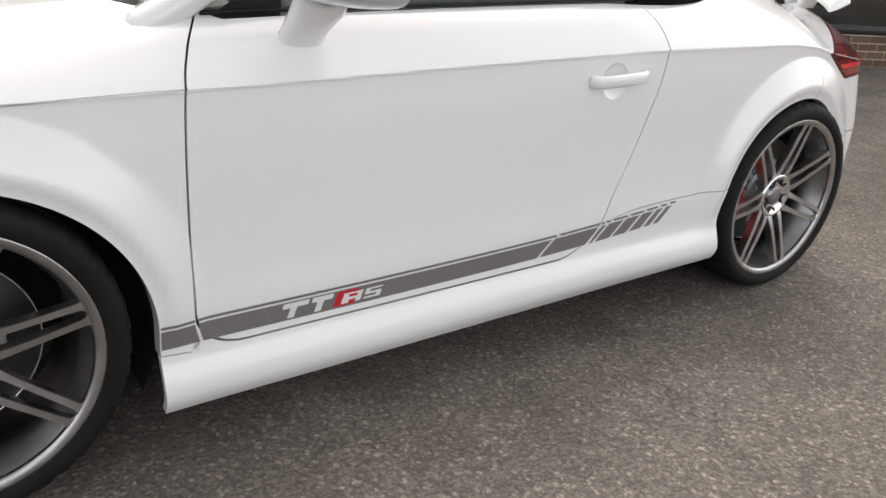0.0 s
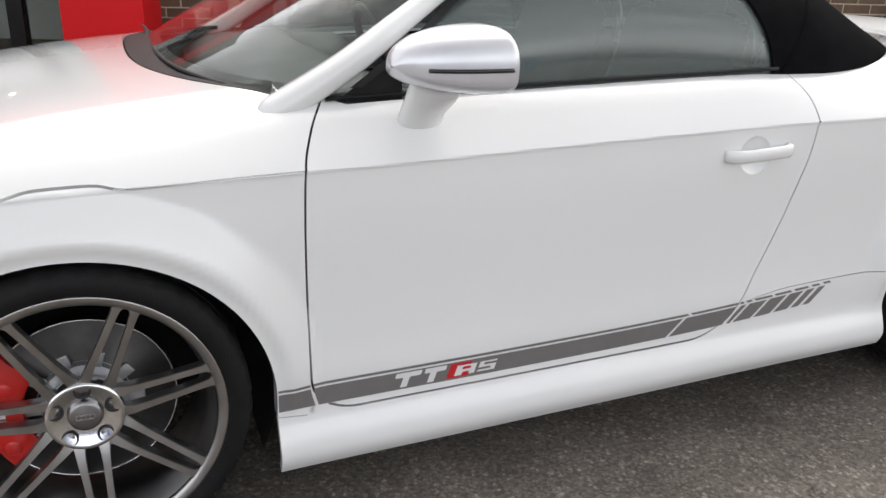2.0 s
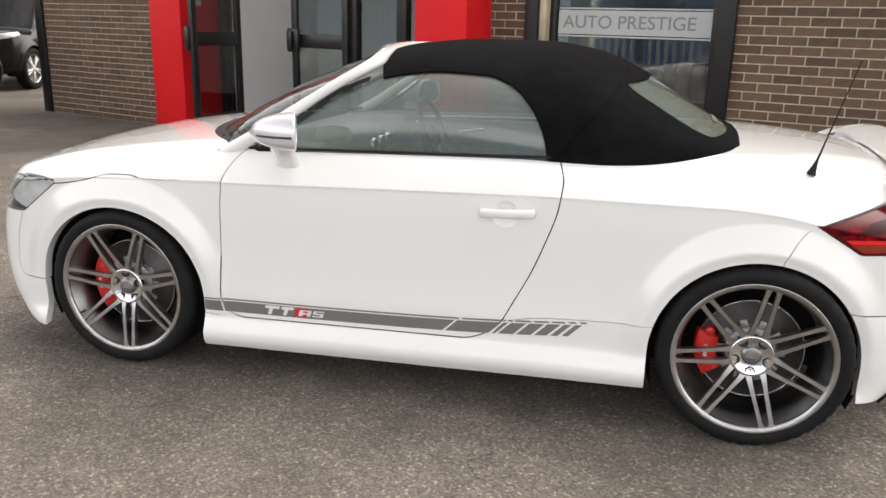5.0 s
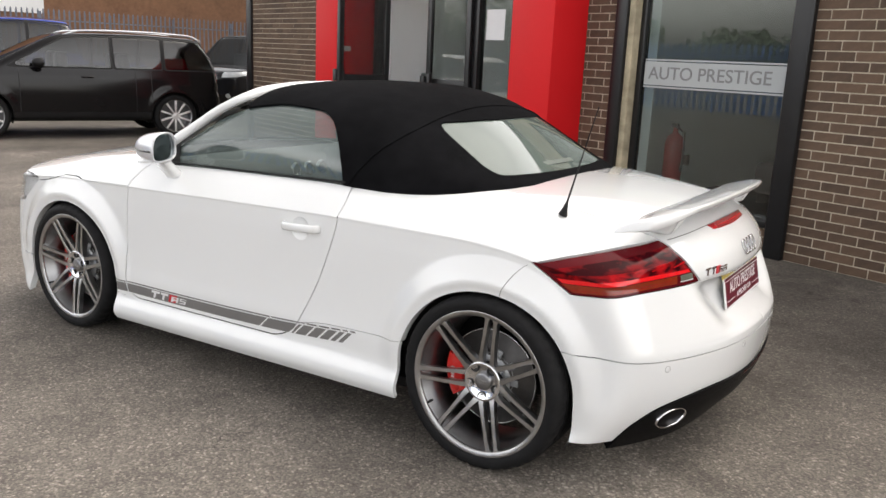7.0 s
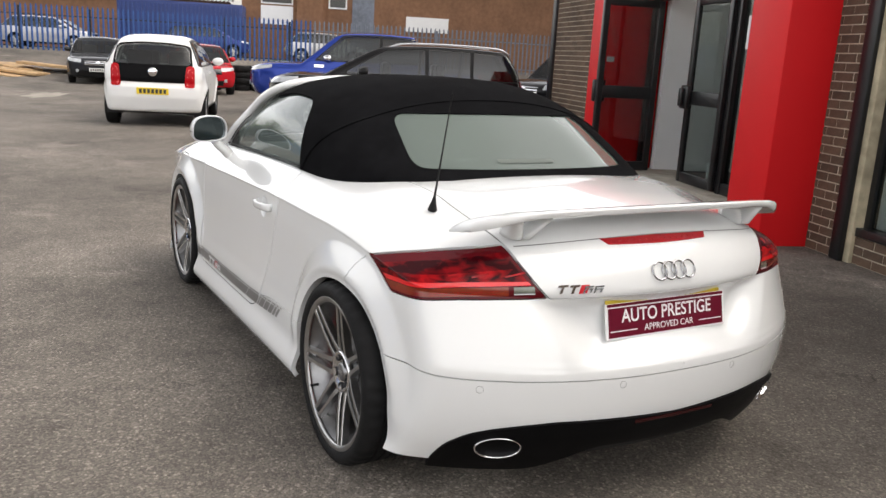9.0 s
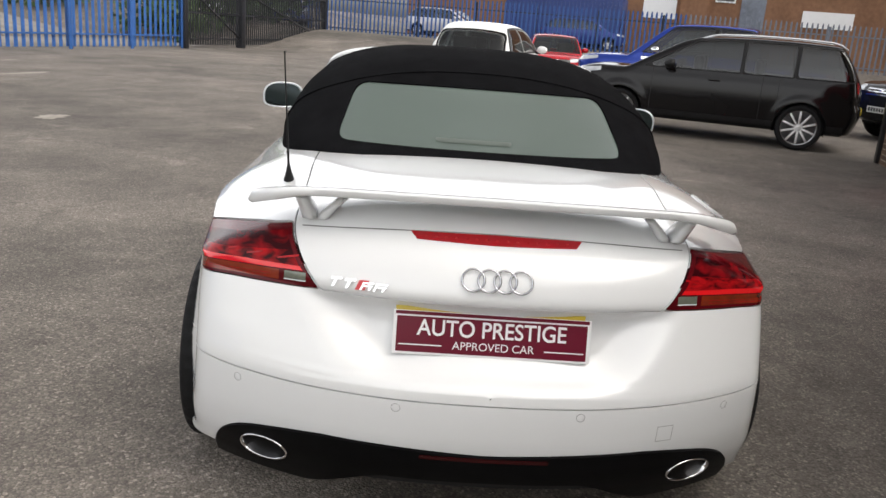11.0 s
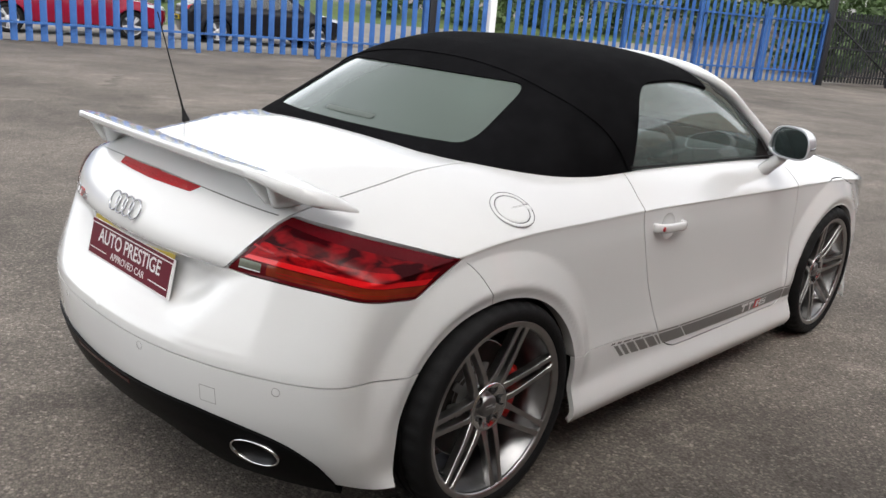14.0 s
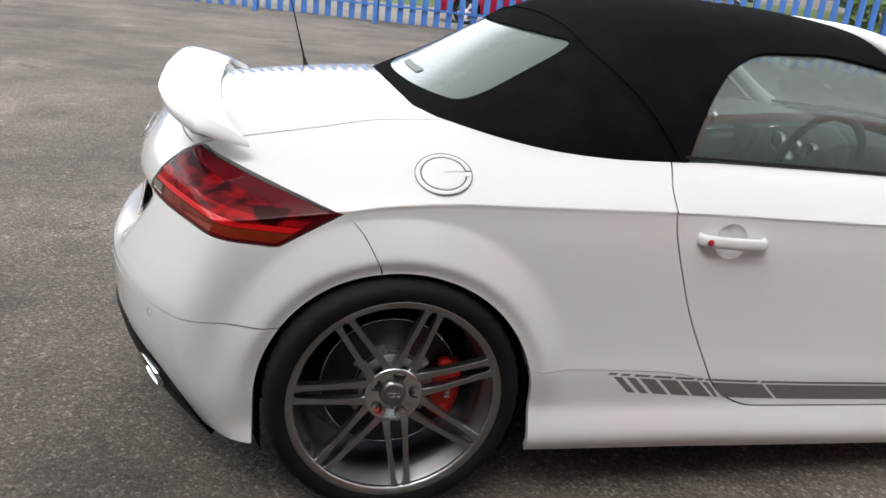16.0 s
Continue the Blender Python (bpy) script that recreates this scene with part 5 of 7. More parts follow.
def body(p):
    """Negative inside the body, positive outside."""
    x, a, z = p[..., 0], np.abs(p[..., 1]), p[..., 2]
    d = z - crease_z(x)
    up = np.maximum(d, 0)
    w = half_width(x) + np.where(d > 0, -lean_a(x) * up - lean_b(x) * up * up, below_crease(-d))
    for cx, cz, r, sq in ARCH:
        rr = np.hypot((x - cx) * sq, z - cz)
        rise = step(z, 0.24, 0.50)
        # a flare with a crisp outer edge, widest above the wheel, and a turned-in lip
        ro = np.hypot((x - cx) * sq, z - cz - 0.035) - r - 0.095
        w = w + rise * (0.031 * np.clip(-ro / np.maximum(-ro + np.maximum(rr - r - 0.035, 0) + 1e-4, 0.03), 0, 1) - 0.011 * (1 - step(rr, r + 0.008, r + 0.035)))
    side = (a - w) * np.where(d > 0, 0.8, 1.0)
    top = (z - (top_z(x) - 0.085 * a * a)) * 0.95
    front = nose_x(z) + 0.42 * a ** 2.6 - x
    rear = x - (tail_x(z) + np.maximum(flank_x(z) - tail_x(z), 0) * step(a, 0.235 + 0.85 * np.clip(z - 0.56, 0, 0.2), 0.425 + 0.70 * np.clip(z - 0.56, 0, 0.2)) - 0.418 * a ** 2.43)
    f = smax(side, top, 0.05)
    f = smax(f, rear, 0.045)
    return smax(f, front, 0.07)


def body_normal(V, e=0.002):
    g = np.stack([body(V + np.eye(3)[i] * e) - body(V - np.eye(3)[i] * e) for i in range(3)], -1)
    return g / np.maximum(np.linalg.norm(g, axis=-1, keepdims=True), 1e-9)


def shoot(origin, way, far=1.4, rounds=30):
    """The body surface met from inside along each way."""
    lo, hi = np.zeros(way.shape[:-1]), np.full(way.shape[:-1], far)
    for _ in range(rounds):
        mid = (lo + hi) / 2
        inside = body(origin + way * mid[..., None]) < 0
        lo, hi = np.where(inside, mid, lo), np.where(inside, hi, mid)
    return origin + way * lo[..., None]


def body_grid():
    """Points all over the body, ring by ring from nose to tail, each from under one sill over the top to the other."""
    z0, xa, xb = 0.52, -0.20, 2.60
    per = []
    side_rows = sorted(set(np.round(np.concatenate([np.linspace(0.02, 0.93, 76), np.linspace(0.76, 0.93, 34)]), 4)))
    for q in side_rows:
        per.append((-0.92, q))
    for q in np.linspace(-0.92, 0.92, 104)[1:-1]:
        per.append((q, 0.93 + 0.05 * (1 - (q / 0.92) ** 2)))
    for q in side_rows[::-1]:
        per.append((0.92, q))
    for q in np.linspace(0.90, -0.90, 60):
        per.append((q, 0.02))
    per.append(per[0])
    sec = np.array(per) - np.array([0, z0])
    sec = sec / np.linalg.norm(sec, axis=1, keepdims=True)
    origins = []
    for phi in np.linspace(math.pi / 2 - 0.004, 0, 72)[:-1]:
        origins.append((xa, phi, -1))
    for x in np.linspace(xa, xb, 215):
        origins.append((x, 0.0, 0))
    for phi in np.linspace(0, math.pi / 2 - 0.004, 84)[1:]:
        origins.append((xb, phi, 1))
    O = np.zeros((len(origins), len(sec), 3))
    W = np.zeros_like(O)
    for i, (x, phi, s) in enumerate(origins):
        O[i, :, 0], O[i, :, 2] = x, z0
        W[i, :, 0] = s * math.sin(phi)
        W[i, :, 1:] = sec * math.cos(phi)
    return shoot(O, W)


def side_patch(x0, x1, z0, z1, s, nx, nz):
    """Points of the flank over a rectangle of x and z, on the side of sign s."""
    X, Z = np.meshgrid(np.linspace(x0, x1, nx), np.linspace(z0, z1, nz), indexing="ij")
    O = np.stack([X, np.zeros_like(X), Z], -1)
    W = np.zeros_like(O)
    W[..., 1] = s
    return shoot(O, W)


def tail_patch(y0, y1, z0, z1, ny, nz):
    """Points of the tail over a rectangle of y and z."""
    Y, Z = np.meshgrid(np.linspace(y0, y1, ny), np.linspace(z0, z1, nz), indexing="ij")
    O = np.stack([np.full_like(Y, 2.3), Y, Z], -1)
    W = np.zeros_like(O)
    W[..., 0] = 1
    return shoot(O, W)


# shut lines
door_front = curve([(0.20, 0.51), (0.27, 0.466), (0.34, 0.452), (0.63, 0.453), (0.80, 0.460), (0.87, 0.485), (0.93, 0.53), (1.0, 0.60)])
door_rear = curve([(0.20, 1.47), (0.28, 1.52), (0.34, 1.572), (0.46, 1.638), (0.56, 1.688), (0.64, 1.72), (0.82, 1.775), (0.88, 1.78), (0.97, 1.745)])
bonnet_edge = curve([(-0.75, 0.69), (-0.6, 0.735), (-0.5, 0.759), (-0.40, 0.764), (-0.31, 0.742), (-0.24, 0.750), (-0.14, 0.772), (-0.03, 0.800), (0.06, 0.803), (0.13, 0.792), (0.31, 0.797), (0.6, 0.803)])
sill_line = curve([(0.3, 0.272), (0.5, 0.258), (1.4, 0.285), (1.6, 0.37), (1.75, 0.397), (2.15, 0.412)])
bumper_cut = curve([(0.44, 2.70), (0.55, 2.54), (0.66, 2.525), (0.72, 2.55), (0.77, 2.585), (0.80, 2.625), (0.86, 2.72)])
GAPW = 0.0024

GRID = body_grid()
GX, GY, GZ = GRID[..., 0], GRID[..., 1], GRID[..., 2]
GA = np.abs(GY)
cowl_x = 0.155 + 0.80 * GA ** 3.27
screen_x = cowl_x + 0.075
roof_w = curve([(0.5, 0.758), (1.0, 0.768), (1.7, 0.769), (1.88, 0.757), (1.98, 0.740), (2.06, 0.720), (2.16, 0.682), (2.25, 0.635), (2.335, 0.568), (2.40, 0.440), (2.43, 0.285), (2.447, 0.08)])
cabin = np.minimum(np.minimum(0.768 - 0.02 * step(GX, 1.72, 1.8) - GA, GX - screen_x), np.where(GX > 1.75, (roof_w(GX) - 0.016 - 0.032 * step(GX, 1.76, 1.85) - GA) * 0.6, 1.0))
cabin = np.where(GX > 2.40, -0.05, cabin)
cabin = np.where(GZ > 0.8, cabin, -1.0)
cowl = np.minimum(GX - cowl_x, 0.715 - GA)
arch_out = np.minimum(*(np.hypot((GX - cx) * sq, np.maximum(GZ - cz, 0)) - r for cx, cz, r, sq in ARCH))
sill_low = GZ - (0.132 + 0.027 * (GX - 0.36))
door_in = smin(smin(GX - door_front(GZ), door_rear(GZ) - GX, 0.03), GZ - (0.262 + 0.028 * (GX - 0.5)), 0.09)
lid_edge = 0.560 - 0.010 * step(GX, 2.3, 2.9) - 0.092 * np.clip((0.90 - GZ) / 0.16, 0, 1.3) ** 1.6
lid_low = GZ - 0.738
lid_in = np.minimum(np.minimum(lid_edge - GA, lid_low), GX - 2.2)


lamp_top = curve([(0.50, 0.892), (0.54, 0.886), (0.615, 0.871), (0.685, 0.854), (0.745, 0.837), (0.80, 0.819), (0.85, 0.799), (0.90, 0.775)])


def lamp_fields(X, A, Z):
    """Inside the tail lamp's outline where positive; and how far up the lamp a point is, from 0 to 1."""
    edge = 0.550 - 0.092 * np.clip((0.90 - Z) / 0.16, 0, 1.3) ** 1.6
    top = lamp_top(A)
    low = 0.7400 - 0.017 * np.clip((A - 0.47) / 0.33, 0, 1) ** 1.3 - 0.015 * np.clip((2.98 - X) / 0.22, 0, 1)
    tip = X - (2.748 - 1.65 * (Z - 0.722))
    inside = np.minimum(np.minimum(top - Z, Z - low), np.minimum(A - edge - 0.006, tip * 0.5))
    return inside, (Z - low) / np.maximum(top - low, 0.02)


lamp_in, _ = lamp_fields(GX, GA, GZ)
lamp_in = np.where(GX > 2.2, lamp_in, -1.0)


def head_field(X, Z):
    """Inside the headlamp's outline where positive."""
    low = np.maximum(0.607, 0.599 + 0.757 * (X + 0.494))
    top = np.minimum(0.766 - 0.9 * np.maximum(X + 0.40, 0) ** 1.4 * 0.25, 0.766 - 0.62 * np.maximum(-0.48 - X, 0))
    return np.minimum(np.minimum(Z - low, top - Z), -0.305 - X)


head_in = np.minimum(head_field(GX, GZ), GA - 0.50)
valance_top = curve([(0.0, 0.350), (0.3, 0.361), (0.42, 0.362), (0.5, 0.356), (0.62, 0.336), (0.68, 0.316), (0.725, 0.284), (0.75, 0.250), (0.765, 0.19)])(GA)
valance_low = 0.165 + 0.09 * step(-GA, -0.50, -0.25)
wing_seam = curve([(0.20, -0.46), (0.30, -0.50), (0.38, -0.539), (0.49, -0.53), (0.60, -0.494), (0.75, -0.45)])
wing_in = np.minimum(GX - wing_seam(GZ), GZ - 0.325)

car = thing("sports_car", None, "white sports roadster with closed black fabric roof and grey stripes", "car")


def cut(name, fields, material=PAINT, label="", **k):
    return panel(name, GRID, [GZ - 0.125] + fields, material, car, label, normal=body_normal, **k)


top_ok = -cabin
for s in (-1, 1):
    mine = GY * s - 0.3
    sharp(cut("door", [door_in - GAPW, mine, top_ok, np.hypot((GX - 1.584 - 0.025 * (s > 0)) / 0.048, (GZ - 0.766) / 0.048) - 1], rim=0.03), 8)
    cut("front_wing", [bonnet_edge(GX) - GZ - GAPW, door_front(GZ) - GX - GAPW, mine, arch_out, np.where(GX < 0.2, wing_in, 1.0) - GAPW, np.where(GX > 0.2, GZ - sill_line(GX), 1.0) - GAPW * 0.5, -head_in - GAPW], rim=0.035)
    cut("sill", [np.where((GX > 0.446) & (GX < 1.44), 0.5 - GZ, sill_line(GX) - GZ - GAPW * 0.5), mine, -door_in - GAPW, arch_out, sill_low, GX - 0.2, 2.3 - GX], rim=0.018)
    cut("rear_wing", [GX - door_rear(GZ) - GAPW, mine + 0.3, -door_in - GAPW, top_ok, -lid_in - GAPW, -lamp_in - GAPW, arch_out, np.where(GX < 2.3, GZ - sill_line(GX), 1.0) - GAPW * 0.5, np.maximum(bumper_cut(GZ) - GX, GZ - 0.792) - GAPW * 0.6, 3.02 - GX], rim=0.035)
cut("bonnet", [np.minimum(GZ - bonnet_edge(GX), 0.2) - GAPW, door_front(GZ) - GX - GAPW, np.maximum(-cowl, GA - 0.735) - GAPW, GX + 0.74, -head_in - GAPW, top_ok], rim=0.02)
cut("cowl_panel", [cowl - GAPW, cowl_x + 0.10 - GX, GZ - 0.85, 0.735 - GA], PLASTIC, "matt black cowl panel below the windscreen")
cut("front_bumper", [-0.10 - GX, np.maximum(-wing_in, 0.3 - GA) - GAPW, np.maximum(bonnet_edge(GX) - GZ, -0.74 - GX) - GAPW, arch_out, GZ - 0.15 + 0.03 * step(GX, -0.6, -0.4), -head_in - GAPW], rim=0.03)
cut("boot_lid", [lid_in - GAPW, top_ok], rim=0.02)
seam_z = 0.499 + 0.012 * step(GA, 0.7, 0.9)
rear_low = [GX - 2.35, arch_out]
cut("rear_panel", [np.where(GZ < 0.80, GX - bumper_cut(GZ), -1.0) - GAPW * 0.6, -lid_in - GAPW, -lamp_in - GAPW, GZ - seam_z - GAPW * 0.8, 0.797 - GZ] + rear_low, rim=0.03)
cut("rear_bumper", [seam_z - GZ - GAPW * 0.8, np.maximum(GZ - valance_top, GA - 0.76) - 0.001, GZ - 0.195] + rear_low, rim=0.04)
cut("valance", [valance_top - GZ - 0.001, GZ - valance_low, 0.76 - GA] + rear_low, VALANCE, "satin black lower rear valance", rim=0.25, lift=0.007)


def corner_patch(s, cx, a0, a1, z0, z1, na, nz):
    """Points of the body round a corner: rays at angles in plan from (cx, 0), over a range of heights."""
    A, Z = np.meshgrid(np.radians(np.linspace(a0, a1, na)), np.linspace(z0, z1, nz), indexing="ij")
    O = np.stack([np.full_like(A, cx), np.zeros_like(A), Z], -1)
    W = np.stack([np.cos(A), s * np.sin(A), np.zeros_like(A)], -1)
    return shoot(O, W)


HEADBOWL = mat("lamp_reflector", (0.52, 0.52, 0.53), 0.25, vary=0.25, scale=25)
LAMPGLASS = glass_mat("lamp_glass", (0.9, 0.92, 0.92), ior=1.4)
# tail lamps: a red lens in bands, with an amber strip and a small clear window
for s in (-1, 1):
    LP = corner_patch(s, 2.35, 28, 84, 0.682, 0.905, 150, 84)
    inside, up = lamp_fields(LP[..., 0], np.abs(LP[..., 1]), LP[..., 2])
    inside = inside - 0.0012
    LA = np.abs(LP[..., 1])
    lamp = panel("tail_lamp", LP, [inside], LENS, car, "red tail lamp with smoked upper lens and amber strip", rim=0.03, normal=body_normal)
    along = np.clip((LA - 0.47) / 0.36, 0, 1)
    low_band = 0.27 + 0.10 * along ** 2
    rimmed = inside - 0.007
    zones = (("amber_strip", LENSORANGE, [low_band - 0.02 - up, up - 0.07, LA - 0.575, rimmed], 0.0008),
             ("middle_lens", LENSMID, [up - low_band - 0.04, low_band + 0.32 - up, LA - 0.505, rimmed - 0.006], 0.0008),
             ("upper_lens", LENSDARK, [up - low_band - 0.32, rimmed, LA - 0.515, rimmed - 0.006], 0.0008),
             ("light_band", LENSBRIGHT, [up - low_band, low_band + 0.055 + 0.09 * along - up, LA - 0.50, rimmed - 0.004], 0.0013),
             ("reversing_window", LENSCLEAR, [up - 0.09, low_band - 0.03 - up, LA - 0.500, 0.560 - LA], 0.0010),
             ("window_edge", WHITEUPVC, [up - 0.09, 0.108 - up, LA - 0.500, 0.560 - LA], 0.0016))
    for zone_name, zone_mat, fields, lift in zones:
        panel(zone_name, LP, fields, zone_mat, lamp, rim=0.0, normal=body_normal, lift=lift)
    for u0 in (0.11, 0.165):
        panel("lens_rib", LP, [up - u0, u0 + 0.012 - up, LA - 0.60, rimmed - 0.003], LENSGLOW, lamp, rim=0.0, normal=body_normal, lift=0.0014)
    # short light blades in the smoked part
    for c, w, u0 in ((0.552, 0.030, 0.47), (0.648, 0.024, 0.52), (0.715, 0.016, 0.60)):
        panel("light_blade", LP, [w - np.abs(LA - c), up - u0 + 0.9 * (LA - c), u0 + 0.032 - up - 0.9 * (LA - c)], LENSGLOW, lamp, rim=0.0, normal=body_normal, lift=0.0018)
    HP = corner_patch(s, -0.15, 97, 180 - 35, 0.60, 0.775, 60, 50)
    hf = np.minimum(head_field(HP[..., 0], HP[..., 2]), np.abs(HP[..., 1]) - 0.50) - 0.003
    head = panel("headlamp", HP, [hf], mat("lamp_housing", (0.035, 0.035, 0.038), 0.3), car, "clear headlamp with dark housing", rim=0.03, normal=body_normal, lift=-0.02)
    hz = HP[..., 2] + 0.35 * (HP[..., 0] + 0.5)
    panel("reflector", HP, [hf - 0.010, hz - 0.625], HEADBOWL, head, rim=0.0, normal=body_normal, lift=-0.016)
    panel("lens", HP, [hf], LAMPGLASS, head, rim=0.0, normal=body_normal, lift=0.0)

# wheel arch liners and the dark shell behind the shut lines
inner_grid = GRID - body_normal(GRID.reshape(-1, 3)).reshape(GRID.shape) * 0.016
panel("inner_shell", inner_grid, [arch_out - 0.012, GZ - 0.20, -cabin - 0.004, -head_in, GX + 0.72], GAP, car, rim=0, normal=body_normal)
for cx, cz, r, sq in ARCH:
    for s in (-1, 1):
        bm = bmesh.new()
        n, rows = 28, []
        for y in (0.845, 0.58):
            rows.append([bm.verts.new((cx + (r + 0.012) / sq * math.cos(t), s * y, cz + (r + 0.012) * math.sin(t))) for t in np.linspace(-0.45, math.pi + 0.45, n)])
        hub = bm.verts.new((cx, s * 0.58, cz))
        for i in range(n - 1):
            bm.faces.new((rows[0][i], rows[0][i + 1], rows[1][i + 1], rows[1][i]))
            bm.faces.new((rows[1][i], rows[1][i + 1], hub))
        part("arch_liner", bm, GAP, car)
part("underbody", box_bm(0.40, 2.08, -0.80, 0.80, 0.175, 0.22, bevel=0.01), GAP, car)
part("underbody", box_bm(-0.70, 3.0, -0.56, 0.56, 0.19, 0.25, bevel=0.01), GAP, car)

# ---- soft top, glass and windscreen ----
roof_b = curve([(0.5, 0.888), (1.0, 0.905), (1.7, 0.925), (2.0, 0.935), (2.25, 0.952), (2.447, 0.972)])
roof_t = curve([(0.80, 1.235), (0.95, 1.300), (1.05, 1.325), (1.3, 1.345), (1.57, 1.345), (1.80, 1.316), (1.95, 1.262), (2.05, 1.212), (2.30, 1.064), (2.40, 1.010), (2.447, 0.990)])


roof_k = curve([(0.5, 3.0), (1.3, 2.95), (1.6, 2.6), (1.9, 2.25), (2.15, 2.02), (2.447, 1.95)])


def roof_point(x, th):
    """A point of the roof: th runs from 0 at the right belt over the top to pi at the left."""
    c, s = np.cos(th), np.sin(th)
    k = 2 / roof_k(x)
    y = roof_w(x) * np.sign(c) * np.abs(c) ** k
    b = roof_b(x)
    return np.stack([x + 0 * th, y, b + (roof_t(x) - b) * np.abs(s) ** k], -1)


def roof_grid(x0, x1, nx, nt):
    th = np.pi * (0.5 - 0.5 * np.cos(np.pi * np.linspace(0, 1, nt)))
    th = 0.55 * th + 0.45 * np.pi * np.linspace(0, 1, nt)
    X, T = np.meshgrid(np.linspace(x0, x1, nx), th, indexing="ij")
    return roof_point(X, T)


def roof_normal(V):
    def g(p):
        x, a, z = p[..., 0], np.abs(p[..., 1]), p[..., 2]
        b = roof_b(x)
        k = roof_k(x)
        return (a / roof_w(x)) ** k + np.sign(z - b) * np.abs((z - b) / (roof_t(x) - b)) ** k
    e = 0.002
    n = np.stack([g(V + np.eye(3)[i] * e) - g(V - np.eye(3)[i] * e) for i in range(3)], -1)
    return n / np.maximum(np.linalg.norm(n, axis=-1, keepdims=True), 1e-9)


RG = roof_grid(0.5, 2.446, 190, 121)
RX, RY, RZ = RG[..., 0], RG[..., 1], RG[..., 2]
RA = np.abs(RY)
win_top = curve([(0.5, 0.87), (0.56, 0.915), (0.74, 1.04), (0.88, 1.14), (1.0, 1.195), (1.11, 1.222), (1.28, 1.240), (1.46, 1.232), (1.60, 1.20), (1.8, 1.14)])
win_rear = curve([(0.88, 1.722), (0.95, 1.708), (1.0, 1.697), (1.08, 1.665), (1.165, 1.60), (1.22, 1.52), (1.26, 1.40)])
side_win = np.where(RA > 0.4, smin(win_top(RX) - RZ, win_rear(RZ) - RX, 0.03), -1.0)
header = RX - (0.935 + 0.27 * RA * RA)
back = np.where(RX > 1.9, smin(smin(0.512 - 0.25 * (RZ - 1.03) - RA, 1.216 - 0.04 * RA * RA - RZ, 0.05), RZ - 1.026, 0.045), -1.0)
soft_top = panel("soft_top", RG, [-side_win, header, -back, RX - 0.95], FABRIC, car, "black fabric folding roof, closed", rim=0.014, normal=roof_normal)
panel("rear_window", RG, [back + 0.003], REARGLASS, car, "tinted heated rear window", rim=0.0, normal=roof_normal, lift=-0.006).visible_shadow = False
for s in (-1, 1):
    panel("side_window", RG, [side_win + 0.002, RY * s, RX - 0.53], GLASS, car, "clear tinted side window, closed", rim=0.0, normal=roof_normal, lift=-0.010).visible_shadow = False
    # rubber seal along the belt and round the glass
    belt = [(x, s * (float(roof_w(x)) + 0.001), float(roof_b(x)) + 0.034) for x in np.linspace(0.53, 1.72, 30)]
    part("belt_seal", sweep(belt, ring_section(0.0045, 0.0045, 8)), PLASTIC, car)
    panel("window_seal", RG, [side_win + 0.014, 0.004 - side_win, RY * s, RZ - 0.945, RX - 0.55, 1.0 - RX], GAP, car, rim=0, normal=roof_normal, lift=0.0035)
# stitched bows across the roof
bow_x = curve([(0.93, 1.72), (1.006, 1.775), (1.09, 1.838), (1.15, 1.893), (1.20, 1.928), (1.30, 1.950)])
path = []
for t in np.linspace(0.03, math.pi - 0.03, 91):
    x = 1.9
    for _ in range(12):
        x = 0.5 * x + 0.5 * float(bow_x(roof_point(np.array(x), np.array(t))[2]))
    path.append(tuple(roof_point(np.array(x), np.array(t)) + np.array([0, 0, 0.001])))
part("roof_seam", sweep(path, ring_section(0.007, 0.0035, 8)), FABRIC, soft_top)
# a pale strip on the lower edge of the rear window
strip = np.where(RX > 2.1, np.minimum(0.135 - np.abs(RY + 0.03), 0.006 - np.abs(RZ - 1.054)), -1.0)
panel("window_strip", RG, [strip], mat("pale_strip", (0.10, 0.12, 0.105), 0.4), car, rim=0.0, normal=roof_normal, lift=-0.003)
half = [(0.40, -0.722, 0.880), (0.47, -0.728, 0.920), (0.56, -0.730, 0.974), (0.74, -0.702, 1.094), (0.88, -0.672, 1.186), (0.965, -0.632, 1.238), (1.003, -0.570, 1.268), (0.990, -0.45, 1.288), (0.962, -0.25, 1.302), (0.950, 0.0, 1.307)]


left = smooth_path(half, 40)
frame_path = [tuple(p) for p in left] + [(p[0], -p[1], p[2]) for p in left[::-1][1:]]
pillar_scale = [1.0 + 0.75 * max(0, 1 - k / 14) for k in range(40)]
part("windscreen_frame", sweep(frame_path, ring_section(0.030, 0.020, 14, 0.75), scales=pillar_scale + pillar_scale[::-1][1:]), PAINT, car)
top_edge = np.array([p for p in frame_path])
n_u, n_v = len(top_edge), 14
W = np.zeros((n_u, n_v, 3))
for i in range(n_u):
    k = i / (n_u - 1) * 2 - 1
    y0 = 0.735 * k
    base = np.array([0.195 + 0.80 * abs(y0) ** 3.27, y0, 0.928 + 0.014 * (1 - k * k)])
    for j in range(n_v):
        v = j / (n_v - 1)
        p = base * (1 - v) + top_edge[i] * v
        p = p + np.array([-0.02, 0, 0.028]) * math.sin(math.pi * v)
        W[i, j] = p
screen_faces = [(i * n_v + j, i * n_v + j + 1, (i + 1) * n_v + j + 1, (i + 1) * n_v + j) for i in range(n_u - 1) for j in range(n_v - 1)]
mesh_of(W.reshape(-1, 3), screen_faces, "windscreen", SCREEN, car, "clear curved windscreen").visible_shadow = False
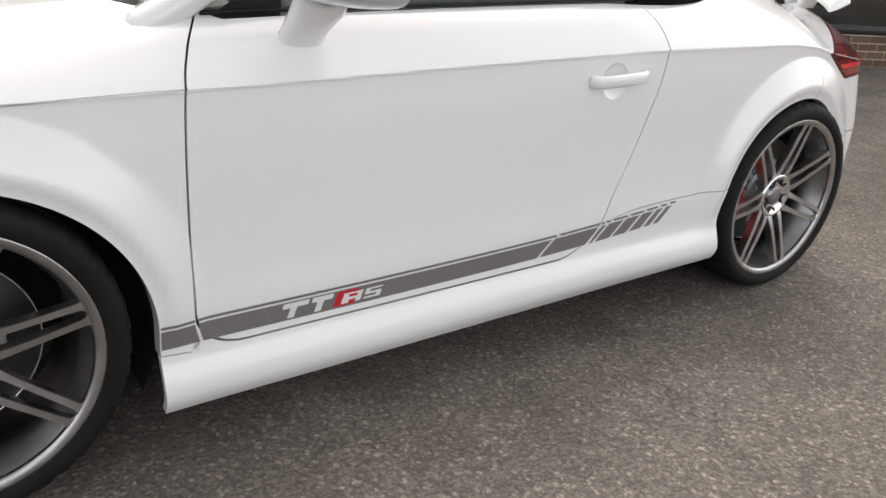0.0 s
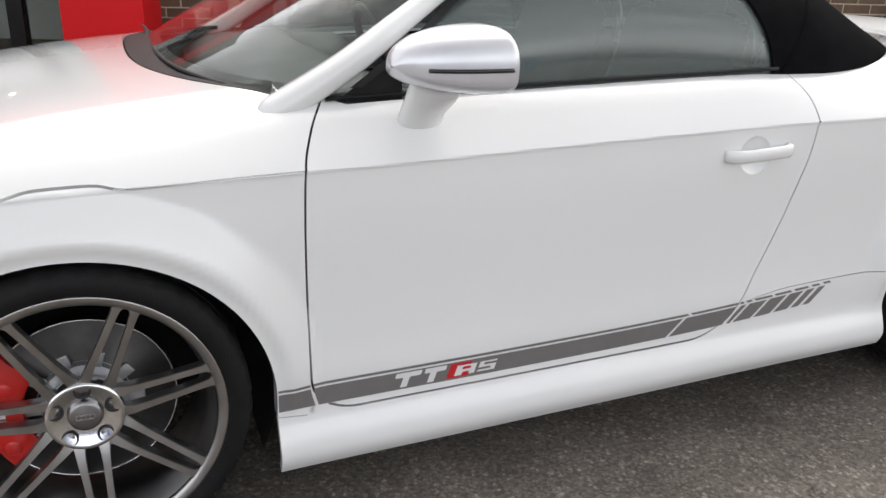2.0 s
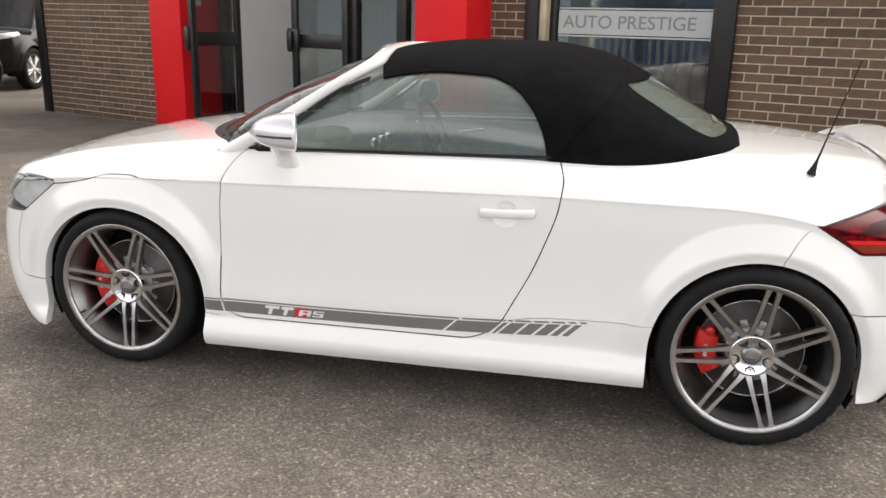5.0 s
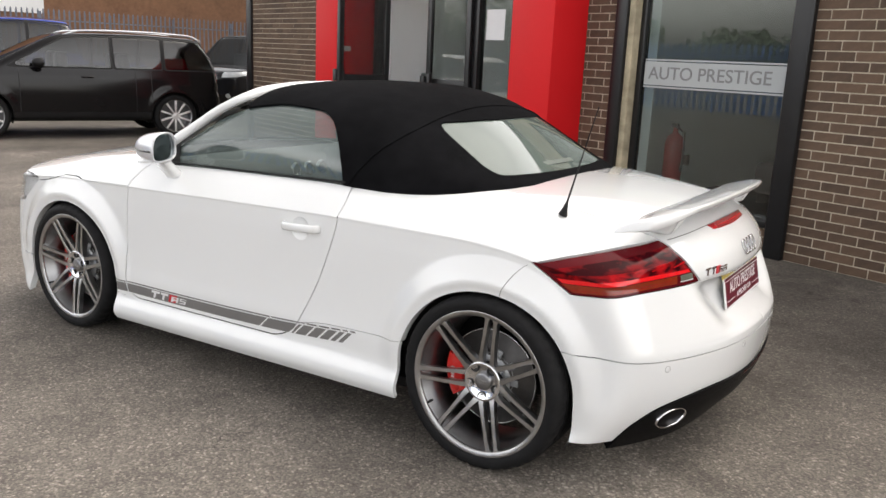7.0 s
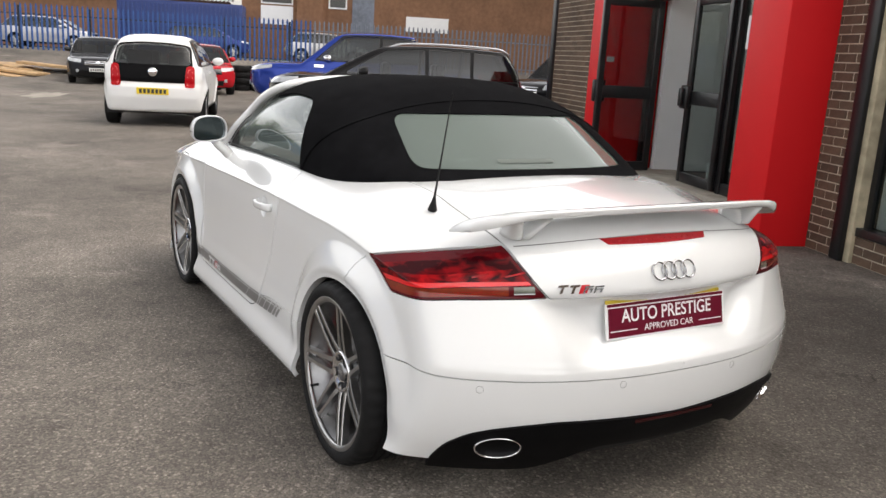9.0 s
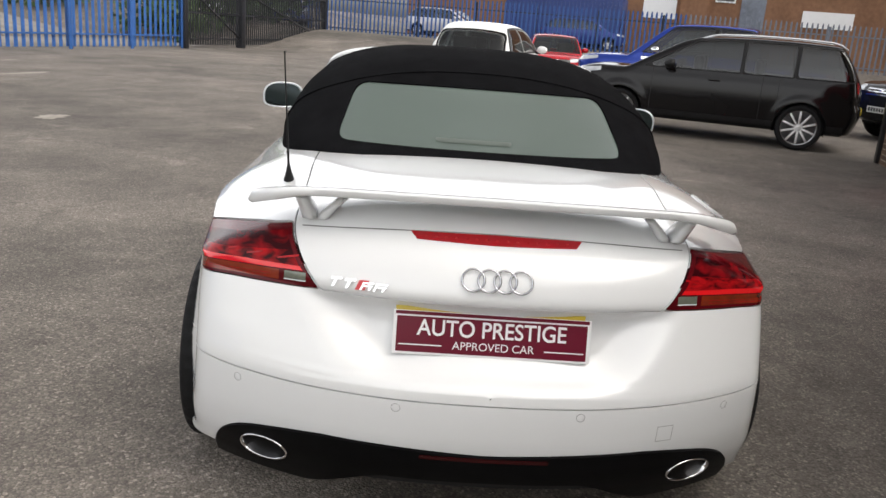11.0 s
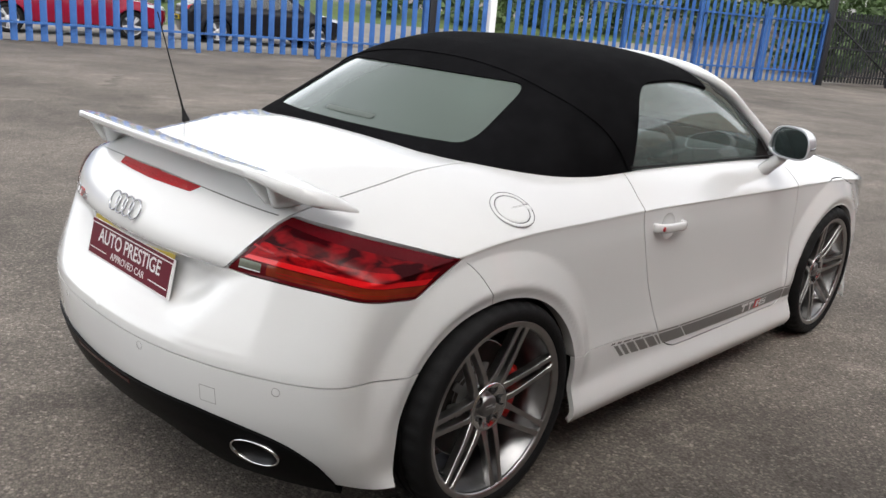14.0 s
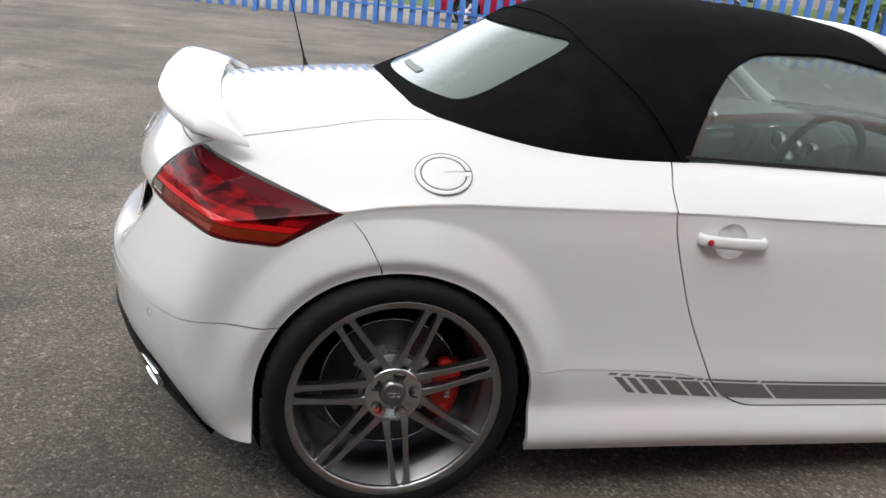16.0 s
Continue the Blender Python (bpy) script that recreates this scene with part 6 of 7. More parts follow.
for y0 in (-0.62, 0.02):
    wiper = smooth_path([(0.345 if y0 < -0.3 else 0.20, y0, 0.935), (0.262 if y0 < -0.3 else 0.215, y0 + 0.16, 0.951), (0.232, y0 + 0.34, 0.958), (0.225, y0 + 0.5, 0.960)], 14)
    part("wiper", sweep([tuple(p) for p in wiper], ring_section(0.010, 0.006, 8), scales=list(np.linspace(1, 0.5, 14))), PLASTIC, car)

# ---- wheels ----
def spoke_mesh():
    """One bar of a twin spoke: the face falls inward to the hub, the pair is bridged at the rim, flanks slope back."""
    bm = bmesh.new()
    rings = []
    for r, y, c, h in ((0.050, -0.0475, 0.0215, 0.0135), (0.068, -0.0400, 0.0232, 0.0122), (0.088, -0.0335, 0.0236, 0.0098), (0.115, -0.0275, 0.0226, 0.0082), (0.150, -0.0210, 0.0212, 0.0076), (0.190, -0.0150, 0.0196, 0.0075), (0.225, -0.0098, 0.0183, 0.0078), (0.247, -0.0062, 0.0175, 0.0086), (0.255, -0.0050, 0.0165, 0.0125), (0.260, -0.0043, 0.0155, 0.0150), (0.270, -0.0035, 0.0155, 0.0155)):
        rings.append([bm.verts.new(p) for p in ((r, y, c + h * 0.86), (r, y - 0.003, c + h), (r, y - 0.030, c + h * 0.6), (r, y - 0.030, c - h * 0.6), (r, y - 0.003, c - h), (r, y, c - h * 0.86))])
    for a, b in zip(rings, rings[1:]):
        for j in range(6):
            bm.faces.new((a[j], a[(j + 1) % 6], b[(j + 1) % 6], b[j]))
    bm.faces.new(rings[0])
    bm.faces.new(rings[-1][::-1])
    bmesh.ops.recalc_face_normals(bm, faces=bm.faces)
    return bm


def tyre_mesh():
    prof = [(0.262, -0.010), (0.268, -0.003), (0.281, 0.006), (0.296, 0.009), (0.310, 0.006), (0.3205, -0.003), (0.3265, -0.018), (0.328, -0.035)]
    for g in (-0.062, -0.098, -0.134, -0.170):
        prof += [(0.328, g + 0.006), (0.321, g + 0.004), (0.321, g - 0.004), (0.328, g - 0.006)]
    prof += [(0.328, -0.200), (0.3265, -0.216), (0.3205, -0.231), (0.300, -0.243), (0.268, -0.236)]
    n = 168
    bm = bmesh.new()
    rings = []
    for k, (r, y) in enumerate(prof):
        ring = []
        for i in range(n):
            t = 2 * math.pi * i / n
            cutr = 0.0045 if (i % 4 == 0 and (5 <= k <= 8 or k >= len(prof) - 5 and r > 0.31)) else 0.0
            ring.append(bm.verts.new(((r - cutr) * math.cos(t), y, (r - cutr) * math.sin(t))))
        rings.append(ring)
    for a, b in zip(rings, rings[1:]):
        for i in range(n):
            bm.faces.new((a[i], a[(i + 1) % n], b[(i + 1) % n], b[i]))
    bmesh.ops.recalc_face_normals(bm, faces=bm.faces)
    return bm


def torus(R, r, n=40, m=8, squash=1.0):
    return lathe([(R + r * math.cos(2 * math.pi * k / m), squash * r * math.sin(2 * math.pi * k / m)) for k in range(m)], n, closed=True)


def build_wheel(m, turn, bolts):
    """A wheel whose outer face looks along +y of m; turn: the angle of one twin spoke."""
    rim = part("wheel", lathe([(0.272, -0.004), (0.264, -0.008), (0.260, -0.022), (0.252, -0.030), (0.249, -0.048), (0.240, -0.056), (0.236, -0.11), (0.238, -0.215), (0.264, -0.232)], 96), RIMDARK, car, "grey twin-spoke alloy wheel with machined face")
    rim.matrix_basis = m
    sharp(part("tyre", tyre_mesh(), RUBBER, rim, "black low-profile tyre"), 40)
    part("rim_lip", lathe([(0.276, -0.006), (0.2755, 0.001), (0.271, 0.002), (0.262, -0.0015), (0.256, -0.004), (0.2525, -0.012), (0.262, -0.016)], 96, closed=True), RIM, rim)
    spin = Matrix.Rotation(radians(-turn), 4, "Y")
    pair = [spoke_mesh(), spoke_mesh()]
    bmesh.ops.transform(pair[1], matrix=Matrix.Diagonal((1, 1, -1, 1)), verts=pair[1].verts)
    bmesh.ops.reverse_faces(pair[1], faces=pair[1].faces)
    data = []
    for k in range(7):
        for j in range(2):
            if k == 0:
                sp = sharp(part("spoke", pair[j], RIM, rim), 25)
                data.append(sp.data)
            else:
                sp = new("spoke", data[j])
                sp.parent = rim
            sp.matrix_basis = spin @ Matrix.Rotation(2 * math.pi * k / 7, 4, "Y")
    part("hub", lathe([(0.033, -0.0475), (0.040, -0.0465), (0.054, -0.0415), (0.066, -0.0355), (0.072, -0.0340), (0.076, -0.040), (0.077, -0.055), (0.074, -0.075), (0.03, -0.09)], 64), POLISHED, rim, "polished hub")
    cap = part("centre_cap", lathe([(0.0, -0.036), (0.026, -0.0365), (0.032, -0.039), (0.035, -0.048)], 40), RIMDARK, rim)
    for k in range(4):
        e = part("emblem_ring", torus(0.0058, 0.0009, 20, 6), RIM, cap)
        e.matrix_basis = Matrix.Translation(((k - 1.5) * 0.0082, -0.0355, 0))
    for k in range(5):
        t = 2 * math.pi * (k / 5) + radians(bolts)
        b = part("wheel_bolt", lathe([(0.0, -0.041), (0.0080, -0.041), (0.0095, -0.044), (0.0095, -0.050)], 18), RIMDARK, rim)
        b.matrix_basis = Matrix.Translation((0.0565 * math.cos(t), 0, 0.0565 * math.sin(t)))
        part("bolt_hole", lathe([(0.0095, -0.046), (0.0150, -0.036), (0.0162, -0.0365), (0.0162, -0.045)], 22), GAP, b)
    valve = part("valve", lathe([(0.0, 0.0), (0.004, 0.0), (0.0045, -0.03)], 10), PLASTIC, rim)
    valve.matrix_basis = Matrix.Rotation(0.55, 4, "Y") @ Matrix.Translation((0.246, -0.004, 0))
    return rim


def brake(x, s, rear):
    disc = part("brake_disc", lathe([(0.06, 0.0), (0.088, 0.0), (0.092, -0.012), (0.178, -0.012), (0.180, -0.015), (0.180, -0.040), (0.06, -0.042)], 72), DISC, car)
    q = Matrix.Translation((x, s * 0.815, HUB_Z)) @ (Matrix.Identity(4) if s > 0 else Matrix.Rotation(math.pi, 4, "Z"))
    disc.matrix_basis = q
    part("disc_bell", lathe([(0.05, 0.006), (0.083, 0.004), (0.092, -0.010)], 48), CARRIER, disc)
    part("disc_edge", lathe([(0.1785, -0.011), (0.1815, -0.011), (0.1815, -0.014), (0.1785, -0.014)], 72, closed=True), POLISHED, disc)
    for k in range(10):
        lobe = part("disc_lobe", box_bm(0.080, 0.116, -0.006, 0.002, -0.013, 0.013, bevel=0.003), CARRIER, disc)
        lobe.matrix_basis = Matrix.Rotation(2 * math.pi * k / 10, 4, "Y")
    mid, span = (180, 42) if not rear else (188, 27)
    bm = bmesh.new()
    rings = []
    for t in np.radians(np.linspace(mid - span, mid + span, 15)):
        bulge = 0.004 * math.cos((math.degrees(t) - mid) / span * 1.5)
        ring = []
        for r, y in ((0.112, -0.028), (0.116, 0.006 + bulge), (0.130, 0.013 + bulge), (0.172, 0.013 + bulge), (0.188, 0.004), (0.192, -0.028)):
            ring.append(bm.verts.new((x + r * math.cos(t), s * (0.815 + y), HUB_Z + r * math.sin(t))))
        rings.append(ring)
    for a, b in zip(rings, rings[1:]):
        for j in range(5):
            bm.faces.new((a[j], a[j + 1], b[j + 1], b[j]))
    bm.faces.new(rings[0])
    bm.faces.new(rings[-1])
    bmesh.ops.recalc_face_normals(bm, faces=bm.faces)
    cal = sharp(part("brake_caliper", bm, CALIPER, car, "bright red brake caliper"), 40)
    for k in range(4):
        part("lettering_bar", box_bm(x - 0.158, x - 0.146, s * 0.834 - 0.002, s * 0.834 + 0.002, HUB_Z - 0.034 + k * 0.012, HUB_Z - 0.026 + k * 0.012), DECALW, cal, smooth=False)
    for z in (0.060, -0.070):
        pad = part("caliper_boss", lathe([(0.0, 0.018), (0.014, 0.018), (0.018, 0.014), (0.019, 0.0)], 20), CALIPER, cal)
        pad.matrix_basis = Matrix.Translation((x - 0.142, s * 0.815, HUB_Z + z)) @ (Matrix.Identity(4) if s > 0 else Matrix.Rotation(math.pi, 4, "Z"))


for x, s, turn, bolts in ((0.0, -1, 273, 90), (WB, -1, 81, 54), (0.0, 1, 20, 20), (WB, 1, 108, 30)):
    m = Matrix.Translation((x, s * 0.911, HUB_Z))
    if s < 0:
        m = m @ Matrix.Rotation(math.pi, 4, "Z")
        turn, bolts = 180 - turn, 180 - bolts
    build_wheel(m, turn, bolts)
    brake(x, s, x > 1)

# ---- side stripes ----
stripe_top = curve([(0.3, 0.331), (0.9, 0.3455), (1.42, 0.3645), (1.6, 0.3755), (1.92, 0.4005)])
pieces = ((0.30, 1.428), (1.438, 1.603), (1.612, 1.629), (1.639, 1.696), (1.707, 1.761), (1.773, 1.819), (1.832, 1.858), (1.872, 1.896))
for s in (-1, 1):
    SP = side_patch(0.36, 1.93, 0.25, 0.42, s, 430, 80)
    sx, sz = SP[..., 0], SP[..., 2]
    top = stripe_top(sx)
    q = sx - 1.1 * (sz - top)
    clear = np.minimum(np.abs(sx - door_front(sz)), np.abs(sx - door_rear(sz))) - 0.0035
    off_arch = np.hypot((sx - ARCH[0][0]) * ARCH[0][3], np.maximum(sz - ARCH[0][1], 0)) - ARCH[0][2] - 0.002
    for a, b in pieces:
        panel("stripe", SP, [top - 0.011 - sz, sz - top + 0.055, q - a, b - q, clear, off_arch], DECAL, car, "dark grey adhesive side stripe", rim=0, normal=body_normal, lift=0.0008)
        q2 = sx + 1.1 * (sz - top)
        panel("pin_stripe", SP, [top - sz, sz - top + 0.0065, q2 - a, b - q2, clear, off_arch], DECAL, car, rim=0, normal=body_normal, lift=0.0008)
    # badge blocks on the stripe: two silver, one red, two silver, all leaning forward
    blocks = ((0.000, 0.062, DECALW), (0.070, 0.122, DECALW), (0.132, 0.186, RED), (0.150, 0.200, DECALW), (0.208, 0.252, DECALW))
    for k, (a, b, mm) in enumerate(blocks):
        u = (sx - 0.640) if s < 0 else (0.892 - sx)
        u = u - 0.35 * (sz - top + 0.03)
        tall = [top - 0.014 - sz, sz - top + 0.050]
        if k in (0, 1):
            stem = np.minimum(u - (a + b) / 2 + 0.011, (a + b) / 2 + 0.005 - u)
            bar = np.minimum(np.minimum(u - a, b - u), sz - top + 0.026)
            f = [np.maximum(stem, bar)]
        else:
            f = [u - a, b - u]
            hgt = sz - top
            if k == 3:
                hole = np.maximum(np.abs(hgt + 0.0285) - 0.0032, np.abs(u - (a + b) / 2 - 0.001) - 0.011)
                foot = np.maximum(hgt + 0.0385, np.abs(u - (a + b) / 2 - 0.002) - 0.009)
                f += [hole, foot]
            elif k == 4:
                f += [np.maximum(np.abs(hgt + 0.0275) - 0.0028, a + 0.012 - u), np.maximum(np.abs(hgt + 0.0385) - 0.0028, u - b + 0.012)]
            if k > 2:
                tall = [-0.021 - hgt, hgt + 0.046]
        panel("badge_block", SP, f + tall, mm, car, rim=0, normal=body_normal, lift=0.0016 if k != 3 else 0.0022)

# ---- door handles, mirrors, fuel cap, aerial ----
for s in (-1, 1):
    hx, hz = (0.018, 0.001) if s > 0 else (0.003, 0.006)
    HPn = side_patch(1.52, 1.67, 0.705, 0.825, s, 40, 40)
    bm = bmesh.new()
    base = float(np.abs(HPn[20, 20, 1]))
    path = smooth_path([(x + hx, s * (base + o), z + hz) for x, o, z in ((1.492, -0.004, 0.762), (1.502, 0.016, 0.7625), (1.53, 0.024, 0.764), (1.59, 0.026, 0.767), (1.65, 0.024, 0.770), (1.675, 0.016, 0.771), (1.684, -0.004, 0.772))], 24)
    handle = part("door_handle", sweep([tuple(p) for p in path], ring_section(0.009, 0.0165, 12, 0.8)), PAINT, car)
    # bowl behind the grip, sunk as a shallow dish with its own rim
    r = np.hypot((HPn[..., 0] - 1.584 - 0.025 * (s > 0)) / 0.048, (HPn[..., 2] - 0.766) / 0.048)
    dish = HPn.copy()
    dish[..., 1] -= s * 0.011 * np.clip(1 - r ** 2, 0, 1) ** 0.7
    panel("handle_bowl", dish, [1.02 - r], PAINT, handle, rim=0, normal=lambda V: np.tile(np.array([[0.0, s, 0.0]]), (len(V), 1)))
    lock = s > 0 and part("lock_barrel", lathe([(0.0, 0.002), (0.008, 0.002), (0.009, 0.0)], 20), RED, handle, "small dark red lock cover")
    if lock:
        lock.matrix_basis = Matrix.Translation((1.668 + hx, s * (base + 0.030), 0.7705 + hz)) @ (Matrix.Identity(4) if s > 0 else Matrix.Rotation(math.pi, 4, "Z"))

    # mirror: a rounded shell, flat towards the rear, on a short painted foot
    c = np.array([0.826, s * 0.928, 1.014])
    n_s, n_t = 18, 36
    V = np.zeros((n_s, n_t, 3))
    for i in range(n_s):
        f = i / (n_s - 1)
        k = max(1 - (1 - f) ** 2.1, 0.0) ** 0.52 if f > 0 else 0.0
        k = max(k, 0.02)
        for j in range(n_t):
            t = 2 * math.pi * j / n_t
            cy, cz = math.cos(t), math.sin(t)
            yy = 0.098 * math.copysign(abs(cy) ** 0.72, cy) * k
            zz = (0.076 * abs(cz) ** 0.82 if cz > 0 else -0.056 * abs(cz) ** 0.5) * k
            V[i, j] = c + np.array([-0.185 * (1 - f) + 0.40 * yy - 0.02, s * yy, zz - 0.004 * (1 - f)])
    faces = [(i * n_t + j, i * n_t + (j + 1) % n_t, (i + 1) * n_t + (j + 1) % n_t, (i + 1) * n_t + j) for i in range(n_s - 1) for j in range(n_t)]
    flat = list(V.reshape(-1, 3))
    lip = []
    for j in range(n_t):
        p = V[-1, j]
        lip.append(len(flat))
        flat.append(c + (p - c) * np.array([1, 0.92, 0.90]) + np.array([0.002, 0, 0]))
    inner = []
    for j in range(n_t):
        inner.append(len(flat))
        flat.append(np.array(flat[lip[j]]) + np.array([-0.012, 0, 0]))
    last = (n_s - 1) * n_t
    faces += [(last + j, last + (j + 1) % n_t, lip[(j + 1) % n_t], lip[j]) for j in range(n_t)]
    faces += [(lip[j], lip[(j + 1) % n_t], inner[(j + 1) % n_t], inner[j]) for j in range(n_t)]
    shell = mesh_of(flat, faces, "door_mirror", SILVER, car, "silver-capped door mirror on a white foot")
    bmx = bmesh.new()
    bmx.from_mesh(shell.data)
    bmesh.ops.recalc_face_normals(bmx, faces=bmx.faces)
    bmx.to_mesh(shell.data)
    bmx.free()
    shell.data.polygons.foreach_set("use_smooth", [True] * len(shell.data.polygons))
    gl = mesh_of([flat[k] for k in inner], [tuple(range(n_t))], "mirror_glass", mat("mirror", (0.26, 0.29, 0.30), 0.02, metal=1.0), shell, smooth=False)
    # indicator slit round the cap
    slit = []
    for i in range(3, n_s - 1):
        slit.append(V[i, 0] + np.array([0, s * 0.0006, -0.002]))
    path = [tuple(p) for p in slit]
    part("indicator", sweep(path, ring_section(0.0025, 0.0042, 8)), GLOSSBLACK, shell)
    foot = smooth_path([(0.722, s * 0.800, 0.870), (0.722, s * 0.832, 0.905), (0.724, s * 0.862, 0.935), (0.732, s * 0.885, 0.968)], 10)
    part("mirror_foot", sweep([tuple(p) for p in foot], ring_section(0.052, 0.028, 16, 0.85), up=(0, s, 0.3), scales=[0.98, 0.97, 0.96, 0.95, 0.95, 0.96, 0.98, 1.0, 1.02, 1.03]), PAINT, shell)
    # black sail panel ahead of the window
    panel("sail_panel", RG, [side_win + 0.006, 0.70 - RX, RY * s, RX - 0.535], PLASTIC, car, rim=0, normal=roof_normal, lift=-0.004)

cpt = shoot(np.array([[2.378, 0.0, 0.894]]), np.array([[0.0, 1.0, 0.0]]))[0]
fz = Vector(body_normal(cpt[None])[0])
fx = Vector((1, 0, 0)) - fz * fz.x
fx.normalize()
fy = fz.cross(fx)
cap_m = Matrix((( fx.x, fy.x, fz.x, cpt[0]), (fx.y, fy.y, fz.y, cpt[1]), (fx.z, fy.z, fz.z, cpt[2]), (0, 0, 0, 1)))
fuel = part("fuel_cap", lathe([(0.0, 0.0055), (0.040, 0.0050), (0.051, 0.0040), (0.0545, 0.0020), (0.0545, -0.01)], 56, axis="z"), PAINT, car, "round white fuel cap set in a flush ring")
fuel.matrix_basis = cap_m
part("cap_ring", lathe([(0.0572, -0.01), (0.0572, 0.0020), (0.059, 0.0034), (0.0665, 0.0030), (0.0700, 0.0008), (0.0700, -0.01)], 56, axis="z"), PAINT, fuel)
part("cap_gap", lathe([(0.0540, 0.0012), (0.0576, 0.0012), (0.0576, 0.0008), (0.0540, 0.0008)], 56, axis="z", closed=True), GAP, fuel)
part("cap_gap", lathe([(0.0698, 0.0012), (0.0712, 0.0012), (0.0712, 0.0008), (0.0698, 0.0008)], 56, axis="z", closed=True), GAP, fuel)
part("cap_latch", box_bm(-0.066, -0.050, -0.002, 0.014, 0.001, 0.0050, bevel=0.001), PAINT, fuel)
part("cap_grip", box_bm(-0.052, 0.004, -0.0028, -0.0004, 0.004, 0.0068, bevel=0.0008), PAINT, fuel)
part("cap_shadow_gap", box_bm(-0.067, -0.004, -0.0044, -0.0026, 0.002, 0.0055), GAP, fuel, smooth=False)
aerial = part("aerial", lathe([(0.0, 0.0), (0.017, 0.0), (0.0165, 0.004), (0.009, 0.030), (0.0062, 0.045), (0.0042, 0.055), (0.0032, 0.13), (0.0026, 0.22), (0.0020, 0.40), (0.0028, 0.408), (0.0, 0.41)], 14, axis="z"), PLASTIC, car, "thin black roof aerial on a rubber foot")
aerial.matrix_basis = pose(2.618, -0.618, 0.932, 1, 15, 0)

# ---- spoiler ----
def wing_section(x0, x1, z, thick):
    """Blade section: thin rounded nose, a gently rising top, and a thick rounded trailing edge."""
    out, n = [], 9
    rise = lambda f: z - 0.010 * (1 - f) + 0.020 * f ** 1.5
    for k in range(n):
        f = 0.5 - 0.5 * math.cos(math.pi * k / (n - 1))
        out.append((x0 + (x1 - x0 - 0.006) * f, rise(f) + thick * (0.25 + 0.55 * math.sin(math.pi * min(f * 0.8 + 0.1, 1)) + 0.25 * f)))
    out.append((x1, rise(1) + thick * 0.45))
    out.append((x1, rise(1) - thick * 0.05))
    for k in range(n):
        f = 0.5 + 0.5 * math.cos(math.pi * k / (n - 1))
        out.append((x0 + (x1 - x0 - 0.006) * f, rise(f) - thick * (0.10 + 0.25 * f)))
    return out


bm = bmesh.new()
rings = []
SPAN = 0.676
blade_back = curve([(0.0, 3.088), (0.5, 3.078), (0.75, 3.058), (0.86, 3.034), (0.94, 2.999), (1.0, 2.962)])
blade_front = curve([(0.0, 2.926), (0.5, 2.916), (0.75, 2.902), (0.86, 2.888), (0.94, 2.868), (1.0, 2.838)])
blade_z = curve([(0.0, 0.976), (0.6, 0.972), (0.76, 0.966), (0.86, 0.951), (0.94, 0.935), (1.0, 0.919)])
for f0 in np.concatenate([np.linspace(-1, -0.7, 22)[:-1], np.linspace(-0.7, 0.7, 31), np.linspace(0.7, 1, 22)[1:]]):
    f = abs(f0)
    thick = (0.022 + 0.012 * step(np.array(f), 0.70, 0.95)) * (1 - 0.75 * max(0.0, (f - 0.975) / 0.025) ** 2)
    rings.append([bm.verts.new((a, f0 * SPAN, b)) for a, b in wing_section(float(blade_front(f)), float(blade_back(f)), float(blade_z(f)), float(thick))])
for a, b in zip(rings, rings[1:]):
    for j in range(len(a)):
        bm.faces.new((a[j], a[(j + 1) % len(a)], b[(j + 1) % len(b)], b[j]))
bm.faces.new(rings[0])
bm.faces.new(rings[-1][::-1])
bmesh.ops.remove_doubles(bm, verts=bm.verts, dist=1e-5)
bmesh.ops.recalc_face_normals(bm, faces=bm.faces)
spoiler = part("spoiler", bm, PAINT, car, "white fixed rear spoiler on two fins")
sharp(spoiler, 50)
for s in (-1, 1):
    for y_low, y_high, thick in ((0.472, 0.415, 0.013), (0.508, 0.528, 0.016)):
        bm = bmesh.new()
        rows = []
        for k in range(6):
            f = k / 5
            x0, x1 = 2.865 + 0.060 * f, 2.985 + 0.035 * f
            y, z, w = y_low + (y_high - y_low) * f ** 1.2, 0.902 + 0.066 * f, thick * (1.25 - 0.25 * f)
            row = [(x0, y), (x0 + 0.03, y + w), (x1 - 0.012, y + w), (x1, y + 0.3 * w), (x1, y - 0.3 * w), (x1 - 0.012, y - w), (x0 + 0.03, y - w)]
            rows.append([bm.verts.new((a, s * b, z)) for a, b in row])
        for a, b in zip(rows, rows[1:]):
            for j in range(7):
                bm.faces.new((a[j], a[(j + 1) % 7], b[(j + 1) % 7], b[j]))
        bm.faces.new(rows[0])
        bm.faces.new(rows[-1])
        bmesh.ops.recalc_face_normals(bm, faces=bm.faces)
        part("spoiler_fin", bm, PAINT, spoiler)

# ---- tail: brake light, rings, badge, plate, sensors, exhausts ----
SEAM_P = tail_patch(-0.54, 0.54, 0.86, 0.92, 300, 120)
seam_at = SEAM_P[..., 2] - (0.9045 - 0.083 * SEAM_P[..., 1] ** 2)
panel("lid_seam", SEAM_P, [0.0011 - np.abs(seam_at), 0.525 - np.abs(SEAM_P[..., 1])], mat("seam_grey", (0.16, 0.16, 0.16), 0.6), car, rim=0, normal=body_normal, lift=0.0008)
TP = tail_patch(-0.30, 0.30, 0.84, 0.93, 120, 40)
ta, tz = np.abs(TP[..., 1]), TP[..., 2]
stop = panel("high_brake_light", TP, [0.0075 - np.abs(tz - 0.8925) + 0.003 * (1 - ta / 0.22), 0.222 - ta - 1.2 * (0.8925 - tz)], LENSSTOP, car, "narrow red high-level brake light", rim=0.01, normal=body_normal, lift=0.002)
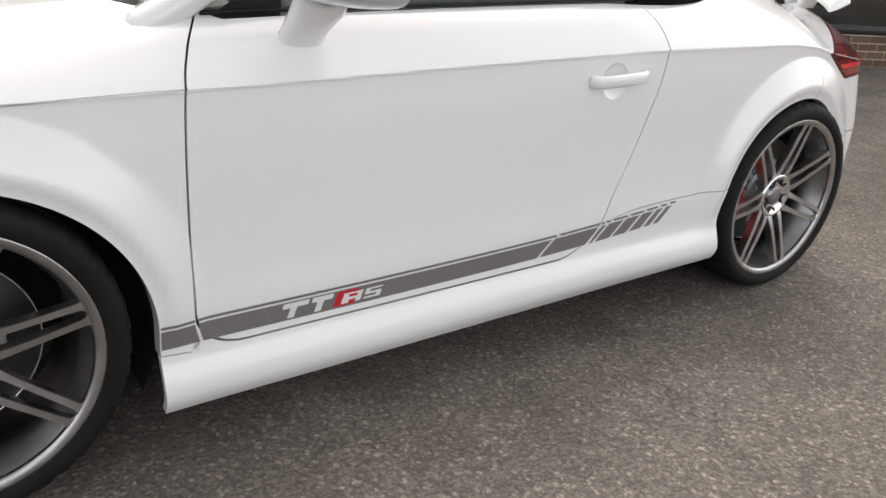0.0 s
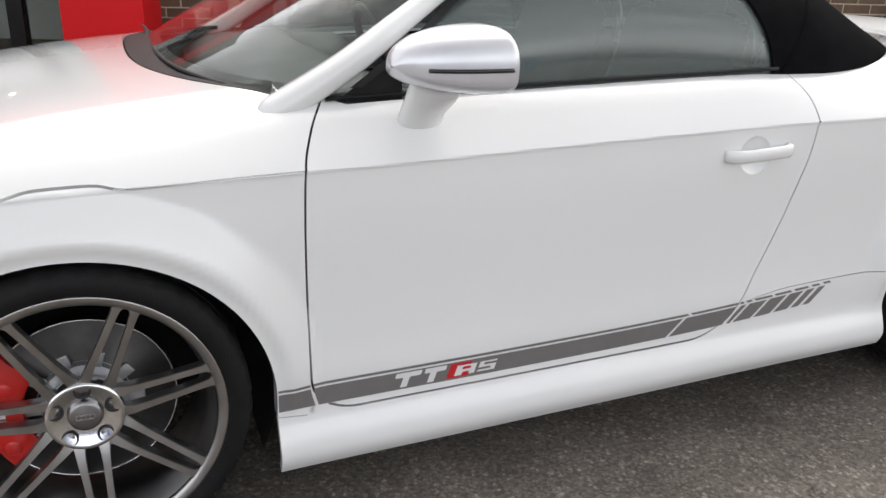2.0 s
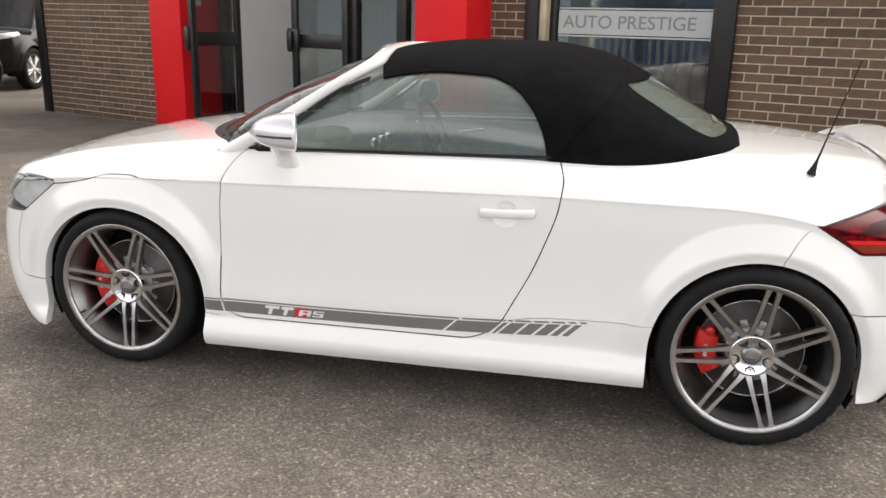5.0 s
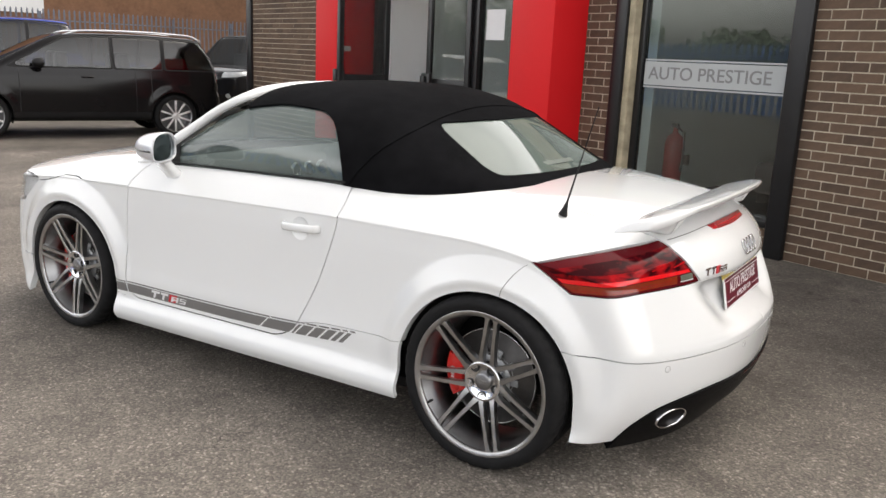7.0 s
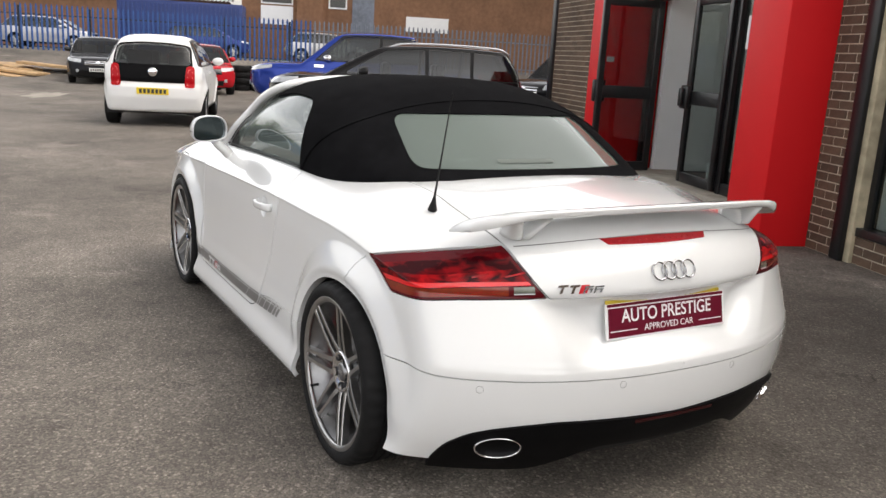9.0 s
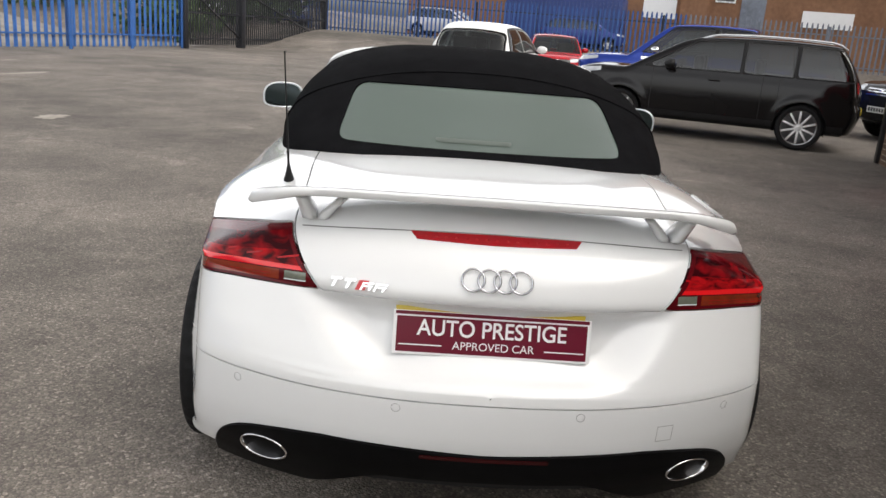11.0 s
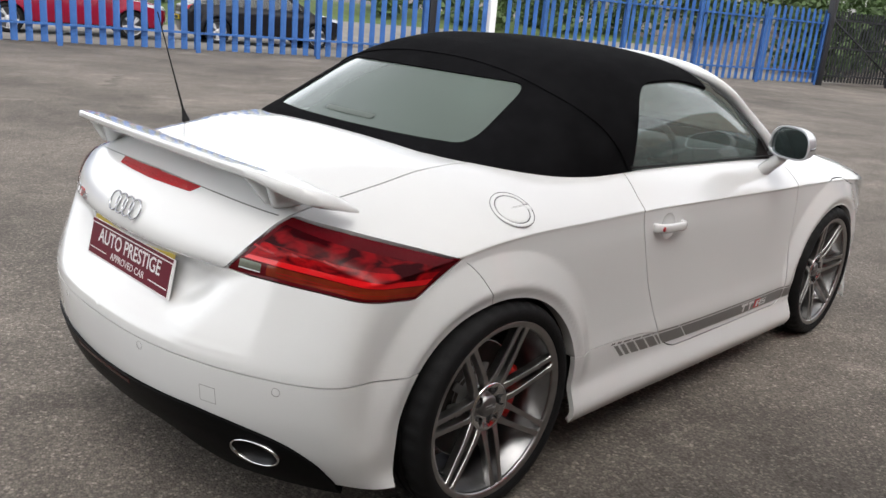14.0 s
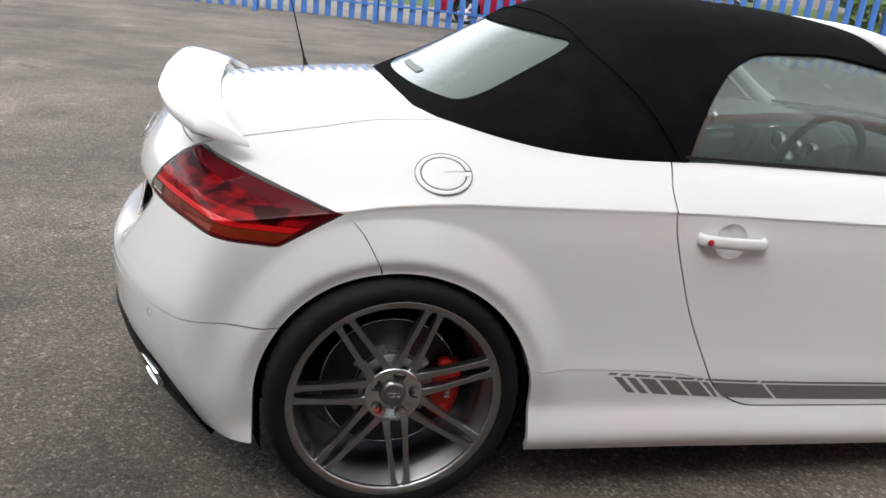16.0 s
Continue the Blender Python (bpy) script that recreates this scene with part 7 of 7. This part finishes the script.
for k in range(15):
    y = (k - 7) * 0.027
    p = shoot(np.array([[2.3, y, 0.8925]]), np.array([[1.0, 0, 0]]))[0]
    led = part("led", lathe([(0.0, 0.003), (0.004, 0.002), (0.005, 0.0)], 10, axis="x"), LENSGLOW, stop)
    led.matrix_basis = Matrix.Translation((p[0] + 0.002, p[1], p[2]))


def tail_frame(y, z, lift=0.0):
    """A matrix on the tail at (y, z): its x to the car's right, its y up the surface, its z outward."""
    p = shoot(np.array([[2.3, y, z]]), np.array([[1.0, 0, 0]]))[0]
    n = Vector(body_normal(p[None])[0])
    ux = Vector((0, 1, 0))
    ux = (ux - n * n.dot(ux)).normalized()
    uy = n.cross(ux)
    p = Vector(p) + n * lift
    return Matrix(((ux.x, uy.x, n.x, p.x), (ux.y, uy.y, n.y, p.y), (ux.z, uy.z, n.z, p.z), (0, 0, 0, 1)))


RINGS = mat("dulled_chrome", (0.50, 0.50, 0.52), 0.16, metal=1.0)
for k in range(4):
    ringm = lathe([(0.0292 + 0.0030 * math.cos(2 * math.pi * j / 8), 0.0030 * math.sin(2 * math.pi * j / 8) + 0.002) for j in range(8)], 40, axis="z", closed=True)
    r = part("emblem_ring", ringm, RINGS, car, "chrome interlocking ring emblem")
    r.matrix_basis = tail_frame((k - 1.5) * 0.0415, 0.806, 0.003)
for k, (a, b, mm) in enumerate(((-0.435, -0.402, CHROME), (-0.398, -0.366, CHROME), (-0.361, -0.334, RED), (-0.349, -0.318, CHROME), (-0.314, -0.283, CHROME))):
    bm = bmesh.new()
    w = (b - a) / 2
    if k < 2:
        box(bm, -w, w, 0.006, 0.013, 0, 0.004)
        box(bm, -0.005, 0.004, -0.013, 0.006, 0, 0.004)
    elif k > 2:
        box(bm, -w, w, 0.004, 0.009, 0, 0.004)
        box(bm, -w, w, -0.003, 0.001, 0, 0.004)
        box(bm, -w, -w + 0.006, -0.012, 0.004, 0, 0.004)
        box(bm, w - 0.009, w - 0.002, -0.012, -0.003, 0, 0.004)
    else:
        box(bm, -w, w, -0.013, 0.013, 0, 0.003)
    for v in bm.verts:
        v.co.x += v.co.y * 0.45
    e = part("badge_block", bm, mm, car, smooth=False)
    e.matrix_basis = tail_frame((a + b) / 2, 0.768, 0.001)

plate_m = Matrix.Translation((3.137, 0.0, 0.653)) @ Matrix(((0, 0, 1, 0), (1, 0, 0, 0), (0, 1, 0, 0), (0, 0, 0, 1))) @ Matrix.Rotation(radians(-12), 4, "X")
PLATE_RED = mat("plate_maroon", (0.12, 0.006, 0.02), 0.35, coat=0.15, spec=0.3, vary=0.05, scale=10)
PLATE_WHITE = mat("plate_white", (0.78, 0.78, 0.78), 0.35, coat=0.3)
PLATE_GOLD = mat("plate_yellow_edge", (0.55, 0.42, 0.05), 0.3, coat=0.4)
plate = part("show_plate", box_bm(-0.262, 0.262, -0.0575, 0.0575, -0.004, 0.002, bevel=0.0015), PLATE_WHITE, car, "maroon dealer show plate with white lettering", smooth=False)
plate.matrix_basis = plate_m
part("plate_field", box_bm(-0.252, 0.252, -0.0510, 0.0430, 0.002, 0.0030), PLATE_RED, plate, smooth=False)
part("plate_strip", box_bm(-0.256, 0.256, 0.0475, 0.0565, 0.002, 0.0034), PLATE_RED, plate, smooth=False)
part("backing_plate", box_bm(-0.256, 0.245, 0.0575, 0.0690, -0.007, -0.003), PLATE_GOLD, plate, smooth=False)
text_mesh("AUTO PRESTIGE", 0.0520, "plate_lettering", PLATE_WHITE, plate, Matrix.Translation((0.0, 0.0135, 0.0032)) @ Matrix.Diagonal((1.05, 1.16, 1, 1)), 0.0004, bold=0.0006)
text_mesh("APPROVED CAR", 0.0300, "plate_lettering", PLATE_WHITE, plate, Matrix.Translation((0.005, -0.0300, 0.0032)), 0.0004)
for a, b in ((-0.245, -0.132), (0.140, 0.245)):
    part("plate_rule", box_bm(a, b, -0.0330, -0.0300, 0.0030, 0.0036), PLATE_WHITE, plate, smooth=False)

FP2 = tail_patch(-0.22, 0.22, 0.31, 0.36, 90, 20)
panel("rear_fog_light", FP2, [0.006 - np.abs(FP2[..., 2] - 0.341), 0.17 - np.abs(FP2[..., 1])], mat("dark_fog_lens", (0.035, 0.003, 0.004), 0.2, spec=0.3), car, "narrow dark red fog light in the valance", rim=0.004, normal=body_normal, lift=0.0085)
for y, z in ((-0.675, 0.470), (-0.241, 0.477), (0.241, 0.477), (0.675, 0.470)):
    sn = part("parking_sensor", lathe([(0.0, 0.0010), (0.009, 0.0009), (0.0105, 0.0003)], 24, axis="z"), PAINT, car)
    sn.matrix_basis = tail_frame(y, z)
    part("sensor_gap", lathe([(0.0108, 0.0007), (0.0120, 0.0007), (0.0120, 0.0002), (0.0108, 0.0002)], 24, axis="z", closed=True), mat("sensor_ring", (0.25, 0.25, 0.25), 0.5), sn)
CP = tail_patch(0.455, 0.525, 0.38, 0.445, 40, 40)
cf = np.minimum(0.0245 - np.abs(CP[..., 1] - 0.490), 0.0235 - np.abs(CP[..., 2] - 0.414))
panel("tow_cover", CP, [cf, 0.0018 - cf], mat("cover_gap", (0.3, 0.3, 0.3), 0.5), car, rim=0, normal=body_normal, lift=0.0006)

for s in (-1, 1):
    bm = bmesh.new()
    prof = [(1.00, 0.030), (1.0, 0.036), (0.965, 0.040), (0.92, 0.036), (0.90, 0.0), (0.88, -0.09)]
    outer = [(1.0, -0.10)] + prof
    rings = []
    for k, h in outer:
        rings.append([bm.verts.new((h, 0.076 * k * math.cos(t), 0.041 * k * math.sin(t))) for t in np.linspace(0, 2 * math.pi, 48, endpoint=False)])
    for a, b in zip(rings, rings[1:]):
        for j in range(48):
            bm.faces.new((a[j], a[(j + 1) % 48], b[(j + 1) % 48], b[j]))
    bmesh.ops.recalc_face_normals(bm, faces=bm.faces)
    ex = part("exhaust_tip", bm, CHROME, car, "polished oval exhaust tip")
    ex.matrix_basis = pose(3.054, s * 0.587, 0.278, 0, 17, s * 23)
    part("exhaust_bore", lathe([(0.0, -0.06), (0.062, -0.06), (0.062, -0.055)], 32, axis="x"), GAP, ex).scale = (1, 1, 0.57)

# ---- cabin ----
part("cabin_floor", box_bm(0.35, 2.15, -0.70, 0.70, 0.30, 0.34), GAP, car)
part("rear_bulkhead", box_bm(1.80, 1.86, -0.72, 0.72, 0.30, 0.93, bevel=0.01), LEATHER, car)
part("parcel_shelf", box_bm(1.82, 2.34, -0.58, 0.58, 0.915, 0.93, bevel=0.005), LEATHER, car)
dash = part("dashboard", sweep([(x, y, z) for x, y, z in [(0.66 + 0.03 * (abs(y) / 0.7) ** 2, y, 0.86) for y in np.linspace(-0.70, 0.70, 15)]], [(-0.10, -0.20), (0.14, -0.22), (0.17, -0.05), (0.10, 0.045), (0.0, 0.075), (-0.25, 0.055), (-0.33, 0.02)][::1], up=(0, 0, 1)), DASH, car)
for y in (-0.60, -0.10, 0.0, 0.10, 0.60):
    v = part("air_vent", lathe([(0.0, 0.0), (0.024, 0.0), (0.026, 0.004), (0.034, 0.010), (0.037, 0.006), (0.038, -0.01)], 32, axis="x"), POLISHED, dash, "round silver-ringed air vent")
    v.matrix_basis = pose(0.826, y, 0.855, 0, 0, 0)
    part("vent_centre", lathe([(0.0, 0.003), (0.022, 0.003), (0.024, 0.0)], 24, axis="x"), GAP, v)
wheel_rim = part("steering_wheel", torus(0.178, 0.0145, 56, 12), LEATHER, car, "black leather steering wheel")
wheel_rim.matrix_basis = pose(0.995, 0.355, 0.865, 0, 0, -90) @ Matrix.Rotation(radians(22), 4, "X")
part("wheel_boss", lathe([(0.0, 0.018), (0.045, 0.016), (0.060, 0.004), (0.060, -0.02)], 32), LEATHER, wheel_rim)
for t in (0, math.pi, -math.pi / 2):
    sp = part("wheel_spoke", box_bm(0.05, 0.17, -0.008, 0.004, -0.018, 0.018, bevel=0.003), POLISHED, wheel_rim)
    sp.matrix_basis = Matrix.Rotation(-t, 4, "Y")
part("instrument_hood", lathe([(0.0, 0.0), (0.13, 0.0), (0.15, -0.03), (0.15, -0.16), (0.0, -0.16)], 32, axis="x"), DASH, car).matrix_basis = pose(0.86, 0.355, 0.84, 0, 0, 0) @ Matrix.Diagonal((1, 1.2, 0.72, 1))
for s in (-1, 1):
    y = s * 0.36
    seat = part("car_seat", box_bm(1.05, 1.52, y - 0.25, y + 0.25, 0.40, 0.58, bevel=0.05), LEATHER, car, "dark leather bucket seat")
    bk = part("backrest", box_bm(-0.06, 0.07, -0.24, 0.24, 0.0, 0.60, bevel=0.05), LEATHER, seat)
    bk.matrix_basis = pose(1.55, y, 0.50, 0, 17, 0)
    hr = part("headrest", box_bm(-0.05, 0.05, -0.13, 0.13, 0.0, 0.17, bevel=0.035), LEATHER, seat)
    hr.matrix_basis = pose(1.715, y, 1.02, 0, 14, 0)
    hoop = smooth_path([(1.86, y - 0.16, 0.90), (1.86, y - 0.155, 1.00), (1.86, y - 0.11, 1.075), (1.86, y, 1.09), (1.86, y + 0.11, 1.075), (1.86, y + 0.155, 1.00), (1.86, y + 0.16, 0.90)], 28)
    part("roll_hoop", sweep([tuple(p) for p in hoop], ring_section(0.019, 0.019, 10), up=(1, 0, 0)), POLISHED, car, "polished roll hoop")
mir = part("rear_view_mirror", box_bm(-0.02, 0.02, -0.115, 0.115, -0.035, 0.035, bevel=0.015), PLASTIC, car)
mir.matrix_basis = pose(0.93, 0.02, 1.215, 0, 0, 0)
part("door_card", box_bm(0.55, 1.70, -0.76, -0.72, 0.35, 0.90, bevel=0.01), DASH, car)
part("door_card", box_bm(0.55, 1.70, 0.72, 0.76, 0.35, 0.90, bevel=0.01), DASH, car)
for s in (-1, 1):
    pull = smooth_path([(1.02, s * 0.715, 0.82), (1.06, s * 0.69, 0.835), (1.13, s * 0.685, 0.845), (1.18, s * 0.712, 0.85)], 12)
    part("door_pull", sweep([tuple(p) for p in pull], ring_section(0.010, 0.010, 8)), POLISHED, car)

# ---- bricks, laid course by course in stretcher bond ----
BV, BF = brick_verts(0.215)
HV, HF = brick_verts(0.1025)
brick_me = bpy.data.meshes.new("brick")
brick_me.from_pydata(BV, [], BF)
half_me = bpy.data.meshes.new("half_brick")
half_me.from_pydata(HV, [], HF)
for me in (brick_me, half_me):
    me.materials.append(BRICK)
rng = random.Random(11)
for wall, x0, x1, z0, z1, near in WALLS:
    made, verts, faces = 0, [], []
    course = 0
    z = z0 + 0.0375
    while z + 0.03 < z1:
        x = x0 + (0.0 if course % 2 == 0 else -0.1125)
        while x < x1 - 0.03:
            a, b = max(x, x0), min(x + 0.215, x1)
            w = b - a
            if w > 0.05:
                cx = (a + b) / 2
                dy = rng.uniform(-0.0015, 0.0015)
                inside = near[0] <= cx <= near[1] and near[2] <= z <= near[3]
                if inside and made < 300 and (w > 0.2 or abs(w - 0.1025) < 0.012):
                    ob = new("brick", brick_me if w > 0.2 else half_me)
                    ob.parent = wall
                    ob.matrix_basis = Matrix.Translation((cx, dy, z))
                    made += 1
                else:
                    v, f = brick_verts(w)
                    o = len(verts)
                    verts += [(p[0] + cx, p[1] + dy, p[2] + z) for p in v]
                    faces += [tuple(k + o for k in q) for q in f]
            x += 0.225
        z += 0.075
        course += 1
    if faces:
        tagged(mesh_of(verts, faces, "bricks", BRICKS_JOINED, wall, smooth=False), kind="stuff")
